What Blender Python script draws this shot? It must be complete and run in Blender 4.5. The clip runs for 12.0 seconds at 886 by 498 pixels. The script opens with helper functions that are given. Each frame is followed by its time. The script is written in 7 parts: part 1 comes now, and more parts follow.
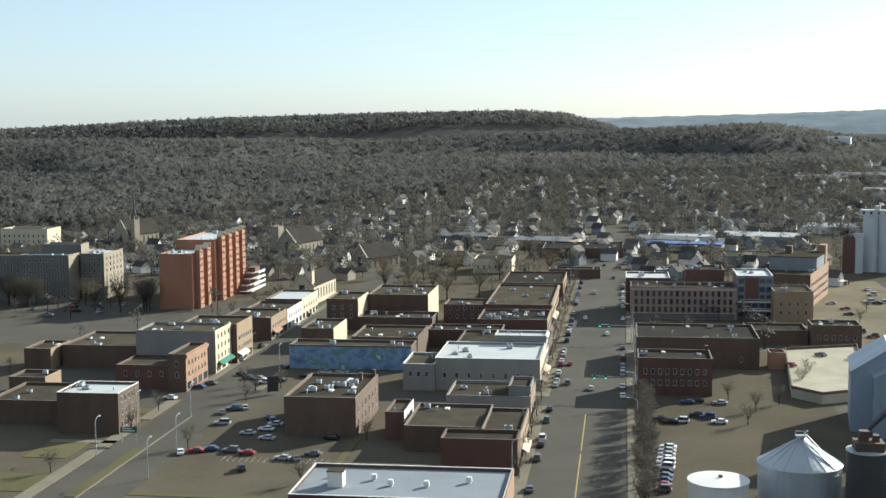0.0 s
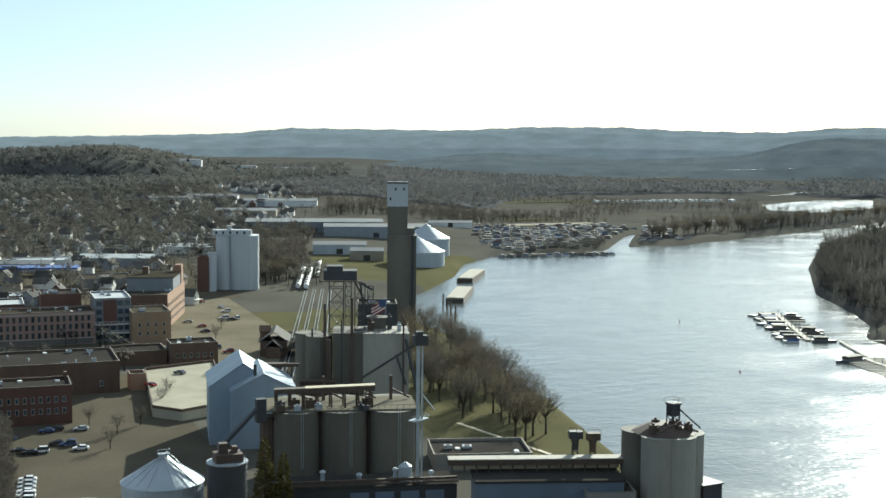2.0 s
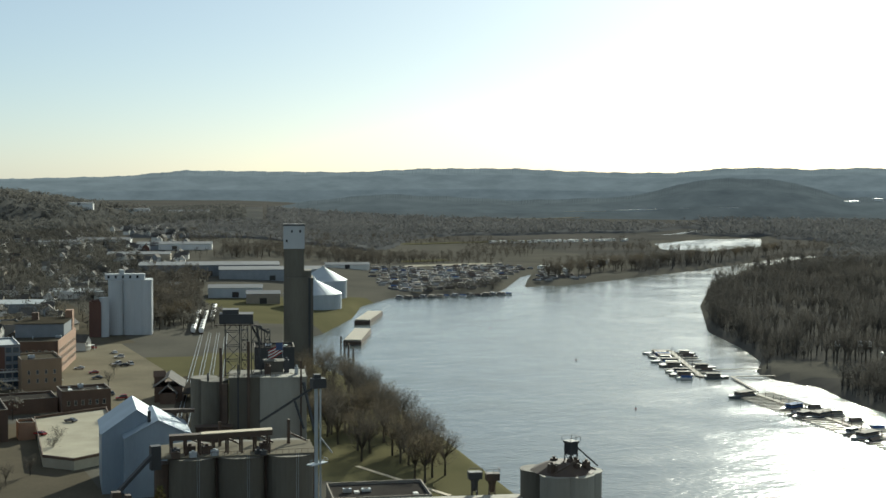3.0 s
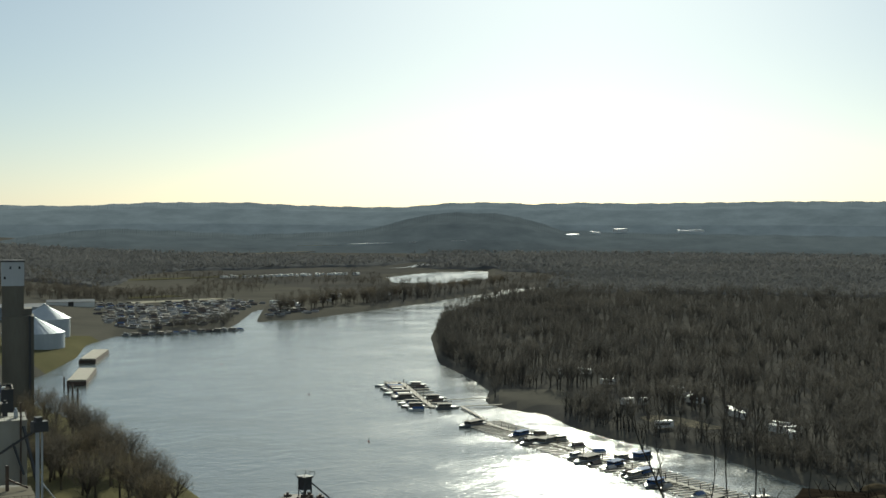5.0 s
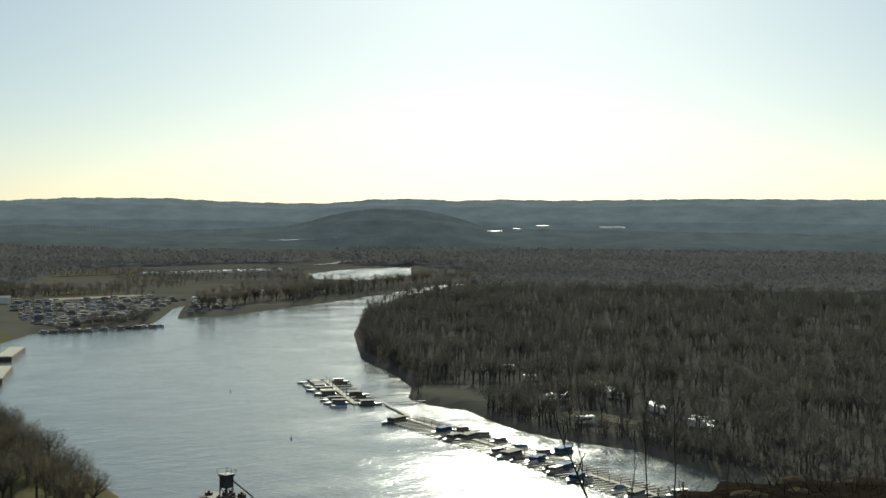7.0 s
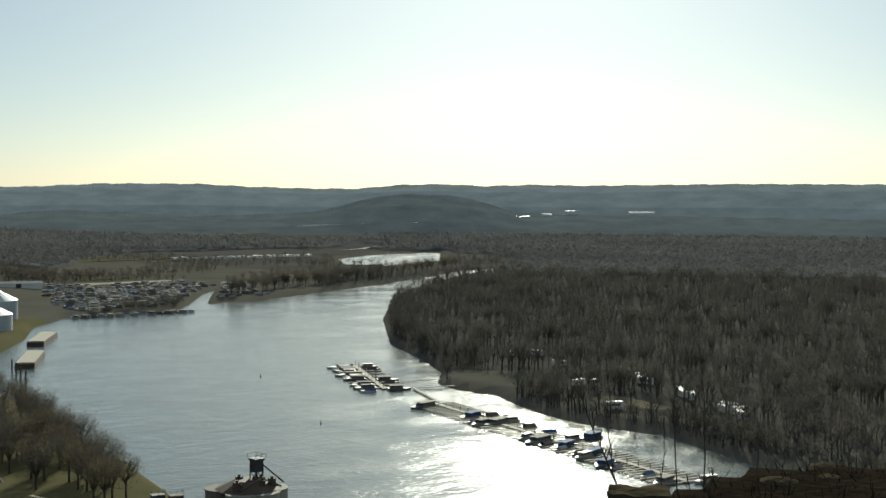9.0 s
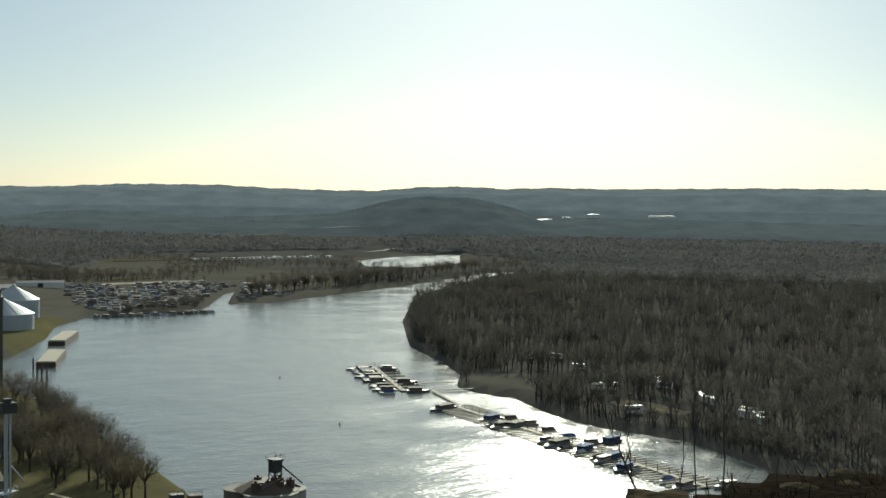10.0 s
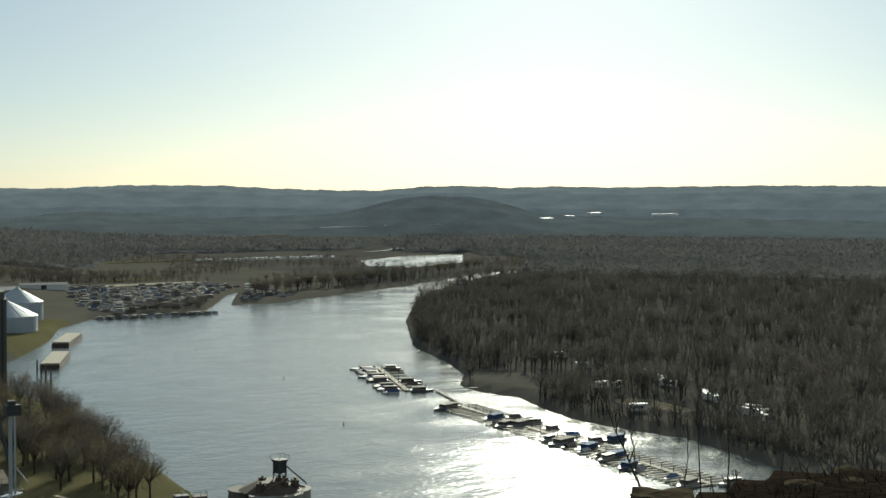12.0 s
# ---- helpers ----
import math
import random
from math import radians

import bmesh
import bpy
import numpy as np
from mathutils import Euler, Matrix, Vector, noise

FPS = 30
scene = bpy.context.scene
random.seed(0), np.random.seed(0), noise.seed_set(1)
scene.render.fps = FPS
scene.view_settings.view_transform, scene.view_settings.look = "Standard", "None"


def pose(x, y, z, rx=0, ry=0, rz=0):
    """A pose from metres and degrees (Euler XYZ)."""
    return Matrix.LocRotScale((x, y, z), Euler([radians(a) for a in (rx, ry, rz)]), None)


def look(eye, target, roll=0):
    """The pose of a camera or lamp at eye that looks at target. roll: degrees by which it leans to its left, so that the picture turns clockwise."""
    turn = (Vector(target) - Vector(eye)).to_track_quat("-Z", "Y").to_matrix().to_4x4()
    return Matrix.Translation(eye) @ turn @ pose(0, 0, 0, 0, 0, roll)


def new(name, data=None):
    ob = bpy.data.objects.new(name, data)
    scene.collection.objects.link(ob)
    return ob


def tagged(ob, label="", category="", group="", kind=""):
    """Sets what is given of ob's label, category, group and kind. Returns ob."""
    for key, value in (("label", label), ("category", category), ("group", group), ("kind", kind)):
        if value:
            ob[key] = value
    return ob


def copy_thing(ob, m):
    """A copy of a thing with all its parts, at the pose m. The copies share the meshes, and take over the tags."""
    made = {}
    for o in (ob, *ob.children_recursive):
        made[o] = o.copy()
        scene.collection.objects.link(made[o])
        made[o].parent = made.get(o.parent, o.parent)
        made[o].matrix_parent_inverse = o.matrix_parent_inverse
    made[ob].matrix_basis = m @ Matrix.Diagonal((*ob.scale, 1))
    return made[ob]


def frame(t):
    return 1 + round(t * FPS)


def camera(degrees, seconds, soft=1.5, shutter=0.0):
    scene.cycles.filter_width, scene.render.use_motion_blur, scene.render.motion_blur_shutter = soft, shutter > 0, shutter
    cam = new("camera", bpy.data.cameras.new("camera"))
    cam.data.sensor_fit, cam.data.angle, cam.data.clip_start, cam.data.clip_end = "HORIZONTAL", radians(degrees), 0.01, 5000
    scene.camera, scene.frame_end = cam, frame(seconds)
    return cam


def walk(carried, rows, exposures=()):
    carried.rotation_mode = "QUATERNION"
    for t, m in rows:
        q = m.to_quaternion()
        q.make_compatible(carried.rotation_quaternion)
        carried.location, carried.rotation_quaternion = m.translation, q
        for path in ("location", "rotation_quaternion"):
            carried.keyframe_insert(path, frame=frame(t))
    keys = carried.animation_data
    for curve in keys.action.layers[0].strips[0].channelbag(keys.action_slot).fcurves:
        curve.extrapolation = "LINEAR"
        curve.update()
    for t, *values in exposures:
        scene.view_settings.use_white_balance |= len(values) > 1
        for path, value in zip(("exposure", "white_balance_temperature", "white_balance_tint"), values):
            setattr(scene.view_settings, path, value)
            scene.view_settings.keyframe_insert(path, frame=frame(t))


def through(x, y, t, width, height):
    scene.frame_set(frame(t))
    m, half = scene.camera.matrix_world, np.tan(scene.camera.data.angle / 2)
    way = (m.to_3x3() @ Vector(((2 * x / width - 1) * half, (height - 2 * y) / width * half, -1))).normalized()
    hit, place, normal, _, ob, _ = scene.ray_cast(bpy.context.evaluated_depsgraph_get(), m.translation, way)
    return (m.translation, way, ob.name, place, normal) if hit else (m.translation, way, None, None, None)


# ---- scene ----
# ---- camera ----
EYE = (0.0, 0.0, 97.0)          # on the bluff, 97 m over the river
cam = camera(38.0, 12.0, soft=1.55)
PATH = [
    (0.0, pose(*EYE, 84.00, 0.50, 7.95)),
    (0.5, pose(*EYE, 84.12, -0.06, -0.72)),
    (1.0, pose(*EYE, 83.81, -0.11, -6.74)),
    (1.5, pose(*EYE, 83.79, -0.25, -11.93)),
    (2.0, pose(*EYE, 84.97, -0.51, -20.16)),
    (2.5, pose(*EYE, 86.36, -0.26, -24.34)),
    (2.7, pose(*EYE, 86.67, -0.24, -24.61)),
    (4.3, pose(*EYE, 87.85, -0.16, -29.10)),
    (4.5, pose(*EYE, 88.47, -0.26, -32.09)),
    (5.0, pose(*EYE, 88.42, -0.29, -36.66)),
    (5.5, pose(*EYE, 88.73, -0.19, -38.06)),
    (6.0, pose(*EYE, 89.20, 0.03, -39.22)),
    (6.5, pose(*EYE, 88.95, -0.38, -39.49)),
    (6.7, pose(*EYE, 88.60, -0.38, -40.04)),
    (8.3, pose(*EYE, 87.67, -0.57, -39.95)),
    (8.5, pose(*EYE, 87.93, -0.64, -39.72)),
    (9.0, pose(*EYE, 87.62, -0.41, -38.79)),
    (9.5, pose(*EYE, 87.79, -0.73, -38.23)),
    (10.0, pose(*EYE, 87.72, -0.80, -37.88)),
    (10.5, pose(*EYE, 87.74, -0.50, -37.99)),
    (11.0, pose(*EYE, 87.78, -0.48, -37.89)),
    (11.5, pose(*EYE, 87.77, -0.47, -37.83)),
    (12.0, pose(*EYE, 87.69, -0.40, -37.77)),
]
EXPOSURES = [(0.0, 1.0, 6100, 2), (1.0, 1.02, 6000, -1), (2.0, 0.85, 5950, -4), (2.5, 0.6, 6100, -3), (4.5, 0.06, 6350, -4), (12.0, 0.06, 6400, -5)]
walk(cam, PATH, EXPOSURES)

# ---- world and sun ----
SUN_AZ, SUN_EL = 43.0, 23.0     # degrees right of the main street, above the horizon
world = bpy.data.worlds.new("sky")
scene.world = world
world.use_nodes = True
wt = world.node_tree
wt.nodes.clear()
sky = wt.nodes.new("ShaderNodeTexSky")
sky.sky_type, sky.sun_disc = "NISHITA", False
sky.sun_elevation, sky.sun_rotation = radians(SUN_EL), radians(SUN_AZ)
sky.altitude, sky.air_density, sky.dust_density, sky.ozone_density = 200, 0.75, 0.8, 2.8
bg = wt.nodes.new("ShaderNodeBackground")
bg.inputs["Strength"].default_value = 0.045
haze = wt.nodes.new("ShaderNodeBackground")       # even haze term added to whiten the sky and flatten its gradient
haze.inputs["Color"].default_value, haze.inputs["Strength"].default_value = (0.94, 0.98, 1.0, 1), 0.205
both = wt.nodes.new("ShaderNodeAddShader")
wo = wt.nodes.new("ShaderNodeOutputWorld")
wt.links.new(sky.outputs[0], bg.inputs["Color"])
wt.links.new(bg.outputs[0], both.inputs[0])
wt.links.new(haze.outputs[0], both.inputs[1])
wt.links.new(both.outputs[0], wo.inputs["Surface"])

lamp = bpy.data.lights.new("sun", "SUN")
lamp.energy, lamp.angle, lamp.color = 5.1, radians(0.53), (1.0, 0.925, 0.81)
ca, ce = radians(SUN_AZ), radians(SUN_EL)
sun = new("sun", lamp)
sun.matrix_world = look((900 * math.sin(ca) * math.cos(ce), 900 * math.cos(ca) * math.cos(ce), 900 * math.sin(ce)), (0, 0, 0))

# ---- materials ----
def mat(name, a, b=None, scale=0.35, rough=0.85, metal=0.0, bump=0.25, fine=4.0, vary=0.0, island=0.0, stretch=(1, 1, 1), spec=0.5, through=0.0):
    """Two colours mixed by broad patches and fine grain in metres; vary: by object, island: by loose piece."""
    b = b or tuple(c * 0.72 for c in a)
    m = bpy.data.materials.new(name)
    m.use_nodes = True
    nt = m.node_tree
    n, l = nt.nodes, nt.links
    p = n["Principled BSDF"]
    p.inputs["Roughness"].default_value, p.inputs["Metallic"].default_value = rough, metal
    p.inputs["Specular IOR Level"].default_value = spec
    geo = n.new("ShaderNodeNewGeometry")
    vm = n.new("ShaderNodeVectorMath")
    vm.operation = "MULTIPLY"
    vm.inputs[1].default_value = stretch
    l.new(geo.outputs["Position"], vm.inputs[0])
    big, small = n.new("ShaderNodeTexNoise"), n.new("ShaderNodeTexNoise")
    big.inputs["Scale"].default_value, small.inputs["Scale"].default_value = scale, fine
    big.inputs["Detail"].default_value, small.inputs["Detail"].default_value = 4.0, 3.0
    for t in (big, small):
        l.new(vm.outputs[0], t.inputs["Vector"])
    add = n.new("ShaderNodeMath")
    add.operation = "MULTIPLY_ADD"
    add.inputs[1].default_value, add.inputs[2].default_value = 0.45, 0.0
    l.new(small.outputs["Fac"], add.inputs[0])
    mr = n.new("ShaderNodeMath")
    mr.operation = "MULTIPLY_ADD"
    mr.inputs[1].default_value = 1.5
    l.new(big.outputs["Fac"], mr.inputs[0])
    l.new(add.outputs[0], mr.inputs[2])
    sub = n.new("ShaderNodeMath")
    sub.operation, sub.use_clamp = "SUBTRACT", True
    sub.inputs[1].default_value = 0.48
    l.new(mr.outputs[0], sub.inputs[0])
    mix = n.new("ShaderNodeMix")
    mix.data_type = "RGBA"
    mix.inputs[6].default_value, mix.inputs[7].default_value = (*a, 1), (*b, 1)
    l.new(sub.outputs[0], mix.inputs[0])
    out = mix.outputs[2]
    for amount, source in ((vary, "o"), (island, "i")):
        if amount:
            rnd = n.new("ShaderNodeObjectInfo").outputs["Random"] if source == "o" else geo.outputs["Random Per Island"]
            hs = n.new("ShaderNodeHueSaturation")
            mp = n.new("ShaderNodeMapRange")
            mp.inputs[3].default_value, mp.inputs[4].default_value = 1 - amount, 1 + amount
            l.new(rnd, mp.inputs[0])
            l.new(mp.outputs[0], hs.inputs["Value"])
            l.new(out, hs.inputs["Color"])
            out = hs.outputs[0]
    l.new(out, p.inputs["Base Color"])
    if bump:
        bn = n.new("ShaderNodeBump")
        bn.inputs["Strength"].default_value, bn.inputs["Distance"].default_value = bump, 0.05
        l.new(small.outputs["Fac"], bn.inputs["Height"])
        l.new(bn.outputs[0], p.inputs["Normal"])
    if through:            # fine twigs let light pass
        tr, ms = n.new("ShaderNodeBsdfTranslucent"), n.new("ShaderNodeMixShader")
        ms.inputs[0].default_value = through
        l.new(out, tr.inputs["Color"])
        l.new(p.outputs[0], ms.inputs[1])
        l.new(tr.outputs[0], ms.inputs[2])
        l.new(ms.outputs[0], n["Material Output"].inputs["Surface"])
    return m


def water_material():
    m = bpy.data.materials.new("river_water")
    m.use_nodes = True
    n, l = m.node_tree.nodes, m.node_tree.links
    p = n["Principled BSDF"]
    p.inputs["Base Color"].default_value = (0.1, 0.117, 0.115, 1)
    p.inputs["IOR"].default_value = 1.33
    p.inputs["Roughness"].default_value = 0.1
    geo = n.new("ShaderNodeNewGeometry")
    height = None
    for size, depth, stretch in ((1.4, 0.09, (1.0, 1.0, 1)), (0.45, 0.34, (1.0, 1.0, 1)), (0.11, 0.7, (0.7, 1.1, 1)), (0.026, 0.5, (0.8, 1.0, 1))):
        vm = n.new("ShaderNodeVectorMath")
        vm.operation = "MULTIPLY"
        vm.inputs[1].default_value = stretch
        l.new(geo.outputs["Position"], vm.inputs[0])
        t = n.new("ShaderNodeTexNoise")
        t.inputs["Scale"].default_value, t.inputs["Detail"].default_value = size, 3.0
        l.new(vm.outputs[0], t.inputs["Vector"])
        mu = n.new("ShaderNodeMath")
        mu.operation = "MULTIPLY_ADD"
        mu.inputs[1].default_value = depth
        l.new(t.outputs["Fac"], mu.inputs[0])
        if height:
            l.new(height, mu.inputs[2])
        height = mu.outputs[0]
    rr = n.new("ShaderNodeMapRange")      # wind-ruffled and calmer stretches
    rr.inputs[1].default_value, rr.inputs[2].default_value = 0.35, 0.65
    rr.inputs[3].default_value, rr.inputs[4].default_value = 0.09, 0.2
    l.new(t.outputs["Fac"], rr.inputs[0])
    l.new(rr.outputs[0], p.inputs["Roughness"])
    bn = n.new("ShaderNodeBump")
    bn.inputs["Strength"].default_value, bn.inputs["Distance"].default_value = 0.85, 0.6
    l.new(height, bn.inputs["Height"])
    l.new(bn.outputs[0], p.inputs["Normal"])
    return m


def ground_material():
    """Dry grass, leaf litter and bare soil in patches."""
    m = mat("dry_ground", (0.13, 0.121, 0.1), (0.08, 0.076, 0.066), scale=0.02, fine=0.5, bump=0.6, spec=0.0)
    return m


WATER, GROUND = water_material(), ground_material()
WOOD_FLOOR = mat("leaf_litter", (0.115, 0.106, 0.092), (0.06, 0.06, 0.057), scale=0.008, fine=0.1, bump=0.5, spec=0.0)
ASPHALT = mat("asphalt_street", (0.098, 0.091, 0.076), (0.066, 0.062, 0.053), scale=0.06, fine=1.2, bump=0.1, spec=0.06)
ASPHALT_LOT = mat("sun_bleached_lot", (0.132, 0.114, 0.0845), (0.0686, 0.0616, 0.0475), scale=0.035, fine=0.9, bump=0.1, spec=0.0)
CONCRETE = mat("concrete_pavement", (0.214, 0.194, 0.152), (0.161, 0.145, 0.113), scale=0.12, fine=1.5, bump=0.1, spec=0.0)
DUSTY = mat("dusty_gravel_yard", (0.219, 0.192, 0.14), (0.134, 0.119, 0.0882), scale=0.05, fine=0.8, bump=0.2, spec=0.0)
HOTEL_BRICK = mat("weathered_pink_brick", (0.33, 0.225, 0.185), (0.25, 0.165, 0.135), scale=0.25, fine=3, stretch=(1, 1, 0.45))
SHED_BLUE = mat("dull_blue_sheet_metal", (0.144, 0.182, 0.236), (0.106, 0.137, 0.175), scale=0.15, fine=2, rough=0.6, stretch=(1, 1, 0.2))
DECK = mat("concrete_deck", (0.45, 0.414, 0.324), (0.304, 0.281, 0.22), scale=0.1, fine=1.0, bump=0.1, spec=0.0)
GRASS = mat("winter_lawn", (0.135, 0.122, 0.068), (0.085, 0.082, 0.046), scale=0.03, fine=1.2, bump=0.5, spec=0.0)
LINE_WHITE = mat("worn_white_line", (0.45, 0.441, 0.405), (0.251, 0.243, 0.22), scale=0.5, fine=3)
LINE_YELLOW = mat("worn_yellow_line", (0.45, 0.306, 0.072), (0.251, 0.182, 0.0608), scale=0.5, fine=3)
BRICK_RED = mat("red_brick", (0.129, 0.0646, 0.0465), (0.0874, 0.0452, 0.0336), scale=0.25, fine=3, vary=0.12, stretch=(1, 1, 0.45))
BRICK_BROWN = mat("brown_brick", (0.128, 0.0821, 0.0559), (0.0699, 0.045, 0.0316), scale=0.25, fine=3, vary=0.15, stretch=(1, 1, 0.45))
BRICK_TAN = mat("tan_brick", (0.289, 0.205, 0.129), (0.22, 0.152, 0.095), scale=0.25, fine=3, vary=0.12, stretch=(1, 1, 0.45))
BRICK_ORANGE = mat("orange_brick", (0.33, 0.2, 0.125), (0.24, 0.135, 0.085), scale=0.2, fine=3, vary=0.08, stretch=(1, 1, 0.45))
APT_RED = mat("apartment_red_brick", (0.36, 0.165, 0.095), (0.27, 0.115, 0.065), scale=0.15, fine=3, stretch=(1, 1, 0.45))
APT_GREY = mat("grey_brown_concrete", (0.152, 0.144, 0.125), (0.11, 0.106, 0.095), scale=0.2, fine=2, stretch=(1, 1, 0.3))
# white roof toned blue-grey: the skylight on it is put into the colour
ROOF_PALE = mat("skylit_pale_membrane", (0.23, 0.255, 0.285), (0.17, 0.19, 0.215), scale=0.1, fine=1, rough=0.8, spec=0.2)
CURTAIN = mat("curtained_glass", (0.24, 0.22, 0.2), (0.12, 0.115, 0.11), scale=1.2, rough=0.2, bump=0, vary=0.4)
STUCCO = mat("grey_stucco", (0.245, 0.233, 0.214), (0.181, 0.175, 0.161), scale=0.2, fine=2, vary=0.08, stretch=(1, 1, 0.3))
CREAM = mat("cream_stone", (0.558, 0.477, 0.342), (0.45, 0.378, 0.27), scale=0.2, fine=2, vary=0.06, stretch=(1, 1, 0.35))
WHITE = mat("white_paint", (0.702, 0.693, 0.657), (0.594, 0.585, 0.558), scale=0.25, fine=2, vary=0.04, rough=0.6, stretch=(1, 1, 0.3))
ROOF_GRAVEL = mat("gravel_roof", (0.088, 0.0778, 0.0594), (0.0439, 0.0388, 0.031), scale=0.16, fine=2, vary=0.18, spec=0.0)
ROOF_DARK = mat("tar_roof", (0.0646, 0.0593, 0.0532), (0.0418, 0.038, 0.035), scale=0.15, fine=2, vary=0.2, spec=0.0)
ROOF_GREY = mat("grey_sheet_roof", (0.19, 0.198, 0.205), (0.122, 0.129, 0.137), scale=0.06, fine=1, rough=0.8, vary=0.25, spec=0.2)
ROOF_WHITE = mat("white_membrane_roof", (0.48, 0.5, 0.5), (0.36, 0.38, 0.385), scale=0.1, fine=1, rough=0.7, spec=0.2)
SHINGLE = mat("asphalt_shingles", (0.0988, 0.0912, 0.0836), (0.0532, 0.0486, 0.0441), scale=0.3, fine=3, vary=0.45, island=0.3, rough=0.85, spec=0.15)
SIDING = mat("painted_siding", (0.648, 0.63, 0.576), (0.54, 0.522, 0.477), scale=0.3, fine=3, vary=0.1, rough=0.6)
SIDING_TAN = mat("tan_siding", (0.319, 0.274, 0.205), (0.258, 0.22, 0.167), scale=0.3, fine=3, vary=0.2, rough=0.6)
SIDING_GREY = mat("grey_blue_siding", (0.213, 0.228, 0.243), (0.16, 0.175, 0.19), scale=0.3, fine=3, vary=0.25, rough=0.6)
STONE = mat("limestone", (0.304, 0.258, 0.19), (0.213, 0.182, 0.137), scale=0.4, fine=2, vary=0.08)
GLASS = mat("window_glass", (0.03, 0.04, 0.05), (0.05, 0.06, 0.065), scale=0.6, rough=0.12, bump=0, vary=0.5)
GLASS_BLUE = mat("blue_curtain_glass", (0.05, 0.08, 0.11), (0.03, 0.05, 0.075), scale=0.5, rough=0.08, bump=0)
TRIM = mat("pale_trim", (0.468, 0.432, 0.36), (0.319, 0.296, 0.251), scale=0.6, vary=0.1)
COPING = mat("weathered_coping", (0.19, 0.163, 0.129), (0.122, 0.106, 0.0851), scale=0.5, fine=3, vary=0.3)
DARK_TRIM = mat("dark_trim", (0.05, 0.045, 0.04), scale=0.6)
SILO_CONC = mat("weathered_silo_concrete", (0.164, 0.152, 0.122), (0.0851, 0.076, 0.0578), scale=0.1, fine=1.2, stretch=(1, 1, 0.2))
SILO_PALE = mat("pale_stained_concrete", (0.36, 0.345, 0.295), (0.2, 0.19, 0.16), scale=0.09, fine=0.8, stretch=(1, 1, 0.25))
SILO_WHITE = mat("white_painted_concrete", (0.486, 0.504, 0.513), (0.378, 0.396, 0.405), scale=0.12, fine=1.2, stretch=(1, 1, 0.2))
STEEL = mat("galvanized_steel", (0.45, 0.486, 0.513), (0.342, 0.378, 0.405), scale=0.2, fine=2, rough=0.5, metal=0.3, stretch=(1, 1, 0.25))
STEEL_BLUE = mat("pale_blue_sheet_metal", (0.315, 0.378, 0.441), (0.213, 0.262, 0.312), scale=0.15, fine=2, rough=0.5, metal=0.1, stretch=(1, 1, 0.25))
RUST = mat("rusty_steel", (0.0988, 0.0646, 0.0418), (0.057, 0.0418, 0.0342), scale=0.4, fine=3, rough=0.75)
DARK_STEEL = mat("dark_painted_steel", (0.05, 0.052, 0.055), (0.032, 0.033, 0.035), scale=0.3, fine=2, rough=0.6)
BARK = mat("bare_branches", (0.119, 0.106, 0.0874), (0.0711, 0.0646, 0.0549), scale=0.03, fine=0.6, bump=0, island=0.35, spec=0.0, through=0.4)
ISLAND_BARK = mat("dark_floodplain_branches", (0.158, 0.144, 0.123), (0.06, 0.058, 0.054), scale=0.014, fine=0.25, bump=0, island=0.25, spec=0.0, through=0.35)
HULL = mat("dull_boat_hull", (0.3, 0.29, 0.275), (0.22, 0.21, 0.2), scale=0.5, rough=0.5, vary=0.5)
TOWN_BARK = mat("grey_garden_twigs", (0.149, 0.14, 0.121), (0.0862, 0.0839, 0.0759), scale=0.02, fine=0.3, bump=0, island=0.3, spec=0.0, through=0.35)
# lighter and bluer than near bark: distance haze put into the colour
BARK_FAR = mat("hazed_far_woods", (0.19, 0.181, 0.161), (0.092, 0.0989, 0.1), scale=0.0045, fine=0.02, bump=0, island=0.1, spec=0.0, through=0.4)
TWIG_BROWN = mat("budding_brown_twigs", (0.15, 0.122, 0.085), (0.1, 0.086, 0.062), scale=0.05, fine=0.6, bump=0, island=0.4, spec=0.0, through=0.4)
NEEDLES = mat("conifer_needles", (0.0684, 0.0798, 0.0266), (0.129, 0.0912, 0.0342), scale=0.15, fine=1.5, bump=0, island=0.5, spec=0.0)
DOCK = mat("weathered_dock_planks", (0.36, 0.32, 0.25), (0.26, 0.23, 0.18), scale=0.4, fine=3)
TYRE = mat("tyre_rubber", (0.02, 0.02, 0.02), scale=1, rough=0.9)
ROCK = mat("bluff_limestone", (0.0915, 0.0741, 0.0485), (0.0456, 0.037, 0.0256), scale=0.8, fine=6, bump=0.8, spec=0.0)


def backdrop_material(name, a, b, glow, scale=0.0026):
    """Plain far distance behind everything else, its haze put into colour and glow."""
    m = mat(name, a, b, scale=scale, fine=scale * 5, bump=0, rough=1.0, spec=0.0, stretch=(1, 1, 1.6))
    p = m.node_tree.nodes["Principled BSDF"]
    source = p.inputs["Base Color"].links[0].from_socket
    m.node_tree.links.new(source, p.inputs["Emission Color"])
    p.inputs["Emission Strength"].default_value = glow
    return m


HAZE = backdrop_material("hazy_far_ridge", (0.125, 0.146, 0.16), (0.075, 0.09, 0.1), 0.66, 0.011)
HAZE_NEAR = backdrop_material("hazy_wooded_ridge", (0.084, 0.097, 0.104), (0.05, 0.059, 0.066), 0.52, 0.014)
# paler, bluish twigs that carry the valley haze in their colour
FLATS_BARK = mat("hazed_flats_woods", (0.203, 0.201, 0.195), (0.113, 0.117, 0.12), scale=0.004, fine=0.03, bump=0, island=0.12, spec=0.0, through=0.35)
# near-black soil: the shade on the brow is put into its colour
BLUFF_SOIL = mat("bluff_soil_in_shade", (0.0251, 0.0196, 0.0146), (0.01, 0.00822, 0.00684), scale=1.6, fine=9, bump=1.0, spec=0.0)
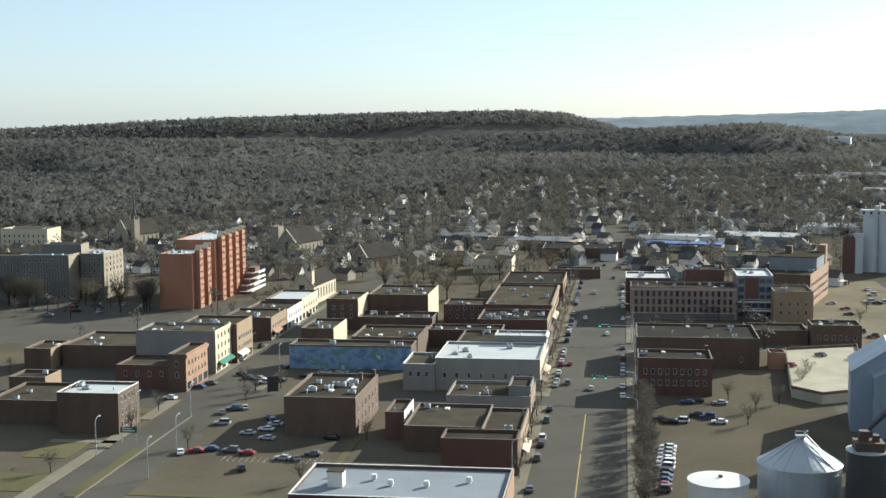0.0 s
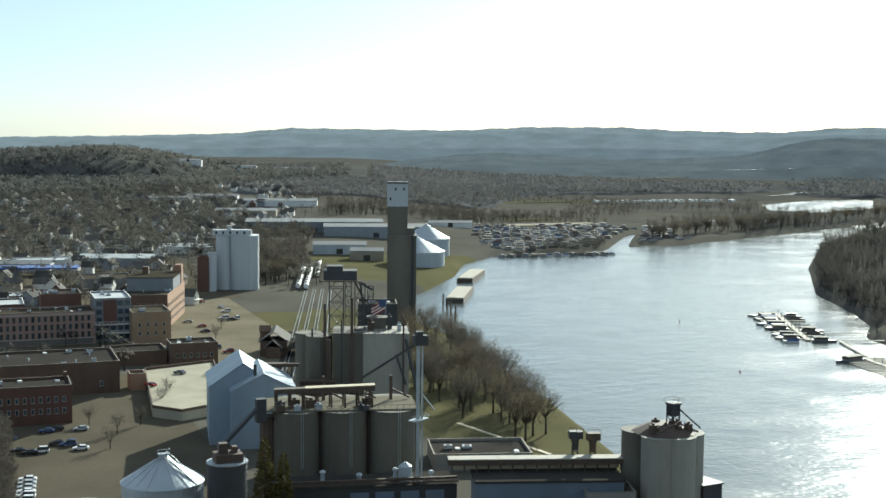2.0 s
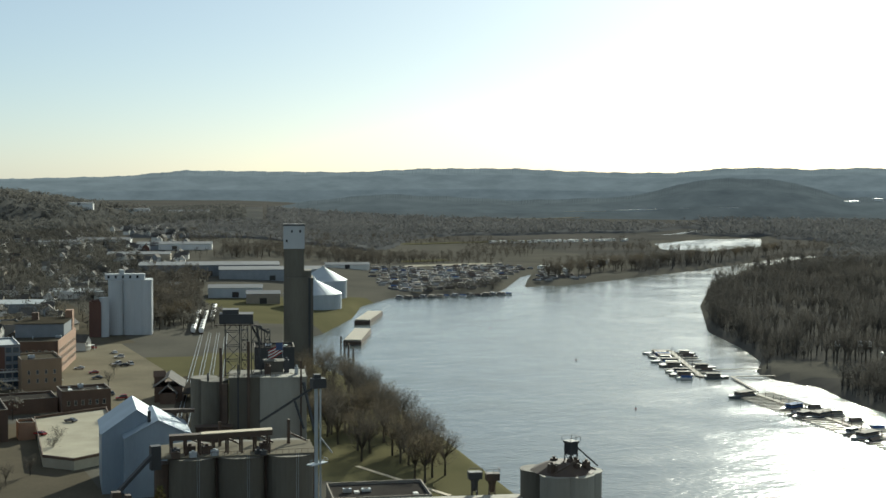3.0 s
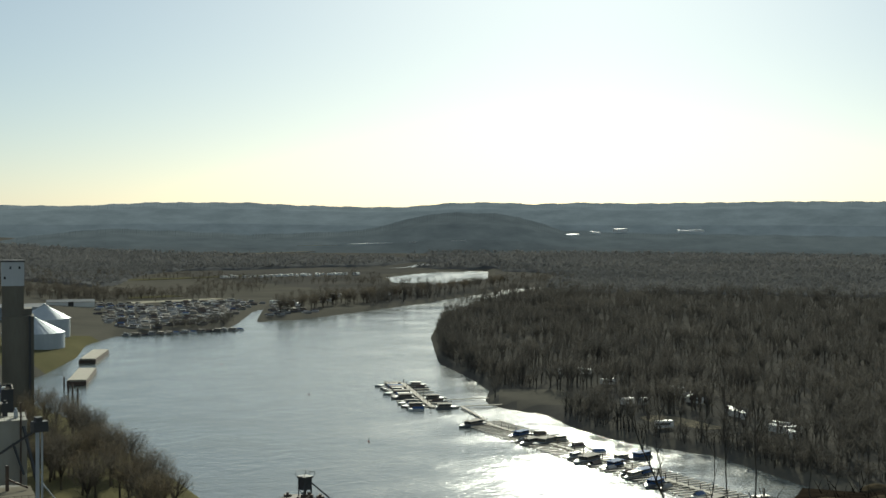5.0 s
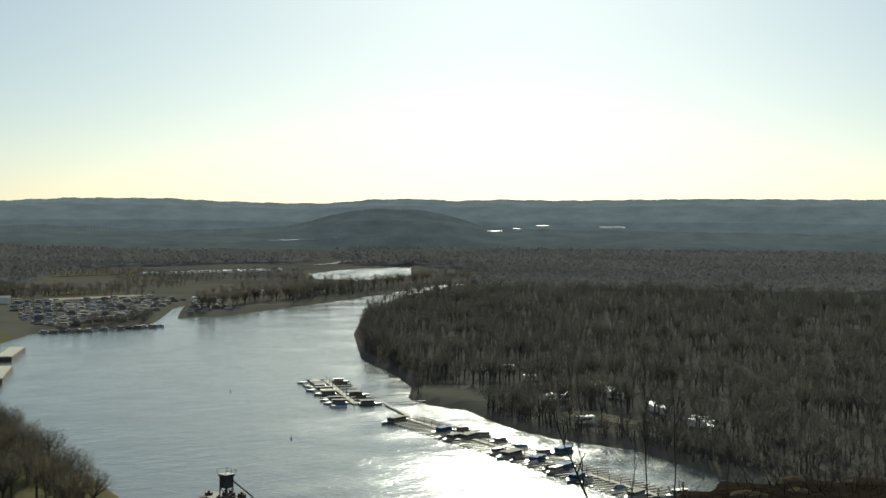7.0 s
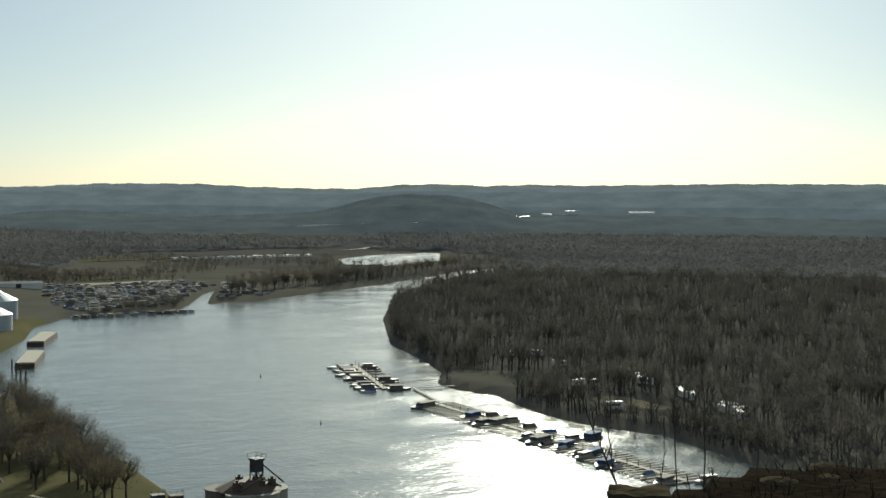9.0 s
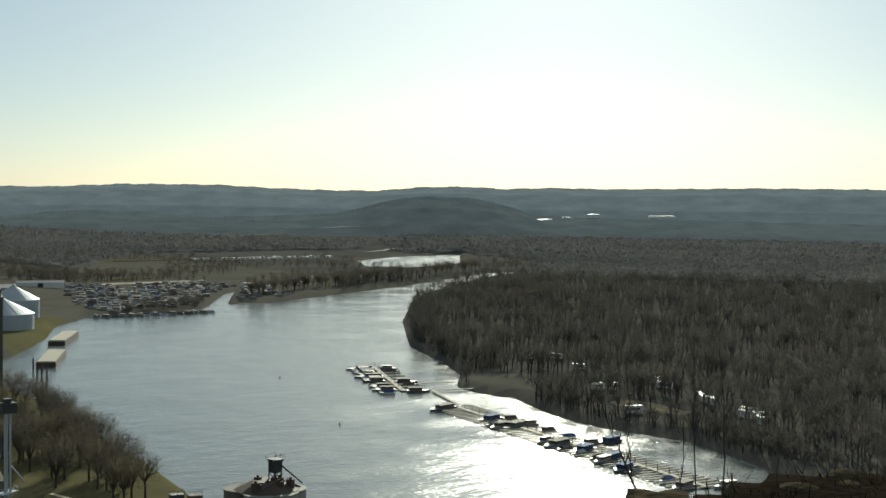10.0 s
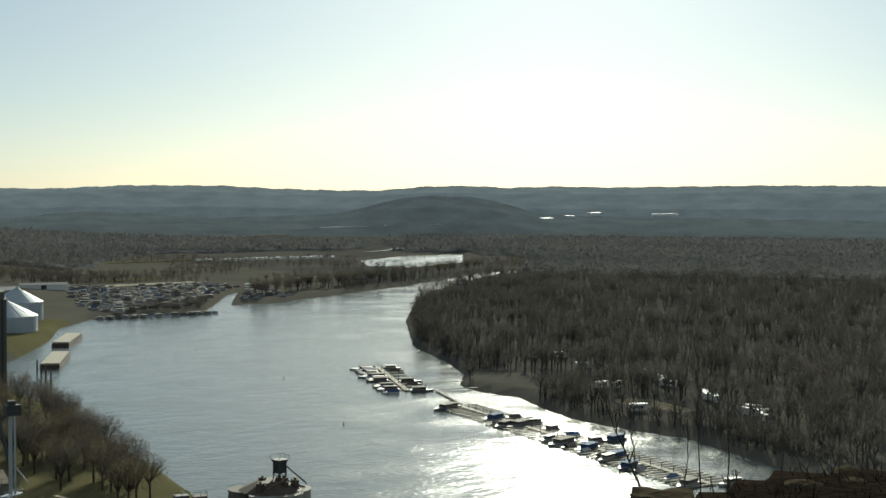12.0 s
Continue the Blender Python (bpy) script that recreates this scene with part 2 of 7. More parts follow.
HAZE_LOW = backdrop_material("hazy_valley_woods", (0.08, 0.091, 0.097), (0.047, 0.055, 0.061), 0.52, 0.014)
CAR_PAINTS = [mat("car_paint_" + n, c, tuple(v * 0.92 for v in c), scale=1, rough=0.25, bump=0) for n, c in (
    ("white", (0.7, 0.7, 0.7)), ("silver", (0.4, 0.41, 0.42)), ("black", (0.025, 0.025, 0.028)), ("red", (0.28, 0.03, 0.03)),
    ("blue", (0.05, 0.08, 0.18)), ("grey", (0.14, 0.14, 0.15)))]


# ---- building blocks ----
class Shape:
    """Collects boxes, prisms and cylinders into one mesh."""

    def __init__(self):
        self.v, self.f, self.m = [], [], []

    def face(self, points, slot=0):
        k = len(self.v)
        self.v += [tuple(p) for p in points]
        self.f.append(tuple(range(k, k + len(points))))
        self.m.append(slot)
        return self

    def box(self, x0, y0, z0, x1, y1, z1, slot=0):
        k = len(self.v)
        self.v += [(x0, y0, z0), (x1, y0, z0), (x1, y1, z0), (x0, y1, z0), (x0, y0, z1), (x1, y0, z1), (x1, y1, z1), (x0, y1, z1)]
        for q in ((3, 2, 1, 0), (4, 5, 6, 7), (0, 1, 5, 4), (1, 2, 6, 5), (2, 3, 7, 6), (3, 0, 4, 7)):
            self.f.append(tuple(k + i for i in q))
            self.m.append(slot)
        return self

    def prism(self, outline, z0, z1, slot=0):
        k, n = len(self.v), len(outline)
        self.v += [(x, y, z0) for x, y in outline] + [(x, y, z1) for x, y in outline]
        self.f += [tuple(k + n + i for i in range(n)), tuple(k + i for i in reversed(range(n)))]
        self.f += [(k + i, k + (i + 1) % n, k + n + (i + 1) % n, k + n + i) for i in range(n)]
        self.m += [slot] * (n + 2)
        return self

    def cyl(self, x, y, z0, z1, r0, r1=None, n=20, slot=0):
        r1 = r0 if r1 is None else r1
        k = len(self.v)
        for z, r in ((z0, r0), (z1, r1)):
            self.v += [(x + r * math.cos(2 * math.pi * i / n), y + r * math.sin(2 * math.pi * i / n), z) for i in range(n)]
        self.f += [tuple(k + n + i for i in range(n)), tuple(k + i for i in reversed(range(n)))]
        self.f += [(k + i, k + (i + 1) % n, k + n + (i + 1) % n, k + n + i) for i in range(n)]
        self.m += [slot] * (n + 2)
        return self

    def bar(self, a, b, w, h=None, slot=0):
        """A square bar from a to b."""
        a, b, h = Vector(a), Vector(b), h or w
        d = (b - a).normalized()
        s = d.cross(Vector((0, 0, 1)))
        s = s.normalized() if s.length > 1e-4 else Vector((1, 0, 0))
        u = s.cross(d).normalized()
        k = len(self.v)
        for p in (a, b):
            for i, j in ((-1, -1), (1, -1), (1, 1), (-1, 1)):
                self.v.append(tuple(p + s * (i * w / 2) + u * (j * h / 2)))
        for q in ((3, 2, 1, 0), (4, 5, 6, 7), (0, 1, 5, 4), (1, 2, 6, 5), (2, 3, 7, 6), (3, 0, 4, 7)):
            self.f.append(tuple(k + i for i in q))
            self.m.append(slot)
        return self

    def tube(self, points, radii, n=5):
        """One bent, tapering stem through the points."""
        k = len(self.v)
        for i, (p, r) in enumerate(zip(points, radii)):
            p = Vector(p)
            d = (Vector(points[min(i + 1, len(points) - 1)]) - Vector(points[max(i - 1, 0)])).normalized()
            s = d.orthogonal().normalized()
            u = d.cross(s)
            self.v += [tuple(p + s * (r * math.cos(2 * math.pi * j / n)) + u * (r * math.sin(2 * math.pi * j / n))) for j in range(n)]
        for i in range(len(points) - 1):
            for j in range(n):
                a, b = k + i * n + j, k + i * n + (j + 1) % n
                self.f.append((a, b, b + n, a + n))
                self.m.append(0)
        return self

    def gable(self, x0, y0, x1, y1, z0, z1, along="y", over=0.4, thick=0.25, slot=0):
        """Two sloping roof slabs whose ridge runs along an axis."""
        if along == "y":
            c = (x0 + x1) / 2
            for s in (x0 - over, x1 + over):
                pts = [(s, z0 - over * (z1 - z0) / (c - x0)), (c, z1)]
                self._slab(pts, y0 - over, y1 + over, thick, True, slot)
        else:
            c = (y0 + y1) / 2
            for s in (y0 - over, y1 + over):
                pts = [(s, z0 - over * (z1 - z0) / (c - y0)), (c, z1)]
                self._slab(pts, x0 - over, x1 + over, thick, False, slot)
        return self

    def _slab(self, pts, a, b, thick, along_y, slot):
        (p, zp), (q, zq) = pts
        ring = [(p, zp), (q, zq), (q, zq + thick), (p, zp + thick)]
        k = len(self.v)
        for e in (a, b):
            self.v += [(u, e, z) if along_y else (e, u, z) for u, z in ring]
        for g in ((0, 1, 2, 3), (7, 6, 5, 4), (0, 4, 5, 1), (1, 5, 6, 2), (2, 6, 7, 3), (3, 7, 4, 0)):
            self.f.append(tuple(k + i for i in g))
            self.m.append(slot)

    def mesh(self, name, *mats, smooth=False):
        me = bpy.data.meshes.new(name)
        me.from_pydata(self.v, [], self.f)
        for m in mats:
            me.materials.append(m)
        me.polygons.foreach_set("material_index", [min(s, len(mats) - 1) for s in self.m])
        if smooth:
            me.polygons.foreach_set("use_smooth", [True] * len(self.f))
        bm = bmesh.new()
        bm.from_mesh(me)
        bmesh.ops.recalc_face_normals(bm, faces=bm.faces)
        bm.to_mesh(me)
        bm.free()
        return me


def thing(name, x, y, z, rz=0.0, label="", category="", group="", kind=""):
    ob = new(name)
    ob.empty_display_size = 0.5
    ob.matrix_basis = pose(x, y, z, 0, 0, rz)
    return tagged(ob, label, category, group, kind)


def part(name, mesh, parent, m=None, label=""):
    ob = new(name, mesh)
    ob.parent = parent
    if m is not None:
        ob.matrix_basis = m
    return tagged(ob, label)


WINDOWS = {}


def window_mesh(w, h, frame_mat, glass_mat):
    """A sash window: frame, meeting rail, sill and set-back pane, facing -y."""
    key = (round(w, 2), round(h, 2), frame_mat.name, glass_mat.name)
    if key not in WINDOWS:
        s, b, q = Shape(), 0.1, 0.16
        rings = [((-w / 2, w / 2, 0, h), 0.02), ((-w / 2, w / 2, 0, h), -0.12), ((-w / 2 + b, w / 2 - b, q, h - b), -0.12), ((-w / 2 + b, w / 2 - b, q, h - b), -0.03)]
        for (x0, x1, z0, z1), y in rings:
            s.v += [(x0, y, z0), (x1, y, z0), (x1, y, z1), (x0, y, z1)]
        for k in range(3):
            for i in range(4):
                s.f.append((4 * k + i, 4 * k + (i + 1) % 4, 4 * k + 4 + (i + 1) % 4, 4 * k + 4 + i))
                s.m.append(0)
        s.f.append((12, 13, 14, 15))
        s.m.append(1)
        WINDOWS[key] = s.mesh("window", frame_mat, glass_mat)
    return WINDOWS[key]


def windows(parent, face, size, cols, rows, z0, pitch, ww, wh, frame_mat=None, glass_mat=None, margin=1.2):
    """Rows of windows on one face of a block of size (w, d): face is front, back, right or left."""
    w, d = size
    me = window_mesh(ww, wh, frame_mat or TRIM, glass_mat or GLASS)
    run = w if face in ("front", "back") else d
    for r in range(rows):
        for c in range(cols):
            u = -run / 2 + margin + (run - 2 * margin) * (c + 0.5) / cols
            z = z0 + r * pitch
            if face == "front":
                m = pose(u, -d / 2, z)
            elif face == "right":
                m = pose(w / 2, u, z, 0, 0, 90)
            elif face == "left":
                m = pose(-w / 2, u, z, 0, 0, -90)
            else:
                m = pose(u, d / 2, z, 0, 0, 180)
            part("window", me, parent, m)


FOOTPRINTS = []                # ground taken by buildings


def building(x0, x1, y0, y1, h, wall, roof, label, z=7.0, rot=0.0, par=0.8, front=None, right=None, left=None, cornice=None,
             units=0, chimney=0, side_wall=None, name="building", category="building", seed=1, pitch=3.6, store=None, white_coping=False, group=""):
    """A flat-roofed block with parapet, roof sheet, windows (cols, rows), cornice and roof units."""
    w, d = x1 - x0, y1 - y0
    FOOTPRINTS.append((x0 - 3, x1 + 3, y0 - 3, y1 + 3))
    ob = thing(name, (x0 + x1) / 2, (y0 + y1) / 2, z, rot, label, category, group)
    t = 0.35
    s = Shape()
    s.box(-w / 2, -d / 2, -1.0, w / 2, d / 2, h - par - 0.02)
    for a in ((-w / 2, -d / 2, w / 2, -d / 2 + t), (-w / 2, d / 2 - t, w / 2, d / 2), (-w / 2, -d / 2 + t, -w / 2 + t, d / 2 - t), (w / 2 - t, -d / 2 + t, w / 2, d / 2 - t)):
        s.box(a[0], a[1], h - par - 0.02, a[2], a[3], h)
    part("wall", s.mesh("wall", wall), ob)
    if side_wall:
        part("facade", Shape().box(w / 2 + 0.003, -d / 2, 0, w / 2 + 0.15, d / 2, h + 0.25).mesh("facade", side_wall), ob)
    c = Shape()
    for a in ((-w / 2 - 0.08, -d / 2 - 0.08, w / 2 + 0.08, -d / 2 + t), (-w / 2 - 0.08, d / 2 - t, w / 2 + 0.08, d / 2 + 0.08),
              (-w / 2 - 0.08, -d / 2 + t, -w / 2 + t, d / 2 - t), (w / 2 - t, -d / 2 + t, w / 2 + 0.08, d / 2 - t)):
        c.box(a[0], a[1], h + 0.004, a[2], a[3], h + 0.13)
    part("coping", c.mesh("coping", WHITE if white_coping else COPING), ob)
    part("roof", Shape().box(-w / 2 + t, -d / 2 + t, h - par, w / 2 - t, d / 2 - t, h - par + 0.1).mesh("roof", roof), ob)
    if cornice:
        part("cornice", Shape().box(w / 2 + 0.16, -d / 2, h - 1.1, w / 2 + 0.7, d / 2, h - 0.2).box(w / 2 + 0.16, -d / 2, h - 1.5, w / 2 + 0.4, d / 2, h - 1.1).mesh("cornice", cornice), ob)
    wx = w / 2 + (0.15 if side_wall else 0)
    for face, spec in (("front", front), ("right", right), ("left", left)):
        if spec:
            cols, rows = spec[:2]
            z0 = spec[2] if len(spec) > 2 else 4.6
            windows(ob, face, (2 * wx, d), cols, rows, z0, pitch, 1.1, 1.9)
    if store:
        n = max(2, int(d / 5)) if store == "right" else max(2, int(w / 5))
        if store == "right":
            me = window_mesh(3.4, 2.4, DARK_TRIM, GLASS)
            for i in range(n):
                part("shop_window", me, ob, pose(wx, -d / 2 + d * (i + 0.5) / n, 0.6, 0, 0, 90))
        else:
            me = window_mesh(3.4, 2.4, DARK_TRIM, GLASS)
            for i in range(n):
                part("shop_window", me, ob, pose(-w / 2 + w * (i + 0.5) / n, -d / 2, 0.6))
    rng = random.Random(seed)
    for _ in range(units):
        a, b = rng.uniform(-w / 2 + 2, w / 2 - 2), rng.uniform(-d / 2 + 2, d / 2 - 2)
        k = rng.random()
        u = Shape()
        if k < 0.55:
            e, g, q = rng.uniform(0.6, 1.3), rng.uniform(0.6, 1.1), rng.uniform(0.8, 1.6)
            u.box(-e, -g, 0, e, g, 0.25, 1).box(-e, -g, 0.25, e, g, q).cyl(0, 0, q, q + 0.15, min(e, g) * 0.7, n=10, slot=1)
            part("roof_unit", u.mesh("roof_unit", STEEL, DARK_TRIM), ob, pose(a, b, h - par + 0.1))
        elif k < 0.8:
            u.cyl(0, 0, 0, 0.9, 0.22, n=8).cyl(0, 0, 0.9, 1.15, 0.42, 0.3, n=8)
            part("roof_vent", u.mesh("roof_vent", STEEL), ob, pose(a, b, h - par + 0.1))
        else:
            u.box(-0.7, -1.1, 0, 0.7, 1.1, 0.3).box(-0.6, -1.0, 0.3, 0.6, 1.0, 0.42)
            part("skylight", u.mesh("skylight", WHITE), ob, pose(a, b, h - par + 0.1))
    for i in range(chimney):
        u = Shape().box(-0.45, -0.6, 0, 0.45, 0.6, 2.3).box(-0.55, -0.7, 2.3, 0.55, 0.7, 2.5)
        part("chimney", u.mesh("chimney", wall), ob, pose(w / 2 - 1.0 - 3 * i, d / 2 - 1.2 - 5 * i, h - par))
    return ob


# ---- trees ----
def tree_arrays(rng, height, spread, limbs, twigs, length, width, trunk=True, low=0.25):
    """Triangles of a bare tree: trunk, forking limbs and a crown of thin twigs."""
    v, f = [], []

    def stick(a, b, r0, r1, n=4):
        a, b = Vector(a), Vector(b)
        d = (b - a).normalized()
        s = d.orthogonal().normalized()
        u = d.cross(s)
        k = len(v)
        for p, r in ((a, r0), (b, r1)):
            for i in range(n):
                g = 2 * math.pi * i / n
                v.append(tuple(p + s * (r * math.cos(g)) + u * (r * math.sin(g))))
        for i in range(n):
            j = (i + 1) % n
            f.extend([(k + i, k + j, k + n + j), (k + i, k + n + j, k + n + i)])

    split = height * rng.uniform(0.28, 0.4)
    if trunk:
        stick((0, 0, -0.5), (0.1, 0.05, split), 0.028 * height, 0.02 * height, 5)
    tips = []
    for i in range(limbs):
        g = 2 * math.pi * i / max(limbs, 1) + rng.uniform(-0.4, 0.4)
        k = rng.uniform(0.45, 0.85) * spread
        tip = (k * math.cos(g), k * math.sin(g), height * rng.uniform(0.62, 0.92))
        if trunk:
            stick((0.1, 0.05, split * rng.uniform(0.75, 1)), tip, 0.014 * height, 0.003 * height, 3)
        tips.append(tip)
    for _ in range(twigs):
        if tips and rng.random() < 0.75:
            c = rng.choice(tips)
            t = rng.uniform(0.35, 1.1)
            p = Vector((c[0] * t, c[1] * t, split + (c[2] - split) * t)) + Vector([rng.gauss(0, 0.16) * spread for _ in range(3)])
        else:
            g, q, z = rng.uniform(0, 2 * math.pi), math.sqrt(rng.random()), rng.uniform(-1, 1)
            q *= math.sqrt(max(0.05, 1 - z * z))
            p = Vector((spread * q * math.cos(g), spread * q * math.sin(g), height * (0.5 + low) / 2 + height * 0.36 * z + height * 0.2))
        d = Vector((p.x / spread + rng.gauss(0, 0.6), p.y / spread + rng.gauss(0, 0.6), rng.uniform(0.1, 1.3))).normalized()
        s = d.cross(Vector((rng.gauss(0, 1), rng.gauss(0, 1), rng.gauss(0, 1)))).normalized() * (width / 2 * rng.uniform(0.5, 1.4))
        e = p + d * (length * rng.uniform(0.6, 1.4))
        k = len(v)
        v.extend([tuple(p - s), tuple(p + s), tuple(e)])
        f.append((k, k + 1, k + 2))
    return np.array(v, dtype=np.float32), np.array(f, dtype=np.int32)


def tri_mesh(name, v, f, material):
    me = bpy.data.meshes.new(name)
    me.vertices.add(len(v))
    me.vertices.foreach_set("co", np.ascontiguousarray(v, dtype=np.float32).ravel())
    me.loops.add(len(f) * 3)
    me.loops.foreach_set("vertex_index", np.ascontiguousarray(f, dtype=np.int32).ravel())
    me.polygons.add(len(f))
    me.polygons.foreach_set("loop_start", np.arange(0, len(f) * 3, 3, dtype=np.int32))
    me.materials.append(material)
    me.update(calc_edges=True)
    return me


def crown_arrays(rng, height, spread, clumps, size, trunk=0.0):
    """Triangles of a far tree crown: many small tufts turned outwards, with gaps and a ragged outline."""
    v, f = [], []
    if trunk:
        v += [(-trunk, 0, -0.5), (trunk * 0.5, trunk * 0.87, -0.5), (trunk * 0.5, -trunk * 0.87, -0.5), (0, 0, height * 0.75)]
        f += [(0, 1, 3), (1, 2, 3), (2, 0, 3)]
    lobes = [(rng.gauss(0, 0.35) * spread, rng.gauss(0, 0.35) * spread, height * rng.uniform(0.5, 0.75), rng.uniform(0.4, 0.75)) for _ in range(5)]
    for _ in range(clumps):
        lx, ly, lz, lr = rng.choice(lobes)
        d = Vector((rng.gauss(0, 1), rng.gauss(0, 1), rng.gauss(0.35, 0.9))).normalized()
        p = Vector((lx, ly, lz)) + Vector((d.x * spread * lr, d.y * spread * lr, d.z * height * 0.42 * lr)) * rng.uniform(0.7, 1.1)
        nrm = (d + Vector((rng.gauss(0, 0.35), rng.gauss(0, 0.35), rng.gauss(0, 0.35)))).normalized()
        s = nrm.orthogonal().normalized()
        u = nrm.cross(s)
        g0, k = rng.uniform(0, 6.28), len(v)
        for i in range(3):
            g = g0 + 2.094 * i + rng.uniform(-0.5, 0.5)
            v.append(tuple(p + (s * math.cos(g) + u * math.sin(g)) * size * rng.uniform(0.4, 0.8)))
        f.append((k, k + 1, k + 2))
    return np.array(v, dtype=np.float32), np.array(f, dtype=np.int32)


def stamp(name, variants, places, material, label, category="trees", round_crown=0.0):
    """Many trees (x, y, z, scale) joined into one object of kind stuff; round_crown: height of crowns that shade as round masses along the slope."""
    rng = np.random.default_rng(7)
    vs, fs, ns, k = [], [], [], 0
    if round_crown:
        px, py = np.array([p[0] for p in places]), np.array([p[1] for p in places])
        slope = np.stack([land(px - 14, py) - land(px + 14, py), land(px, py - 14) - land(px, py + 14), np.full(len(px), 28.0)], -1)
        slope /= np.linalg.norm(slope, axis=1, keepdims=True)
    for i, (x, y, z, sc) in enumerate(places):
        v, f = variants[i % len(variants)]
        g = rng.uniform(0, 6.283)
        c, s = math.cos(g) * sc, math.sin(g) * sc
        q = np.empty_like(v)
        q[:, 0], q[:, 1], q[:, 2] = v[:, 0] * c - v[:, 1] * s + x, v[:, 0] * s + v[:, 1] * c + y, v[:, 2] * sc * rng.uniform(0.85, 1.15) + z
        vs.append(q)
        fs.append(f + k)
        k += len(v)
        if round_crown:
            out = (q - np.array([x, y, z + 0.45 * round_crown * sc])) / (0.45 * round_crown * sc)
            ns.append(0.45 * out + slope[i])
    ob = new(name, tri_mesh(name, np.concatenate(vs), np.concatenate(fs), material))
    if round_crown:
        nv = np.concatenate(ns)
        nv /= np.linalg.norm(nv, axis=1, keepdims=True) + 1e-6
        ob.data.normals_split_custom_set_from_vertices(nv.tolist())
    return tagged(ob, label, category, kind="stuff")


# ---- the land ----
def step(a, b, x):
    t = np.clip((x - a) / (b - a), 0, 1)
    return t * t * (3 - 2 * t)


RIVER = [(150, -500), (160, 60), (172, 260), (178, 329), (193, 410), (199, 460), (213, 569), (208, 640), (243, 735), (262, 752),
         (312, 830), (348, 906), (397, 962), (484, 960), (520, 1000), (600, 1120), (640, 1160), (596, 1090), (552, 1016), (598, 1018),
         (708, 1073), (821, 1132), (970, 1221), (1075, 1290)] + [
         (1120, 1262), (1053, 1233), (888, 1118), (734, 984), (593, 809), (497, 669), (464, 590), (440, 545), (412, 514), (408, 490),
         (413, 470), (400, 437), (392, 410), (391, 388), (393, 371), (398, 349), (388, 315), (375, 275), (362, 180), (345, 0), (330, -500)]
POND = [(1096, 1621), (1001, 1459), (1030, 1395), (1176, 1466), (1362, 1698), (1277, 1729)]
CREEK = [(1545, 2335), (1646, 2265), (1743, 2191), (1793, 2254), (1693, 2330), (1590, 2402)]
SLOUGH = [(1150, 1850), (1240, 1830), (1330, 1850), (1470, 1960), (1450, 2010), (1320, 1900)]


def inside(poly, x, y):
    """Signed distance to an outline, positive outside."""
    d = np.full(np.shape(x), 1e9)
    wn = np.zeros(np.shape(x), dtype=bool)
    for (ax, ay), (bx, by) in zip(poly, poly[1:] + poly[:1]):
        ex, ey = bx - ax, by - ay
        t = np.clip(((x - ax) * ex + (y - ay) * ey) / (ex * ex + ey * ey), 0, 1)
        d = np.minimum(d, np.hypot(x - ax - t * ex, y - ay - t * ey))
        cross = ((ay > y) != (by > y)) & (x < (bx - ax) * (y - ay) / ((by - ay) or 1e-9) + ax)
        wn ^= cross
    return np.where(wn, -d, d)


def wobble(x, y, s):
    """A cheap smooth unevenness between -1 and 1 with wavelength about s metres."""
    return (np.sin(x / s * 4.1 + 1.3 * np.sin(y / s * 2.3)) + np.sin(y / s * 3.7 + 1.7 * np.sin(x / s * 1.9 + 1)) + np.sin((x + y) / s * 2.2)) / 3


# crest lines: bearing, elevation in degrees
MID = ([-60, -28, -18, -11, -7.6, -1.4, 4, 6.1, 8.6, 11, 14, 17, 19.5, 22, 25, 28, 31, 33, 34.5, 36, 37.5, 39, 40, 41, 42, 45, 60], [-1.0, -1.0, -1.05, -1.2, -1.0, -0.85, -0.65, -0.55, -0.95, -1.25, -1.35, -1.2, -0.85, -0.6, -0.7, -0.85, -0.75, -0.65, -0.3, 0.08, 0.18, 0.12, 0.0, -0.3, -0.6, -0.7, -0.8])
BACK = ([-60, -26.9, -22, -18, -10, -4.6, -2.6, -0.5, 1.5, 60], [-0.65, -0.55, -0.32, -0.16, 0.02, 0.07, -0.05, -0.6, -2.0, -2.0])
FAR = ([-60, -26.9, -22, -18, -10, -4.6, -1.3, 6, 10.8, 13.4, 20.6, 24, 28, 30, 33, 35, 37, 39, 40.7, 42.7, 45, 51.7, 60],
       [-0.6, -0.5, -0.27, -0.11, 0.07, 0.12, -0.25, -0.12, 0.02, 0.28, 0.24, 0.42, 0.44, 0.34, 0.27, 0.28, 0.47, 0.51, 0.43, 0.51, 0.48, 0.6, 0.6])
FOOT = ([-60, -18, -13, -9, -5, 4, 9, 14, 20, 34, 36, 60], [900, 1080, 1180, 1280, 1480, 1560, 1650, 2000, 2300, 2500, 2500, 2600])
CREST = ([-60, -18, -5, 6, 9, 14, 20, 34, 36, 39, 42, 60], [1700, 1900, 2150, 2150, 2200, 2500, 2800, 3000, 3100, 3100, 3200, 3400])
LEDGE = ([-180, -100, -60, -20, 0, 28, 31, 34, 40, 45, 49.3, 53, 57, 75, 100, 180], [400, 200, 5, 4, 4, 4.3, 4.8, 5.2, 5.8, 6.5, 7.5, 8.3, 8.6, 12.5, 200, 400])


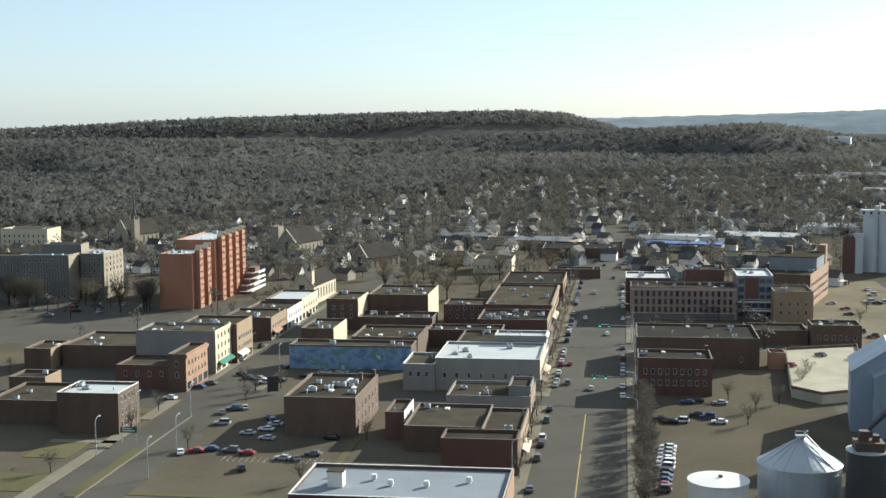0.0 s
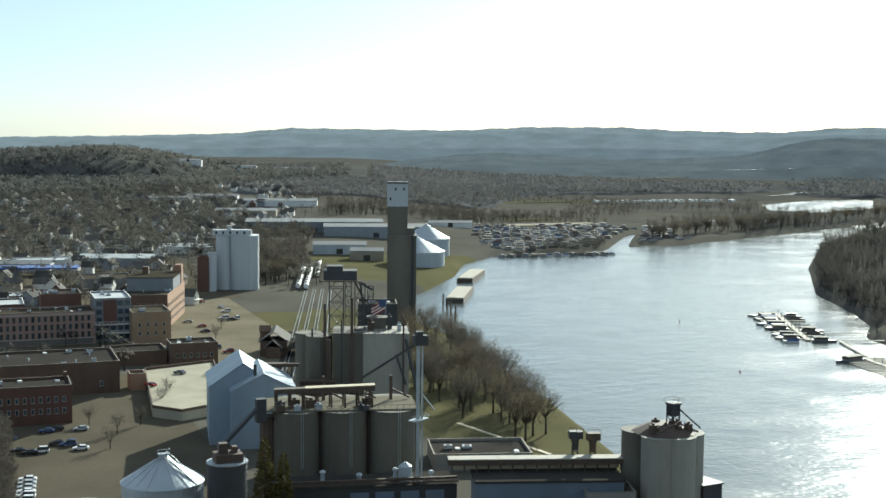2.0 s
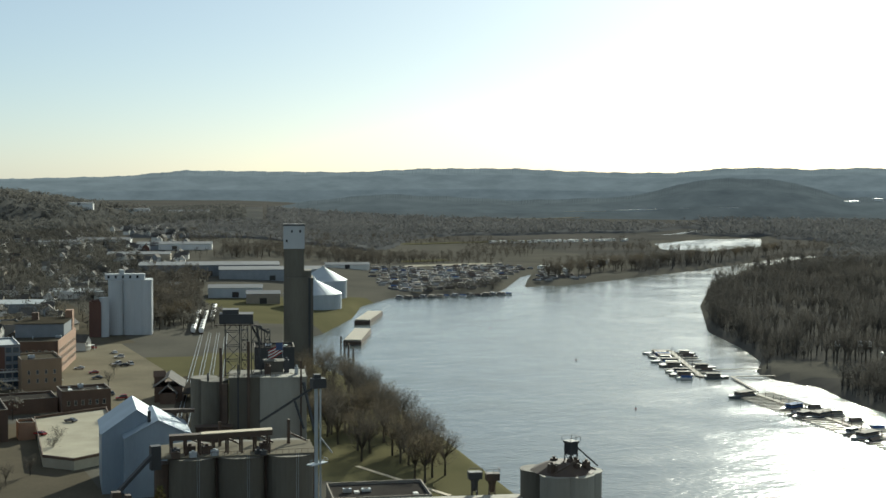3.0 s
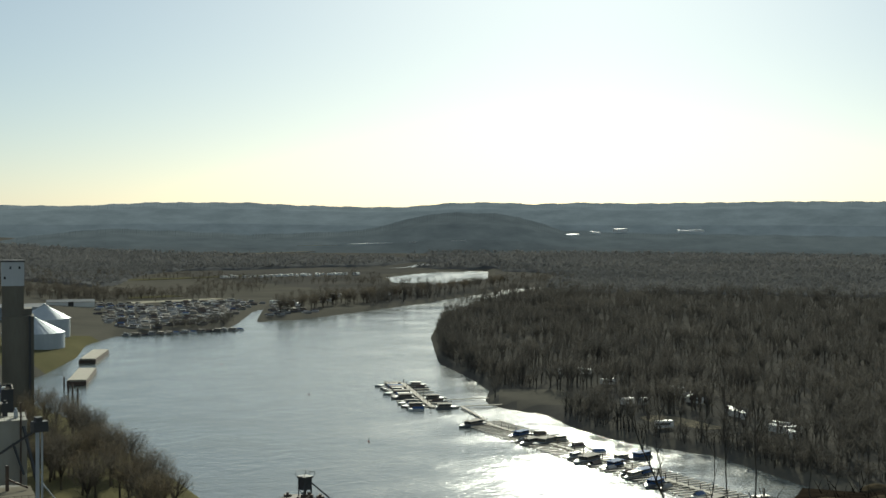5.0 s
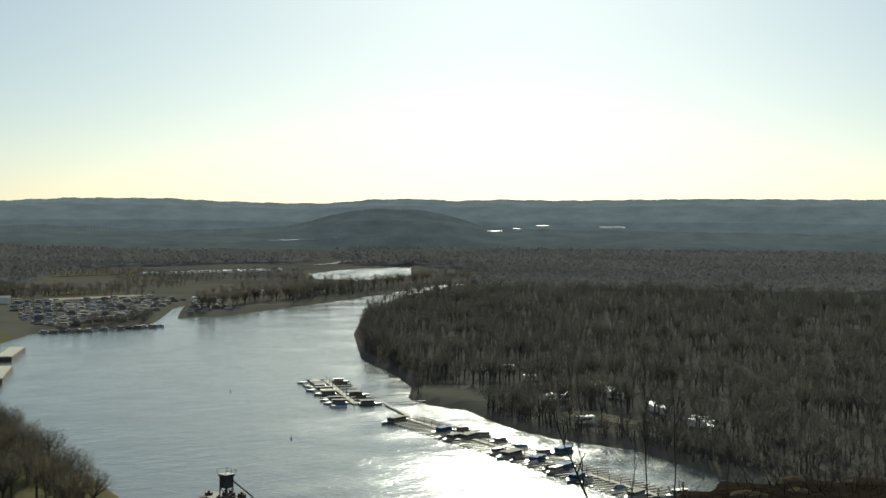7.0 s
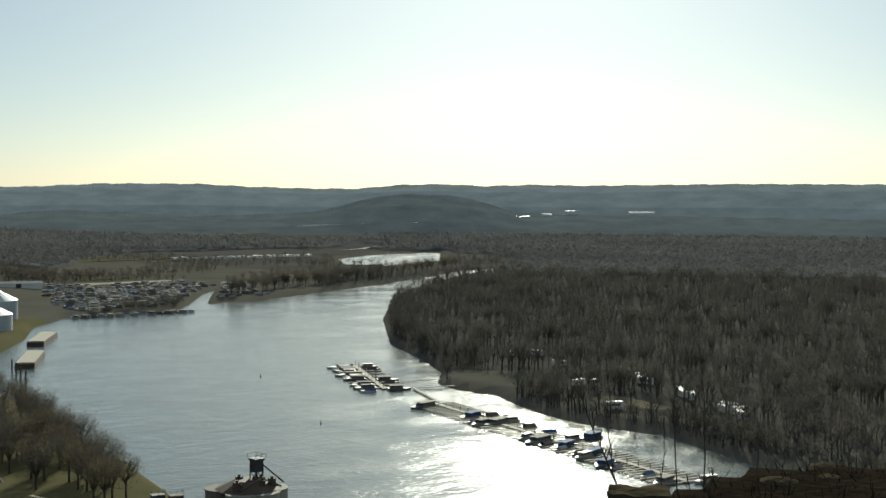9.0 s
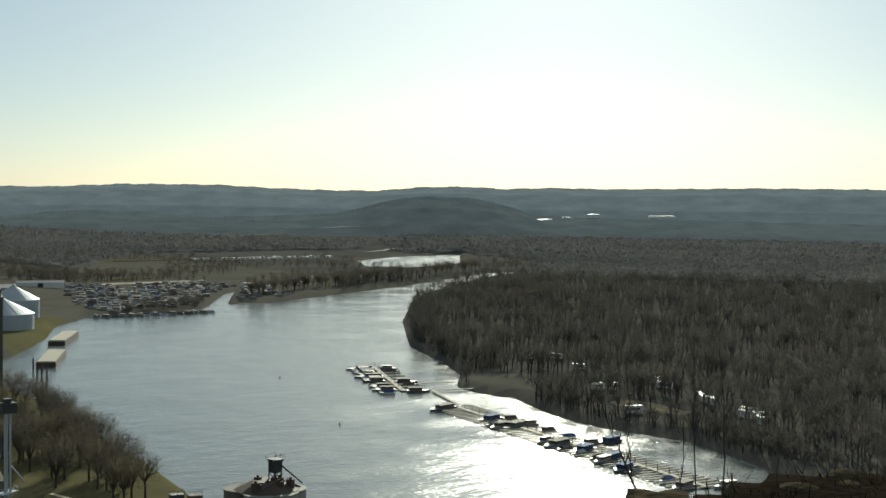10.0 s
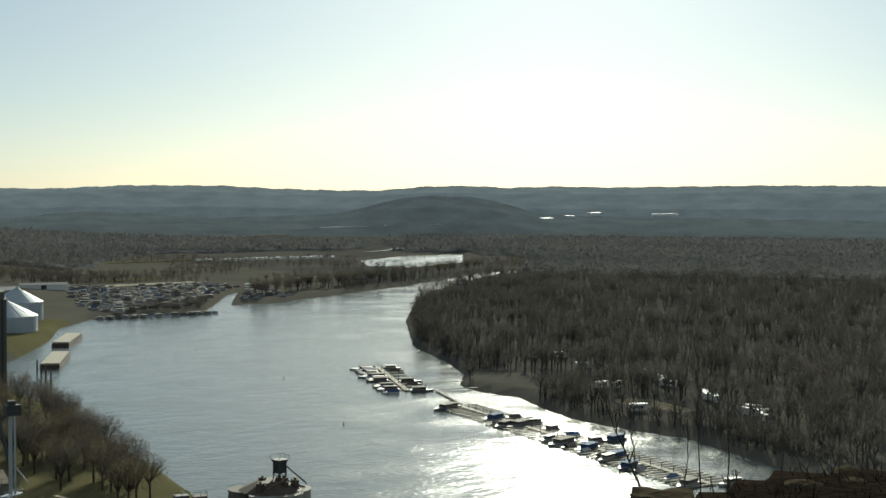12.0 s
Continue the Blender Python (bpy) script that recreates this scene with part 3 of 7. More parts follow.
def land(x, y):
    x, y = np.asarray(x, dtype=float), np.asarray(y, dtype=float)
    r, a = np.hypot(x, y), np.degrees(np.arctan2(x, y))
    west = 1 - step(15, 24, a)
    z = 3.2 + 3.8 * np.maximum(west, 1 - step(0, 260, x - 60 + 0 * y)) * (1 - step(850, 1300, r) * (1 - west)) + 0.025 * np.clip(r - 960, 0, 720) * west
    flat = z
    tree = 12.0
    mid = 97 + np.interp(a, *CREST) * np.tan(np.radians(np.interp(a, *MID))) - tree
    k = step(np.interp(a, *FOOT), np.interp(a, *CREST), r) * (1 - step(11.5, 16.5, a)) * (1 - step(np.interp(a, *CREST) + 150, np.interp(a, *CREST) + 900, r))
    z = np.maximum(z, flat + (mid - flat) * k + (58 * (wobble(x, y, 620) - 0.6) + 42 * (wobble(y, x, 250) - 0.7)) * k * (1 - k) * 4)
    back = 97 + 2900 * np.tan(np.radians(np.interp(a, *BACK))) - tree
    k = step(2150, 2900, r) * (1 - step(3050, 3800, r))
    z = np.maximum(z, flat + (back - flat) * k + (40 * (wobble(x, y, 700) - 0.5) + 26 * (wobble(y, x, 280) - 0.6)) * k * (1 - k) * 4)
    shore = np.minimum(np.minimum(inside(RIVER, x, y), inside(POND, x, y)), np.minimum(inside(SLOUGH, x, y), inside(CREEK, x, y)))
    z = -1.6 + (z + 1.6) * step(-6, 5, shore)
    ledge = np.interp(a, *LEDGE)
    bluff = 95.3 - np.maximum(0, r - ledge) * 2.0 + 0.1 * wobble(x, y, 3)
    return np.maximum(z, bluff)


def height(x, y):
    return float(land(x, y))


def on_island(x, y):
    d = inside(RIVER, x, y)
    glade = (np.hypot((x - 436) / 22, (y - 499) / 30) < 1) | (np.hypot((x - 432) / 15, (y - 400) / 30) < 1) | ((d < 22) & (wobble(x, y, 34) > 0.3) & (y < 620))
    return (x > 390 + 0.62 * np.clip(y - 560, 0, 700)) & (d > 4) & (inside(POND, x, y) > 10) & ~glade


def on_hill(x, y, r, a):
    return (r > np.interp(a, *FOOT) + 25 * wobble(x, y, 120)) & (a < 17)


def on_flats(x, y, r, a):
    return (a > 11) & (r > 1640 + 320 * step(21, 27, a) * (1 - step(40, 43, a)) + 220 * wobble(x, y, 420)) & (inside(POND, x, y) > 18) & (inside(SLOUGH, x, y) > 18) & (inside(CREEK, x, y) > 30) & (wobble(x, y, 520) > 0.12 - 0.9 * (a > 36) - 0.65 * (a < 24) - 0.4 * (r > 1900))


def wooded(x, y, r, a):
    return (on_island(x, y) & (a > 18)) | on_hill(x, y, r, a) | on_flats(x, y, r, a)


def ground_sheet():
    angles = np.concatenate([np.arange(-180, -34, 6.0), np.arange(-34, 62, 0.2), np.arange(62, 180, 6.0)])
    rings = np.concatenate([[0.6, 2.0, 3.0], np.arange(3.6, 9.2, 0.35), np.geomspace(9.6, 60, 22), np.geomspace(62, 4850, 260)])
    a, r = np.meshgrid(np.radians(angles), rings)
    x, y = r * np.sin(a), r * np.cos(a)
    v = np.stack([x, y, land(x, y)], -1).reshape(-1, 3)
    n, m = len(angles), len(rings)
    i, j = np.meshgrid(np.arange(m - 1), np.arange(n), indexing="ij")
    j2 = (j + 1) % n
    quads = np.stack([i * n + j, (i + 1) * n + j, (i + 1) * n + j2, i * n + j2], -1).reshape(-1, 4)
    me = bpy.data.meshes.new("ground")
    me.from_pydata(v.tolist(), [], [list(range(n - 1, -1, -1))] + quads.tolist())
    me.materials.append(GROUND)
    me.materials.append(WOOD_FLOOR)
    me.materials.append(GRASS)
    me.materials.append(BLUFF_SOIL)
    # woodland floor under the trees
    c = v[quads].mean(1)
    cr, ca_ = np.hypot(c[:, 0], c[:, 1]), np.degrees(np.arctan2(c[:, 0], c[:, 1]))
    wood = wooded(c[:, 0], c[:, 1], cr, ca_)
    lawn = (c[:, 0] > 128) & (c[:, 0] < 225) & (c[:, 1] > 285) & (c[:, 1] < 640) | (c[:, 0] > 230) & (c[:, 0] < 380) & (c[:, 1] > 760) & (c[:, 1] < 930)
    glade = np.hypot((c[:, 0] - 434) / 25, (c[:, 1] - 497) / 32) < 1
    island = (c[:, 0] > 395) & (ca_ > 35) & (c[:, 1] < 720) & ~glade
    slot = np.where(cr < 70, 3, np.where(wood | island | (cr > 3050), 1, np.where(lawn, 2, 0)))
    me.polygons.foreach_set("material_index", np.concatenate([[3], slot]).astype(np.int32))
    me.polygons.foreach_set("use_smooth", [True] * (len(quads) + 1))
    return tagged(new("ground", me), "brown winter ground of dry grass and leaf litter", "ground", kind="structure")


def far_ridge():
    """The farthest bluffs: a ridge along the horizon."""
    angles = np.arange(-40, 66, 0.05)
    crest = np.interp(angles, *FAR) + 0.014 * np.sin(angles * 4.3) + 0.006 * np.sin(angles * 13 + 2) + np.random.default_rng(3).normal(0, 0.005, len(angles))
    base = np.interp(angles, *FAR)
    v, f = [], []
    levels = ((3900, -1.9, 0.0), (4150, -1.0, 0.35), (4350, -0.5, 0.7), (4550, 0.0, 1.0))
    for k, (r, low, t) in enumerate(levels):
        for i, (a, c) in enumerate(zip(angles, crest)):
            e = c if t == 1.0 else low * (1 - t) + base[i] * t
            v.append((r * math.sin(radians(a)), r * math.cos(radians(a)), 97 + r * math.tan(radians(e))))
    n = len(angles)
    for k in range(len(levels) - 1):
        for i in range(n - 1):
            f.append((k * n + i, k * n + i + 1, (k + 1) * n + i + 1, (k + 1) * n + i))
    me = bpy.data.meshes.new("backdrop")
    me.from_pydata(v, [], f)
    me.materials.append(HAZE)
    tagged(new("backdrop", me), "hazy blue wooded bluffs along the horizon", "hills", kind="structure")
    # the nearer ridge across the valley, in front of it
    angles = np.arange(10, 64, 0.05)
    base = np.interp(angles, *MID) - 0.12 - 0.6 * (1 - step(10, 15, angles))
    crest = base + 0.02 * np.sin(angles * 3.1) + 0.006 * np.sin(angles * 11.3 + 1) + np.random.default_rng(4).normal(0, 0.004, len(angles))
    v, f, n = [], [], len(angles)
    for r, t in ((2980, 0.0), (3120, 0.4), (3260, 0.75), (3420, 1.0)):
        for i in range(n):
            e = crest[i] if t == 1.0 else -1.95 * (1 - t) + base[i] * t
            v.append((r * math.sin(radians(angles[i])), r * math.cos(radians(angles[i])), 97 + r * math.tan(radians(e))))
    f = [(k * n + i, k * n + i + 1, (k + 1) * n + i + 1, (k + 1) * n + i) for k in range(3) for i in range(n - 1)]
    me = bpy.data.meshes.new("backdrop_ridge")
    me.from_pydata(v, [], f)
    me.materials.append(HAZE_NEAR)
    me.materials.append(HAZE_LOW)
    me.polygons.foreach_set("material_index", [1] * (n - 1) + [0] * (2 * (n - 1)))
    return tagged(new("backdrop_ridge", me), "hazy wooded ridge across the valley", "hills", kind="structure")


ground_sheet()
far_ridge()
tagged(new("water", Shape().face([(120, -700, 0), (2600, -700, 0), (2600, 2500, 0), (120, 2500, 0)]).mesh("water", WATER)),
       "pale rippled river water glittering in the sun", "river", kind="structure")


def slab(name, x0, y0, x1, y1, top, material, label, thick=0.4):
    return tagged(new(name, Shape().box(x0, y0, top - thick, x1, y1, top).mesh(name, material)), label, name.split("_")[0], kind="structure")


# town pavement: lots, streets, sidewalks with kerbs
slab("pavement_lots", -300, 200, 64, 700, 7.02, ASPHALT_LOT, "sun-bleached tan parking lots and yards between the blocks")
slab("pavement_yard", 64, 488, 132, 699.9, 7.03, DUSTY, "dusty tan yard beside the railway")
slab("road_main", -23, 90, 1.5, 1050, 7.05, ASPHALT, "wide grey asphalt main street with a yellow centre line")
slab("road_third", -138, 345, -120, 720, 7.05, ASPHALT, "grey asphalt side street between brick shops")
slab("road_cross", -230, 390, -23, 403, 7.04, ASPHALT, "grey asphalt cross street between the blocks")
slab("road_cross", -230, 488, -23, 500, 7.04, ASPHALT, "grey asphalt cross street between the blocks")
slab("pavement_north", -120, 700, 140, 945, 7.03, ASPHALT_LOT, "pale asphalt lots of the shopping strip")
# dark asphalt here partly stands in for shade between the buildings
slab("pavement_west", -345, 480, -206, 590, 7.03, ASPHALT, "dark asphalt car park below the apartments")
slab("pavement_court", -206, 376, -141.2, 600, 7.035, ASPHALT, "dark asphalt yards between the brick buildings")
slab("road_cross", 1.5, 487, 64, 502, 7.04, ASPHALT, "grey asphalt cross street by the hotel")
for y0, y1 in ((180, 390), (403, 487), (501, 600), (614, 700)):
    slab("sidewalk", -27.5, y0, -23, y1, 7.2, CONCRETE, "pale concrete sidewalk along the main street")
    slab("sidewalk", 1.5, y0, 5.0, y1, 7.2, CONCRETE, "pale concrete sidewalk along the main street")
for y0, y1 in ((404, 487), (501, 640)):
    slab("sidewalk", -141, y0, -138, y1, 7.2, CONCRETE, "pale concrete sidewalk along the shops")
    slab("sidewalk", -120, y0, -117.5, y1, 7.2, CONCRETE, "pale concrete sidewalk along the side street")
# divided street coming in from the near side, with a grass median
slab("road_third_near", -139, 230, -117, 345, 7.05, ASPHALT, "grey asphalt divided street")
slab("median", -131.5, 283, -128.5, 327, 7.2, GRASS, "narrow grass median with a pale kerb")
slab("median_kerb", -128.5, 280, -128.1, 366, 7.24, CONCRETE, "pale concrete kerb of the median")
slab("lawn", -176, 286, -143, 301, 7.14, GRASS, "dry winter lawn patch")
slab("lawn", -158, 316, -146, 332, 7.14, GRASS, "dry winter lawn beside the street")
slab("lawn", -150, 366, -143, 374, 7.14, GRASS, "small dry lawn at the corner")
slab("sidewalk", -143, 280, -139.2, 345, 7.2, CONCRETE, "pale concrete sidewalk along the street")
slab("sidewalk", -158, 332, -139.2, 335, 7.2, CONCRETE, "pale concrete path")
slab("sidewalk", -143, 360, -139.2, 386, 7.2, CONCRETE, "pale concrete sidewalk along the street")
slab("planting_strip", -117, 286, -74, 288, 7.15, GRASS, "brown planting strip at the car park edge")
slab("planting_strip", -74, 295, -72, 345, 7.15, GRASS, "brown planting strip at the car park edge")
# painted lines
for i in range(4):
    slab("line_yellow", -10.9, 200 + 46 * i, -10.6, 243 + 46 * i, 7.062, LINE_YELLOW, "worn yellow centre line", 0.01)
for k in range(18):
    slab("line_white", -104.2 + 2.75 * k * 0.6, 318, -104.1 + 2.75 * k * 0.6, 323, 7.032, LINE_WHITE, "worn white parking line", 0.01)


# ---- downtown ----
def town():
    g = "downtown blocks"
    B = lambda *a, **k: building(*a, group=g, **k)
    B(-159.8, -141.5, 342, 358, 11.9, BRICK_BROWN, ROOF_WHITE, "three-storey brown brick building with a white membrane roof", right=(5, 3, 1.6), units=3, seed=3, white_coping=True)
    B(-186, -161, 352, 377, 7, BRICK_BROWN, ROOF_GRAVEL, "low brown brick building with a gravel roof", units=3, seed=4)
    B(-212.6, -202.6, 430, 447, 7.6, BRICK_BROWN, ROOF_GRAVEL, "small brown brick building with a tan side wall", side_wall=BRICK_TAN, units=2, seed=5)
    B(-198, -185.6, 389, 401, 6, BRICK_BROWN, ROOF_DARK, "low dark brick shed building with a tar roof", side_wall=BRICK_TAN, units=1, seed=6)
    B(-200.8, -173, 436, 466, 8, BRICK_BROWN, ROOF_GRAVEL, "dark brick garage building with a gravel roof", units=4, seed=7)
    B(-166.6, -147.7, 402, 420, 8, BRICK_RED, ROOF_GRAVEL, "low red brick wing with white-trimmed windows", front=(4, 1, 4.2), chimney=1)
    B(-147.6, -141.5, 399, 421, 12.4, BRICK_BROWN, ROOF_GRAVEL, "narrow three-storey corner building of orange brick", side_wall=BRICK_ORANGE, right=(6, 2), front=(1, 2), store="right", cornice=BRICK_ORANGE)
    B(-170, -141.1, 428.7, 447, 15, STUCCO, ROOF_GRAVEL, "tall block with a blank grey side wall and gravel roof", side_wall=CREAM, right=(4, 3), units=5, seed=8, store="right")
    B(-160, -139, 447.4, 467, 14.5, BRICK_BROWN, ROOF_GRAVEL, "three-storey tan brick shop building with green awnings", side_wall=BRICK_TAN, right=(6, 2), store="right", units=4, seed=9)
    B(-160, -139.7, 495.7, 520, 9.2, BRICK_BROWN, ROOF_GRAVEL, "two-storey brick shop with a tan front", side_wall=BRICK_TAN, right=(6, 1), store="right", units=7, seed=10)
    B(-158, -139.5, 520.4, 545, 8.6, BRICK_BROWN, ROOF_GRAVEL, "two-storey shop with a white painted front", side_wall=WHITE, right=(6, 1), store="right", units=3, seed=11)
    B(-156, -139.5, 545.4, 575, 9.5, BRICK_BROWN, ROOF_WHITE, "two-storey shop row with a pale front", side_wall=CREAM, right=(6, 1), store="right", seed=12)
    B(-123, -110.3, 479, 503, 8, BRICK_BROWN, ROOF_GRAVEL, "small brown brick building with a cream side wall", side_wall=CREAM, units=4, seed=13)
    B(-98.4, -74, 456.6, 483, 9, BRICK_BROWN, ROOF_GRAVEL, "brown brick building with a wide gravel roof", side_wall=BRICK_BROWN, units=5, seed=14)
    B(-123.3, -109.9, 523.8, 546, 13, BRICK_BROWN, ROOF_GRAVEL, "tall narrow brown brick building with a white side wall", side_wall=CREAM, front=(3, 2, 5), units=2, seed=15)
    B(-109.2, -83.1, 543, 574, 12.4, BRICK_BROWN, ROOF_GRAVEL, "brick block with stepped cream party walls", side_wall=CREAM, units=7, seed=16)
    B(-109.4, -78, 521, 537, 6, BRICK_BROWN, ROOF_DARK, "low dark building with cluttered roof", units=9, seed=17)
    B(-94.4, -73.8, 346.5, 380, 11.1, BRICK_BROWN, ROOF_GRAVEL, "three-storey brown brick warehouse beside a car park", right=(6, 2, 2.6), units=16, seed=18, chimney=2)
    B(-60.6, -26.4, 410.3, 440.8, 10.6, STUCCO, ROOF_WHITE, "pale grey painted block with a white roof", side_wall=CREAM, right=(7, 1), store="right", front=(8, 1, 4), units=5, seed=19, white_coping=True)
    B(-71.1, -60.7, 408.8, 429, 8.8, STUCCO, ROOF_GRAVEL, "lower pale grey rear wing", front=(3, 1, 4.5), units=1, seed=20, white_coping=True)
    B(-44, -26.2, 441.2, 452, 13.0, STUCCO, ROOF_WHITE, "bright white painted shop building", side_wall=WHITE, right=(4, 2), store="right", cornice=WHITE, units=2, seed=21, white_coping=True)
    B(-60, -26.4, 452.4, 487, 7.0, BRICK_BROWN, ROOF_GRAVEL, "low dark brick shops with gravel roof", store="right", units=6, seed=22)
    B(-51, -26.4, 366.8, 388, 8, STUCCO, ROOF_GRAVEL, "grey rear wall of a flat-roofed shop", side_wall=BRICK_TAN, front=(2, 1, 3), store="right", units=5, seed=23)
    B(-33, -26.5, 370, 384, 10.4, STUCCO, ROOF_GRAVEL, "raised roof block on a shop", seed=24)
    B(-57.8, -36.5, 333, 360, 7, BRICK_BROWN, ROOF_GRAVEL, "flat-roofed brown building with tan gravel roof", units=3, seed=25)
    B(-36.2, -25.8, 322, 352, 8, BRICK_BROWN, ROOF_GRAVEL, "flat-roofed shop with a tan street front", side_wall=BRICK_TAN, right=(5, 1), store="right", units=1, seed=26)
    B(-44.8, -25.7, 311.5, 321.6, 9.4, BRICK_RED, ROOF_GRAVEL, "red-brown brick shop with a blank side wall", side_wall=BRICK_BROWN, store="right", units=0, seed=27)
    B(-65, -59.7, 344, 360, 8, BRICK_RED, ROOF_GRAVEL, "narrow brick shop with a white side wall", side_wall=WHITE, units=1, seed=28)
    B(-75.7, -57.5, 538.8, 557, 9, BRICK_RED, ROOF_GRAVEL, "dark red brick rear block", front=(5, 2, 3), units=2, seed=29)
    B(-57.2, -29.5, 503.3, 530, 8.6, BRICK_RED, ROOF_DARK, "dark red brick block with crowded roof equipment", side_wall=BRICK_TAN, right=(6, 1), store="right", units=14, seed=30)
    B(-57.2, -29.6, 534.3, 598, 10, BRICK_RED, ROOF_GRAVEL, "long brick shop row with a tan street front", side_wall=BRICK_TAN, right=(14, 1), store="right", cornice=BRICK_TAN, units=6, seed=31)
    B(-75, -46, 486.5, 500, 7, BRICK_BROWN, ROOF_DARK, "dark low rear building", units=6, seed=32)
    B(-58, -28.5, 616, 660, 8.5, BRICK_RED, ROOF_DARK, "brick shop row with an orange front", side_wall=BRICK_ORANGE, right=(9, 1), store="right", units=6, seed=33)
    B(-84, -62.1, 720, 745, 8, CREAM, ROOF_GRAVEL, "cream stone civic building with tall windows", right=(5, 1, 2.5), front=(6, 1, 2.5), units=2, seed=34)
    B(-50, 0, 800, 840, 6, BRICK_BROWN, ROOF_DARK, "long low dark store building", units=8, seed=35)
    B(-108, -84, 760, 785, 5.5, BRICK_TAN, ROOF_GRAVEL, "low tan store with gravel roof", units=3, seed=90)
    B(14, 44, 700, 716, 5, BRICK_BROWN, ROOF_WHITE, "low store with a white roof", units=4, seed=91, white_coping=True)
    B(60, 88, 760, 790, 6, STUCCO, ROOF_GRAVEL, "plain grey store with flat roof", units=4, seed=92)
    B(-40, -12, 700, 712, 5, BRICK_BROWN, ROOF_GRAVEL, "low brick store by the crossing", units=3, seed=93, right=(4, 1, 1.2))
    B(20, 62, 880, 905, 6, SIDING, ROOF_WHITE, "long pale store with a white roof", units=5, seed=94)
    B(-100, -66, 850, 872, 6, SIDING_TAN, ROOF_GRAVEL, "tan shopping strip with flat roof", units=4, seed=95)
    # across the main street
    B(5.0, 28.3, 409.2, 425, 12, BRICK_RED, ROOF_DARK, "three-storey dark red brick building with an arcade of windows", front=(9, 2, 3.2), left=(5, 2), units=3, seed=36, cornice=None, chimney=1)
    B(5.0, 47.5, 453.8, 484, 11, BRICK_BROWN, ROOF_DARK, "dark brick commercial block with stepped parapets", front=(4, 1, 2.5), left=(8, 2), units=9, seed=37)
    B(51, 56.5, 454.6, 462, 6, BRICK_ORANGE, ROOF_DARK, "small rusty-orange brick hut", seed=38)
    B(63.5, 79.7, 553.4, 575, 14, BRICK_TAN, ROOF_GRAVEL, "plain tan brick block beside the hotel", front=(4, 2, 4), units=2, seed=39)
    B(71.7, 90, 499, 512, 8.7, BRICK_BROWN, ROOF_DARK, "dark two-storey building with roof clutter", front=(6, 1, 3), units=8, seed=40)
    B(48, 71, 505, 522, 5.5, BRICK_BROWN, ROOF_DARK, "dark low parking structure", units=0, seed=41)
    # apartments and civic buildings inland
    # grey slabs: shaded fronts darkened and sunlit ends paler, by colour
    B(-292.6, -267.3, 591, 604, 23, APT_GREY, ROOF_WHITE, "nine-storey pale apartment slab", side_wall=STONE, front=(8, 7, 2.0), units=3, seed=42, pitch=2.9)
    B(-287, -266.6, 604.4, 614, 27, APT_GREY, ROOF_WHITE, "taller lift block of the apartment slab", side_wall=STONE, seed=43)
    B(-330, -293, 596, 612, 22, APT_GREY, ROOF_GRAVEL, "pale apartment slab with balconies", front=(10, 7, 2), seed=44, pitch=2.9, side_wall=STONE)
    B(-266, -254, 602, 627, 22.6, APT_GREY, ROOF_WHITE, "apartment wing with cream balcony grid", side_wall=STONE, right=(5, 7, 1.6), front=(4, 7, 1.6), units=6, seed=45, pitch=2.9)
    B(-413, -380, 809, 830, 15, CREAM, ROOF_GRAVEL, "cream stone school with rows of tall windows", front=(9, 3, 2), z=8, seed=46, units=3)
    B(-214.8, -198.8, 573.5, 600, 26, APT_RED, ROOF_WHITE, "tall red brick apartment tower", side_wall=APT_RED, right=(5, 8, 1.5), seed=47, pitch=3.0, units=3)
    B(-216, -196.5, 600.4, 646, 30, APT_RED, ROOF_WHITE, "long red brick apartment wing", side_wall=APT_RED, right=(10, 9, 1.5), seed=48, pitch=3.05, units=3)
    B(-70.9, -24.5, 262, 287, 9, BRICK_RED, ROOF_PALE, "brick hall with a broad white roof and low parapet", side_wall=BRICK_ORANGE, front=(14, 1, 4.5), units=0, seed=49, white_coping=True, store="right")


town()


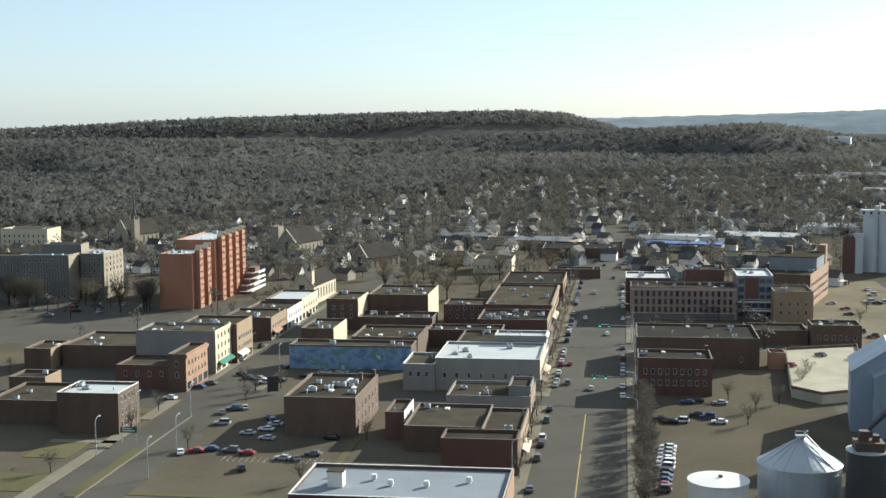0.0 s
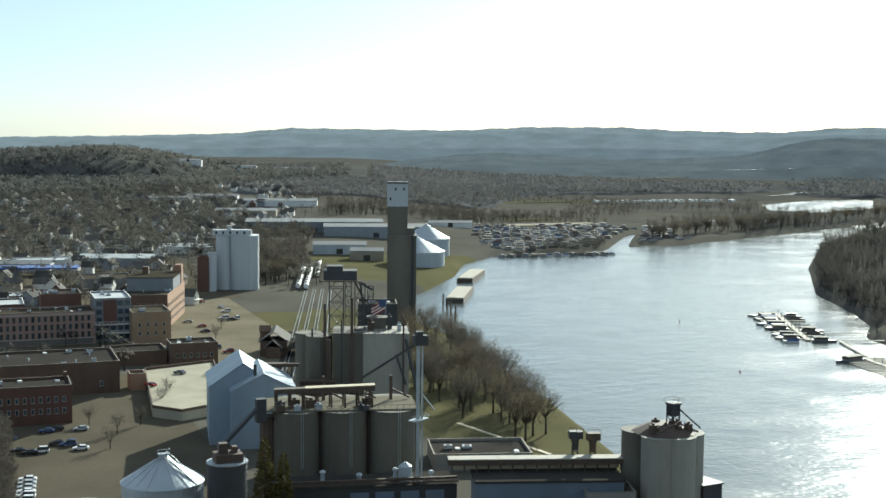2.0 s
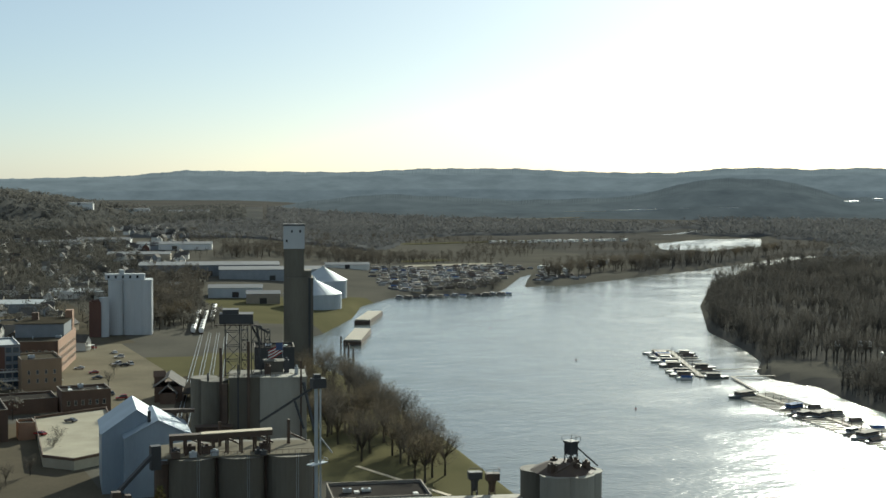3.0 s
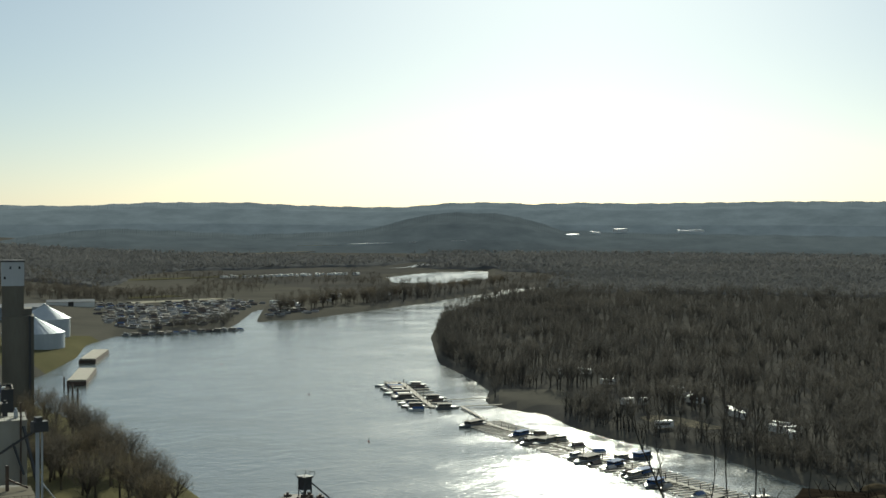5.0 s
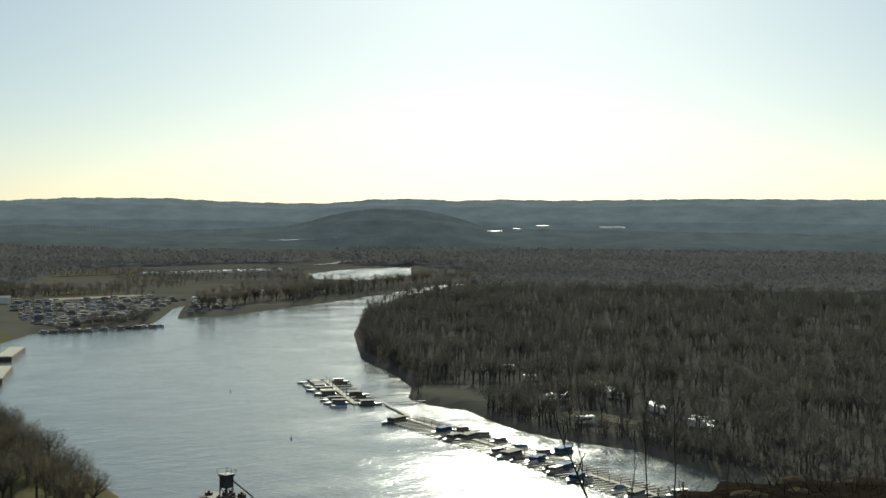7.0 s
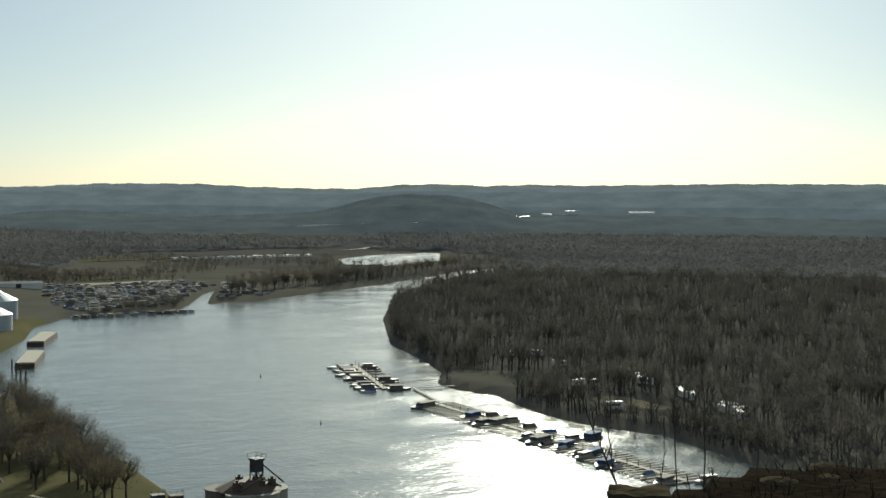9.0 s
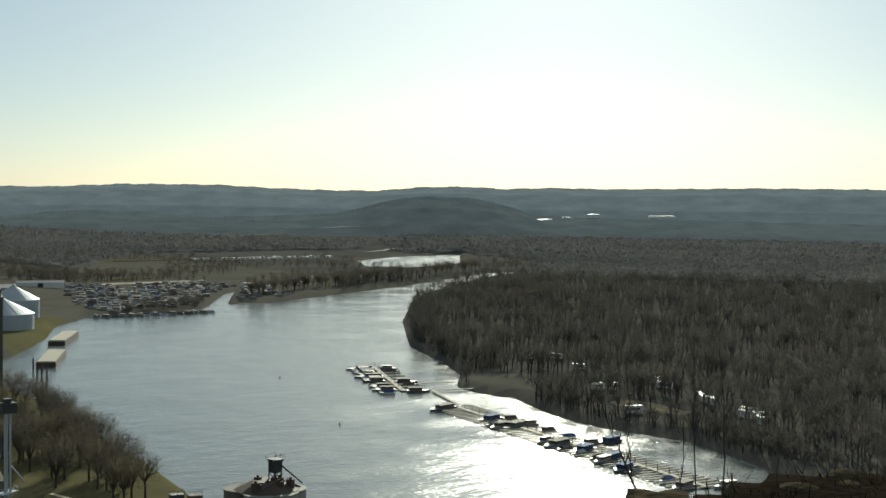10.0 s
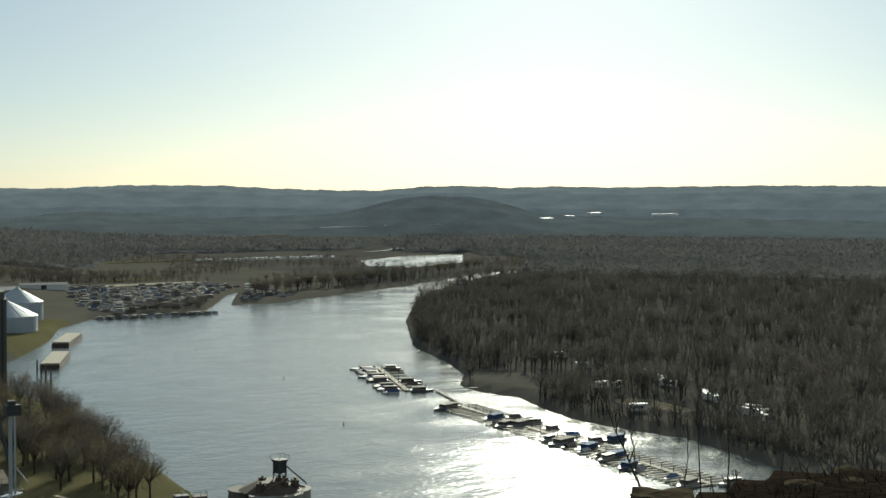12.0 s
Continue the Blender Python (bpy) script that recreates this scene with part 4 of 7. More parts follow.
# ---- woods ----
def woods():
    rng = random.Random(11)
    near = [tree_arrays(rng, 14, 4.5, 6, 96, 2.4, 0.16) for _ in range(6)]
    mid = [tree_arrays(rng, 14, 5.0, 4, 60, 2.6, 0.42) for _ in range(5)]
    slope = [crown_arrays(rng, 12, 5.0, 16, 2.5) for _ in range(16)]
    far = [crown_arrays(rng, 13, 6.0, 9, 3.6) for _ in range(12)]
    q = np.random.default_rng(5)

    def canopy(name, a0, a1, r0, r1, grow, keep, material, label):
        """The closed, uneven roof of a far wood, with edges that come down to the ground."""
        ang, rad = np.arange(a0, a1, 0.2), np.geomspace(r0, r1, int(math.log(r1 / r0) / 0.0042))
        a, r = np.meshgrid(np.radians(ang), rad)
        x, y = r * np.sin(a), r * np.cos(a)
        on = keep(x, y, r, np.degrees(a))
        z = land(x, y) + np.where(on, grow + q.uniform(-1.1, 1.1, x.shape) + 1.6 * wobble(x, y, 40) + 1.2 * wobble(y, x, 17), -4.0)
        v = np.stack([x, y, z], -1).reshape(-1, 3)
        n, m = len(ang), len(rad)
        i, j = np.meshgrid(np.arange(m - 1), np.arange(n - 1), indexing="ij")
        c = np.stack([i * n + j, i * n + j + 1, (i + 1) * n + j + 1, (i + 1) * n + j], -1).reshape(-1, 4)
        c = c[on.ravel()[c].any(1)]
        f = np.concatenate([c[:, [0, 1, 2]], c[:, [0, 2, 3]]])[:, ::-1]
        return tagged(new(name, tri_mesh(name, v, f, material)), label, "trees", kind="stuff")

    def scatter(n, a0, a1, r0, r1, keep, smin, smax, power=2.0):
        a = np.radians(q.uniform(a0, a1, n))
        u = q.uniform(0, 1, n)
        r = (r0 ** power + (r1 ** power - r0 ** power) * u) ** (1 / power)
        x, y = r * np.sin(a), r * np.cos(a)
        z = land(x, y)
        ok = keep(x, y, z, r, np.degrees(a)) & (z > 0.8)
        s = q.uniform(smin, smax, n)
        return list(zip(x[ok], y[ok], z[ok], s[ok]))

    isl = scatter(9000, 20, 62, 380, 1500, lambda x, y, z, r, a: on_island(x, y), 0.75, 1.3, 1.35)
    isl = [(x, y, z, sc * (0.88 + 0.3 * float(wobble(x, y, 55)))) for x, y, z, sc in isl]
    isl += [(x, y, height(x, y), sc) for x, y, sc in ((508, 676, 1.25), (516, 690, 1.3), (524, 704, 1.35), (503, 664, 1.1), (534, 716, 1.2), (470, 592, 1.2), (415, 512, 0.8), (478, 612, 1.25))]
    stamp("island_woods", near, isl, ISLAND_BARK, "dense bare grey-brown floodplain trees on the island")
    bank = scatter(30000, 24, 62, 330, 1150, lambda x, y, z, r, a: (x > 385) & (np.abs(inside(RIVER, x, y) - 11) < 10) & (np.hypot((x - 430) / 30, (y - 495) / 36) > 1) & (np.hypot((x - 420) / 22, (y - 396) / 34) > 1), 0.22, 0.6, 1.0)
    stamp("bank_brush", mid, bank[:1700], ISLAND_BARK, "low bare brush and young trees along the island bank")
    flat = scatter(17000, 11, 61, 1350, 2200, lambda x, y, z, r, a: on_flats(x, y, r, a) & ~on_hill(x, y, r, a), 0.4, 0.85, 1.6)
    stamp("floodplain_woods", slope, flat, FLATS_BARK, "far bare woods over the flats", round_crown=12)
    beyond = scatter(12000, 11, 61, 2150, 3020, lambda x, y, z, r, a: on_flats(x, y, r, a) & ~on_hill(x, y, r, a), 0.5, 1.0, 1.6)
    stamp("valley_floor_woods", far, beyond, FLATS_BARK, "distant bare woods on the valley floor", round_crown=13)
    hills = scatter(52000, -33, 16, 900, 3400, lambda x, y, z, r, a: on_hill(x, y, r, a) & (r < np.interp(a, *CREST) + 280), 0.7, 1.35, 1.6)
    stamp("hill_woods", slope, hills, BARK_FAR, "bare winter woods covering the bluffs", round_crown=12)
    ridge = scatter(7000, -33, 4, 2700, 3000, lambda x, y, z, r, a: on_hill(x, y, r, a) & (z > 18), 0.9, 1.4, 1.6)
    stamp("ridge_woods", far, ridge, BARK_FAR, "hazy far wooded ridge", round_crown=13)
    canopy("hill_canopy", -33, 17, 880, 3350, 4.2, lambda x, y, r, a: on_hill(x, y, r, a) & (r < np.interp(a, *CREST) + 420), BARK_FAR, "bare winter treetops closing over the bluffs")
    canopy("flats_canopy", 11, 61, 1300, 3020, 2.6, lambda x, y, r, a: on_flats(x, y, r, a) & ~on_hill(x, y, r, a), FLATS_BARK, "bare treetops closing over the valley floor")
    dark = scatter(1300, 15, 30, 1190, 1450, lambda x, y, z, r, a: (inside(RIVER, x, y) > 60) & (y > 1270 + 40 * wobble(x, y, 90)) & (wobble(y, x, 140) > -0.2), 0.5, 1.0, 1.2)
    stamp("valley_woods", mid, dark, BARK, "bare woods behind the harbour")
    scrub = scatter(3600, 13, 43, 1160, 1950, lambda x, y, z, r, a: (inside(RIVER, x, y) > 12) & (inside(POND, x, y) > 8) & (wobble(x, y, 160) > -0.1) & ~((x < 660) & (y < 1250)), 0.3, 0.75, 1.2)
    stamp("scrub", mid, scrub, BARK, "low bare scrub and young trees on the flats")
    grove = [(x, y, height(x, y), sc) for x, y, sc in ((158 + 0.28 * k + q.uniform(-22, 26), 765 + 0.96 * k + q.uniform(-15, 15), q.uniform(0.6, 1.15)) for k in q.uniform(0, 330, 340))]
    stamp("thicket", mid, grove, BARK, "dense brown thicket of bare trees behind the railway tracks")


woods()


# ---- grain elevators and yards by the river ----
def silo(s, x, y, z0, z1, r, n=28, slot=0):
    s.cyl(x, y, z0, z1, r, n=n, slot=slot)
    s.cyl(x, y, z1 + 0.01, z1 + 0.25, r + 0.15, n=n, slot=slot)


def lattice(s, x, y, z0, z1, w, bay=4.0, t=0.3):
    """A braced steel tower."""
    c = [(x - w / 2, y - w / 2), (x + w / 2, y - w / 2), (x + w / 2, y + w / 2), (x - w / 2, y + w / 2)]
    for a in c:
        s.bar((*a, z0), (*a, z1), t)
    k = max(1, int((z1 - z0) / bay))
    for i in range(k + 1):
        z = z0 + (z1 - z0) * i / k
        for a, b in zip(c, c[1:] + c[:1]):
            s.bar((*a, z), (*b, z), t * 0.7)
            if i < k:
                s.bar((*a, z), (*b, z0 + (z1 - z0) * (i + 1) / k), t * 0.6)


def tower_parts(ob, x, y, z0, z1, w, material, bay=4.0, t=0.3):
    """The same tower as legs and bracing that can be told apart."""
    c = [(x - w / 2, y - w / 2), (x + w / 2, y - w / 2), (x + w / 2, y + w / 2), (x - w / 2, y + w / 2)]
    k = max(1, int((z1 - z0) / bay))
    for a, b in zip(c, c[1:] + c[:1]):
        part("tower_leg", Shape().bar((*a, z0), (*a, z1), t).mesh("tower_leg", material), ob)
        s = Shape()
        for i in range(k + 1):
            z = z0 + (z1 - z0) * i / k
            s.bar((*a, z), (*b, z), t * 0.7)
            if i < k:
                s.bar((*a, z), (*b, z0 + (z1 - z0) * (i + 1) / k), t * 0.6)
        part("tower_bracing", s.mesh("tower_bracing", material), ob)


def stairs_rail(s, pts, h=1.1, t=0.09):
    for a, b in zip(pts, pts[1:]):
        n = max(1, int((Vector(b) - Vector(a)).length / 1.6))
        s.bar((a[0], a[1], a[2] + h), (b[0], b[1], b[2] + h), t)
        for i in range(n + 1):
            p = Vector(a).lerp(Vector(b), i / n)
            s.bar(p, p + Vector((0, 0, h)), t)


def elevator_front():
    """Row of concrete silos with a gallery on top, seen from the bluff."""
    ob = thing("grain_silos", 90, 318, 6, 0, "weathered grey concrete grain silos with a conveyor gallery on top", "grain elevator")
    ax = Vector((0.975, -0.22, 0))
    side = Vector((0.22, 0.975, 0))
    for row in range(2):
        for i in range(-1, 2):
            p = ax * (12.4 * i) + side * (12.2 * row)
            s = Shape()
            silo(s, p.x, p.y, -2, 19.9, 6.1)
            part("silo", s.mesh("silo", SILO_CONC, smooth=False), ob)
    s = Shape()
    silo(s, -19.2, 4.0, -2, 18.5, 2.2, 14)
    part("small_silo", s.mesh("small_silo", RUST), ob)
    s = Shape()
    s.bar(ax * -20 + Vector((0, 0, 20.4)) + side * 5, ax * 19 + Vector((0, 0, 20.4)) + side * 5, 17, 0.3)
    part("roof_deck", s.mesh("roof_deck", CONCRETE), ob)
    s = Shape()
    s.bar(ax * -18 + Vector((0, 0, 25.0)), ax * 8 + Vector((0, 0, 25.6)), 2.6, 1.3)
    part("gallery", s.mesh("gallery", RUST), ob)
    part("gallery_roof", Shape().bar(ax * -10 + Vector((0, 0, 25.85)), ax * 8 + Vector((0, 0, 26.4)), 2.9, 0.18).mesh("gallery_roof", CREAM), ob)
    for i in range(8):
        q = ax * (-17.5 + 3.5 * i)
        part("column", Shape().bar(q + Vector((0, -1, 20)), q + Vector((0, -1, 24.6)), 0.4).bar(q + Vector((0, 1, 20)), q + Vector((0, 1, 24.6)), 0.4).mesh("column", RUST), ob)
    rng = random.Random(4)
    for i in range(12):
        q = ax * rng.uniform(-19, 10) + side * rng.uniform(-4, 2)
        k = rng.uniform(0.5, 1.4)
        part("machine", Shape().box(-k, -k * 0.7, 0, k, k * 0.7, k * 1.6).cyl(0, 0, k * 1.6, k * 2, k * 0.4, n=8).mesh("machine", rng.choice([STEEL, RUST, DARK_STEEL])), ob, pose(q.x, q.y, 20.5))
    for i in range(-1, 2):          # ladders and downpipes on the silo faces
        q = ax * (12.4 * i + 6.2) - side * 1.5
        part("downpipe", Shape().bar(q + Vector((0, 0, 0)), q + Vector((0, 0, 20.6)), 0.35).mesh("downpipe", RUST), ob)
        q = ax * (12.4 * i + 1.5) - side * 6.05
        s = Shape()
        for e in (-0.25, 0.25):
            s.bar(q + ax * e + Vector((0, 0, 6)), q + ax * e + Vector((0, 0, 21)), 0.07)
        part("ladder", s.mesh("ladder", STEEL), ob)
    s = Shape()
    stairs_rail(s, [tuple(ax * -19 - side * 3.2 + Vector((0, 0, 20.5))), tuple(ax * 18.5 - side * 3.2 + Vector((0, 0, 20.5)))])
    part("roof_rail", s.mesh("roof_rail", RUST), ob)
    for i in range(4):
        q = ax * (-14 + 9 * i) + side * 9
        part("roof_pipe", Shape().bar(q + Vector((0, 0, 20.4)), q + Vector((0, 0, 24 + i % 2 * 3)), 0.7).bar(q + Vector((0, 0, 23.5)), q + ax * 5 + Vector((0, 0, 21)), 0.45).mesh("roof_pipe", RUST), ob)
    # slanting spout towards the steel bin
    s = Shape()
    s.bar((-21, 1, 23), (-33, -6, 14), 0.9)
    s.box(-23, -0.5, 18, -20.5, 2, 24)
    part("spout", s.mesh("spout", DARK_STEEL), ob)
    # low dark sheds in front
    s = Shape().bar((-24, -14, 1.5), (22, -22, 1.5), 12, 8.0)
    part("lean_to", s.mesh("lean_to", DARK_STEEL), ob)
    s = Shape().bar((-24, -14, 5.62), (22, -22, 5.62), 12.6, 0.25)
    part("lean_to_roof", s.mesh("lean_to_roof", ROOF_DARK), ob)
    d, nrm = Vector((0.985, -0.171, 0)), Vector((-0.171, -0.985, 0))
    for i in range(4):
        q = Vector((-4, -17.4, 1.6)) + d * (6.2 * i) + nrm * 6.12
        part("door", Shape().bar(q, q + d * 4.6, 0.2, 5.6).mesh("door", SHED_BLUE), ob, label="dull blue sheet-metal door")
    q = Vector((-24, -14, 6.9)) + nrm * 4.5
    part("pipe", Shape().bar(q, q + d * 47, 0.7).bar(q + nrm * 1.2 + Vector((0, 0, -0.6)), q + nrm * 1.2 + d * 47 + Vector((0, 0, -0.6)), 0.3).mesh("pipe", RUST), ob)
    s = Shape()
    stairs_rail(s, [tuple(q + nrm * 1.5 + Vector((0, 0, -1.1))), tuple(q + nrm * 1.5 + d * 47 + Vector((0, 0, -1.1)))])
    part("walkway_rail", s.mesh("walkway_rail", RUST), ob)
    for i in range(5):
        p = q + d * (5 + 9 * i) + nrm * -3
        part("roof_vent", Shape().cyl(p.x, p.y, 5.7, 7.6 + i % 2, 0.55, n=10).cyl(p.x, p.y, 7.6 + i % 2, 8.1 + i % 2, 0.8, 0.5, n=10).mesh("roof_vent", STEEL), ob)
    s = Shape().cyl(9.5, -22, 2, 9.6, 1.7, n=14).cyl(9.5, -22, 9.6, 10.6, 1.7, 0.4, n=14)
    part("hopper", s.mesh("hopper", STEEL), ob)
    # tall thin bucket leg
    s = Shape().bar((14, -24, 1), (14, -24, 41), 0.75, 0.55).bar((15.1, -24, 1), (15.1, -24, 40.5), 0.35)
    part("bucket_leg", s.mesh("bucket_leg", STEEL), ob, pose(-2, 0, 0))
    s = Shape().box(12.8, -25.2, 40, 16.2, -22.8, 42.4).box(13.4, -24.8, 42.4, 15, -23.2, 43.4)
    s.bar((13, -24, 40), (4, -10, 30), 0.5)
    part("leg_head", s.mesh("leg_head", DARK_STEEL), ob, pose(-2, 0, 0))
    s = Shape().bar((15, -24, 28), (21, -16, 22), 0.3).bar((12, -25.5, 21.5), (16.5, -22.5, 21.5), 2.4, 0.25)
    stairs_rail(s, [(12, -25.5, 21.6), (16.5, -25.5, 21.6), (16.5, -22.5, 21.6)])
    part("platform", s.mesh("platform", STEEL), ob, pose(-2, 0, 0))
    return ob


def elevator_back():
    ob = thing("grain_elevator", 114, 390, 6, -16.5, "tall grey concrete elevator block with dark steel legs on its roof", "grain elevator")
    # left half in darker concrete: its shade is put into the colour
    part("block", Shape().box(-7, -3.4, -1, 2.5, 12, 28.2).box(-7.2, -3.6, 28.2, 2.5, 12.2, 28.7).mesh("block", SILO_CONC), ob)
    part("block", Shape().box(2.52, -4, -1, 17, 12, 28.2).box(2.52, -4.2, 28.2, 17.2, 12.2, 28.7).mesh("block", SILO_PALE), ob, label="pale rain-stained concrete block")
    for i in range(2):
        s = Shape()
        silo(s, -11.5 - 7.2 * i * 0.5, 1 + 6 * i, -1, 27.2, 4.2, 22)
        part("silo", s.mesh("silo", SILO_CONC), ob)
    part("duct", Shape().bar((-8.3, -4.6, 0), (-8.3, -4.6, 27), 1.6).mesh("duct", RUST), ob)
    tower_parts(ob, -6, 3, 28.7, 47, 4.5, DARK_STEEL)
    tower_parts(ob, 1.5, 4, 28.7, 44, 3.2, DARK_STEEL)
    part("head_house", Shape().box(-10, -1, 45.2, 0.5, 6, 48.2).box(-9, -0.5, 48.2, -4, 5, 49.6).mesh("head_house", DARK_STEEL), ob)
    part("head_platform", Shape().bar((-11.5, -1.6, 44.9), (2.0, -1.6, 44.9), 1.2, 0.25).mesh("head_platform", RUST), ob)
    s = Shape().bar((-1, 4, 46), (3, 4, 38), 0.6).bar((1.5, 3, 44), (3.5, 4, 30), 0.5)
    part("spout", s.mesh("spout", DARK_STEEL), ob)
    s = Shape()
    stairs_rail(s, [(-7, -4, 28.7), (17, -4, 28.7), (17, 12, 28.7)])
    part("roof_rail", s.mesh("roof_rail", RUST), ob)
    for i, (x, y, w, h) in enumerate(((5, 3, 2, 2.6), (11, 6, 1.6, 4.0), (14, 1, 1.2, 2.2))):
        part("machine", Shape().box(-w / 2, -w / 2, 0, w / 2, w / 2, h).cyl(0, 0, h, h + 0.8, w * 0.3, n=10).mesh("machine", (RUST, DARK_STEEL, STEEL)[i]), ob, pose(x, y, 28.7))
    for i, (x, y, z0, z1, w) in enumerate(((-9.5, -3, 0, 38, 0.9), (-4.2, -4.6, 0, 33, 0.5), (-1.0, -4.0, 0, 40, 0.9), (-13.5, -2, 0, 30, 0.6), (15.2, -4.6, 0, 34, 0.5))):
        part("pipe", Shape().bar((x, y, z0), (x, y, z1), w).mesh("pipe", (RUST, DARK_STEEL)[i % 2]), ob)
    part("side_shed", Shape().box(-17, -9, -1, -6, -4.8, 14).box(-17.3, -9.3, 14, -5.7, -4.6, 14.4).mesh("side_shed", RUST), ob)
    part("roof_shed", Shape().box(4, 6, 28.7, 10, 11.5, 32).box(3.7, 5.7, 32, 10.3, 11.8, 32.3).mesh("roof_shed", SILO_CONC), ob)
    part("chute", Shape().bar((16, -5, 27), (20, -12, 9), 0.7).bar((13, -4.6, 22), (16, -8, 13), 0.5).mesh("chute", DARK_STEEL), ob)
    # open loading frame beside it
    s = Shape()
    lattice(s, -21, -16, 0, 21, 3.5)
    s.bar((-30, -16, 21), (-17, -16, 21), 2.6, 1.0)
    part("loading_frame", s.mesh("loading_frame", RUST), ob)
    # flag
    fl = thing("flag", 127, 399, 35.0, 0, "red and white striped flag on a pole", "flag")
    part("pole", Shape().cyl(0, 0, 0, 9, 0.12, 0.06, n=6).mesh("pole", STEEL), fl)
    for i in range(7):
        s = Shape()
        pts = [(0.1 - 0.82 * k, 0.25 * math.sin(k * 1.3), 8.6 - 0.5 * i - 0.42 * k) for k in range(7)]
        for a, b in zip(pts, pts[1:]):
            s.face([a, b, (b[0], b[1], b[2] - 0.5), (a[0], a[1], a[2] - 0.5)])
        part("stripe", s.mesh("stripe", (CAR_PAINTS[3], WHITE)[i % 2]), fl)
    part("canton", Shape().box(-2.4, -0.15, 6.0, 0.0, -0.1, 8.5).mesh("canton", CAR_PAINTS[4]), fl)


def headhouse():
    ob = thing("headhouse_tower", 189.5, 571, 5, -18, "tall dark grey elevator tower with a white painted top", "grain elevator")
    part("body", Shape().box(-6.8, -5, -1, 6.8, 12, 45.6).mesh("body", SILO_CONC), ob)
    part("shaft", Shape().box(-6.7, -3, 45.6, 2.6, 5, 59).mesh("shaft", SILO_CONC), ob)
    part("cap", Shape().box(-6.9, -3.2, 59.01, 2.8, 5.2, 69.6).mesh("cap", SILO_WHITE), ob)
    part("roof", Shape().box(-7.1, -3.4, 69.6, 3, 5.4, 70.4).mesh("roof", DARK_STEEL), ob)
    part("penthouse", Shape().box(-2, -2, 45.6, 6, 8, 48.8).mesh("penthouse", SILO_CONC), ob)
    me = window_mesh(0.8, 1.2, DARK_TRIM, GLASS)
    for x, z in ((-3, 66.5), (0.8, 66.5), (-5.4, 62)):
        part("window", me, ob, pose(x, -3.2, z))
    s = Shape().bar((5, -5.6, 0), (5, -5.6, 46), 1.0)
    part("leg", s.mesh("leg", DARK_STEEL), ob)
    b = building(150, 166, 500, 516, 22, DARK_STEEL, ROOF_DARK, "dark blue-green sheet metal mill building", z=6, rot=-16, front=(5, 2, 6), seed=60, units=4, name="mill")
    s = Shape()
    lattice(s, -12, -4, 0, 33, 2.6)
    lattice(s, -3, -12, 0, 30, 2.2)
    s.bar((-12, -4, 33), (-2, 0, 27), 0.8)
    part("leg_tower", s.mesh("leg_tower", DARK_STEEL), b)


def round_bin(x, y, z, r, eave, apex, label, material, stair=False, n=36, group=""):
    """A ribbed steel bin with a conical roof."""
    ob = thing("grain_bin", x, y, z, 0, label, "grain bin", group)
    s = Shape()
    s.cyl(0, 0, -1, eave, r, n=n)
    part("wall", s.mesh("wall", material), ob)
    s = Shape()
    for i in range(int(eave / 1.1)):
        s.cyl(0, 0, 0.6 + i * 1.1, 0.72 + i * 1.1, r + 0.06, n=n)
    part("rib", s.mesh("rib", material), ob)
    part("cone_roof", Shape().cyl(0, 0, eave + 0.01, eave + 0.2, r + 0.25, n=n).cyl(0, 0, eave + 0.2, apex, r + 0.2, 0.7, n=n).mesh("cone_roof", material), ob)
    s = Shape()
    for i in range(n // 2):
        g = 4 * math.pi * i / n
        s.bar(((r + 0.1) * math.cos(g), (r + 0.1) * math.sin(g), eave + 0.28), (0.8 * math.cos(g), 0.8 * math.sin(g), apex + 0.08), 0.14, 0.12)
    part("roof_rib", s.mesh("roof_rib", material), ob)
    part("cap", Shape().cyl(0, 0, apex, apex + 0.7, 0.9, n=12).cyl(0, 0, apex + 0.7, apex + 1.0, 1.1, 0.5, n=12).mesh("cap", material), ob)
    if stair:
        s = Shape()
        s.bar((r * 0.75, -r * 0.66, eave + 0.4), (0.8, -0.8, apex + 0.6), 0.9, 0.12)
        stairs_rail(s, [(r * 0.75, -r * 0.66, eave + 0.4), (0.8, -0.8, apex + 0.6)], 1.1, 0.12)
        s.bar((-1.2, -0.2, apex + 0.9), (1.6, -0.2, apex + 0.9), 1.4, 0.12)
        stairs_rail(s, [(-1.2, -0.9, apex + 0.9), (1.6, -0.9, apex + 0.9), (1.6, 0.6, apex + 0.9)], 1.1, 0.12)
        part("catwalk", s.mesh("catwalk", STEEL), ob)
    return ob


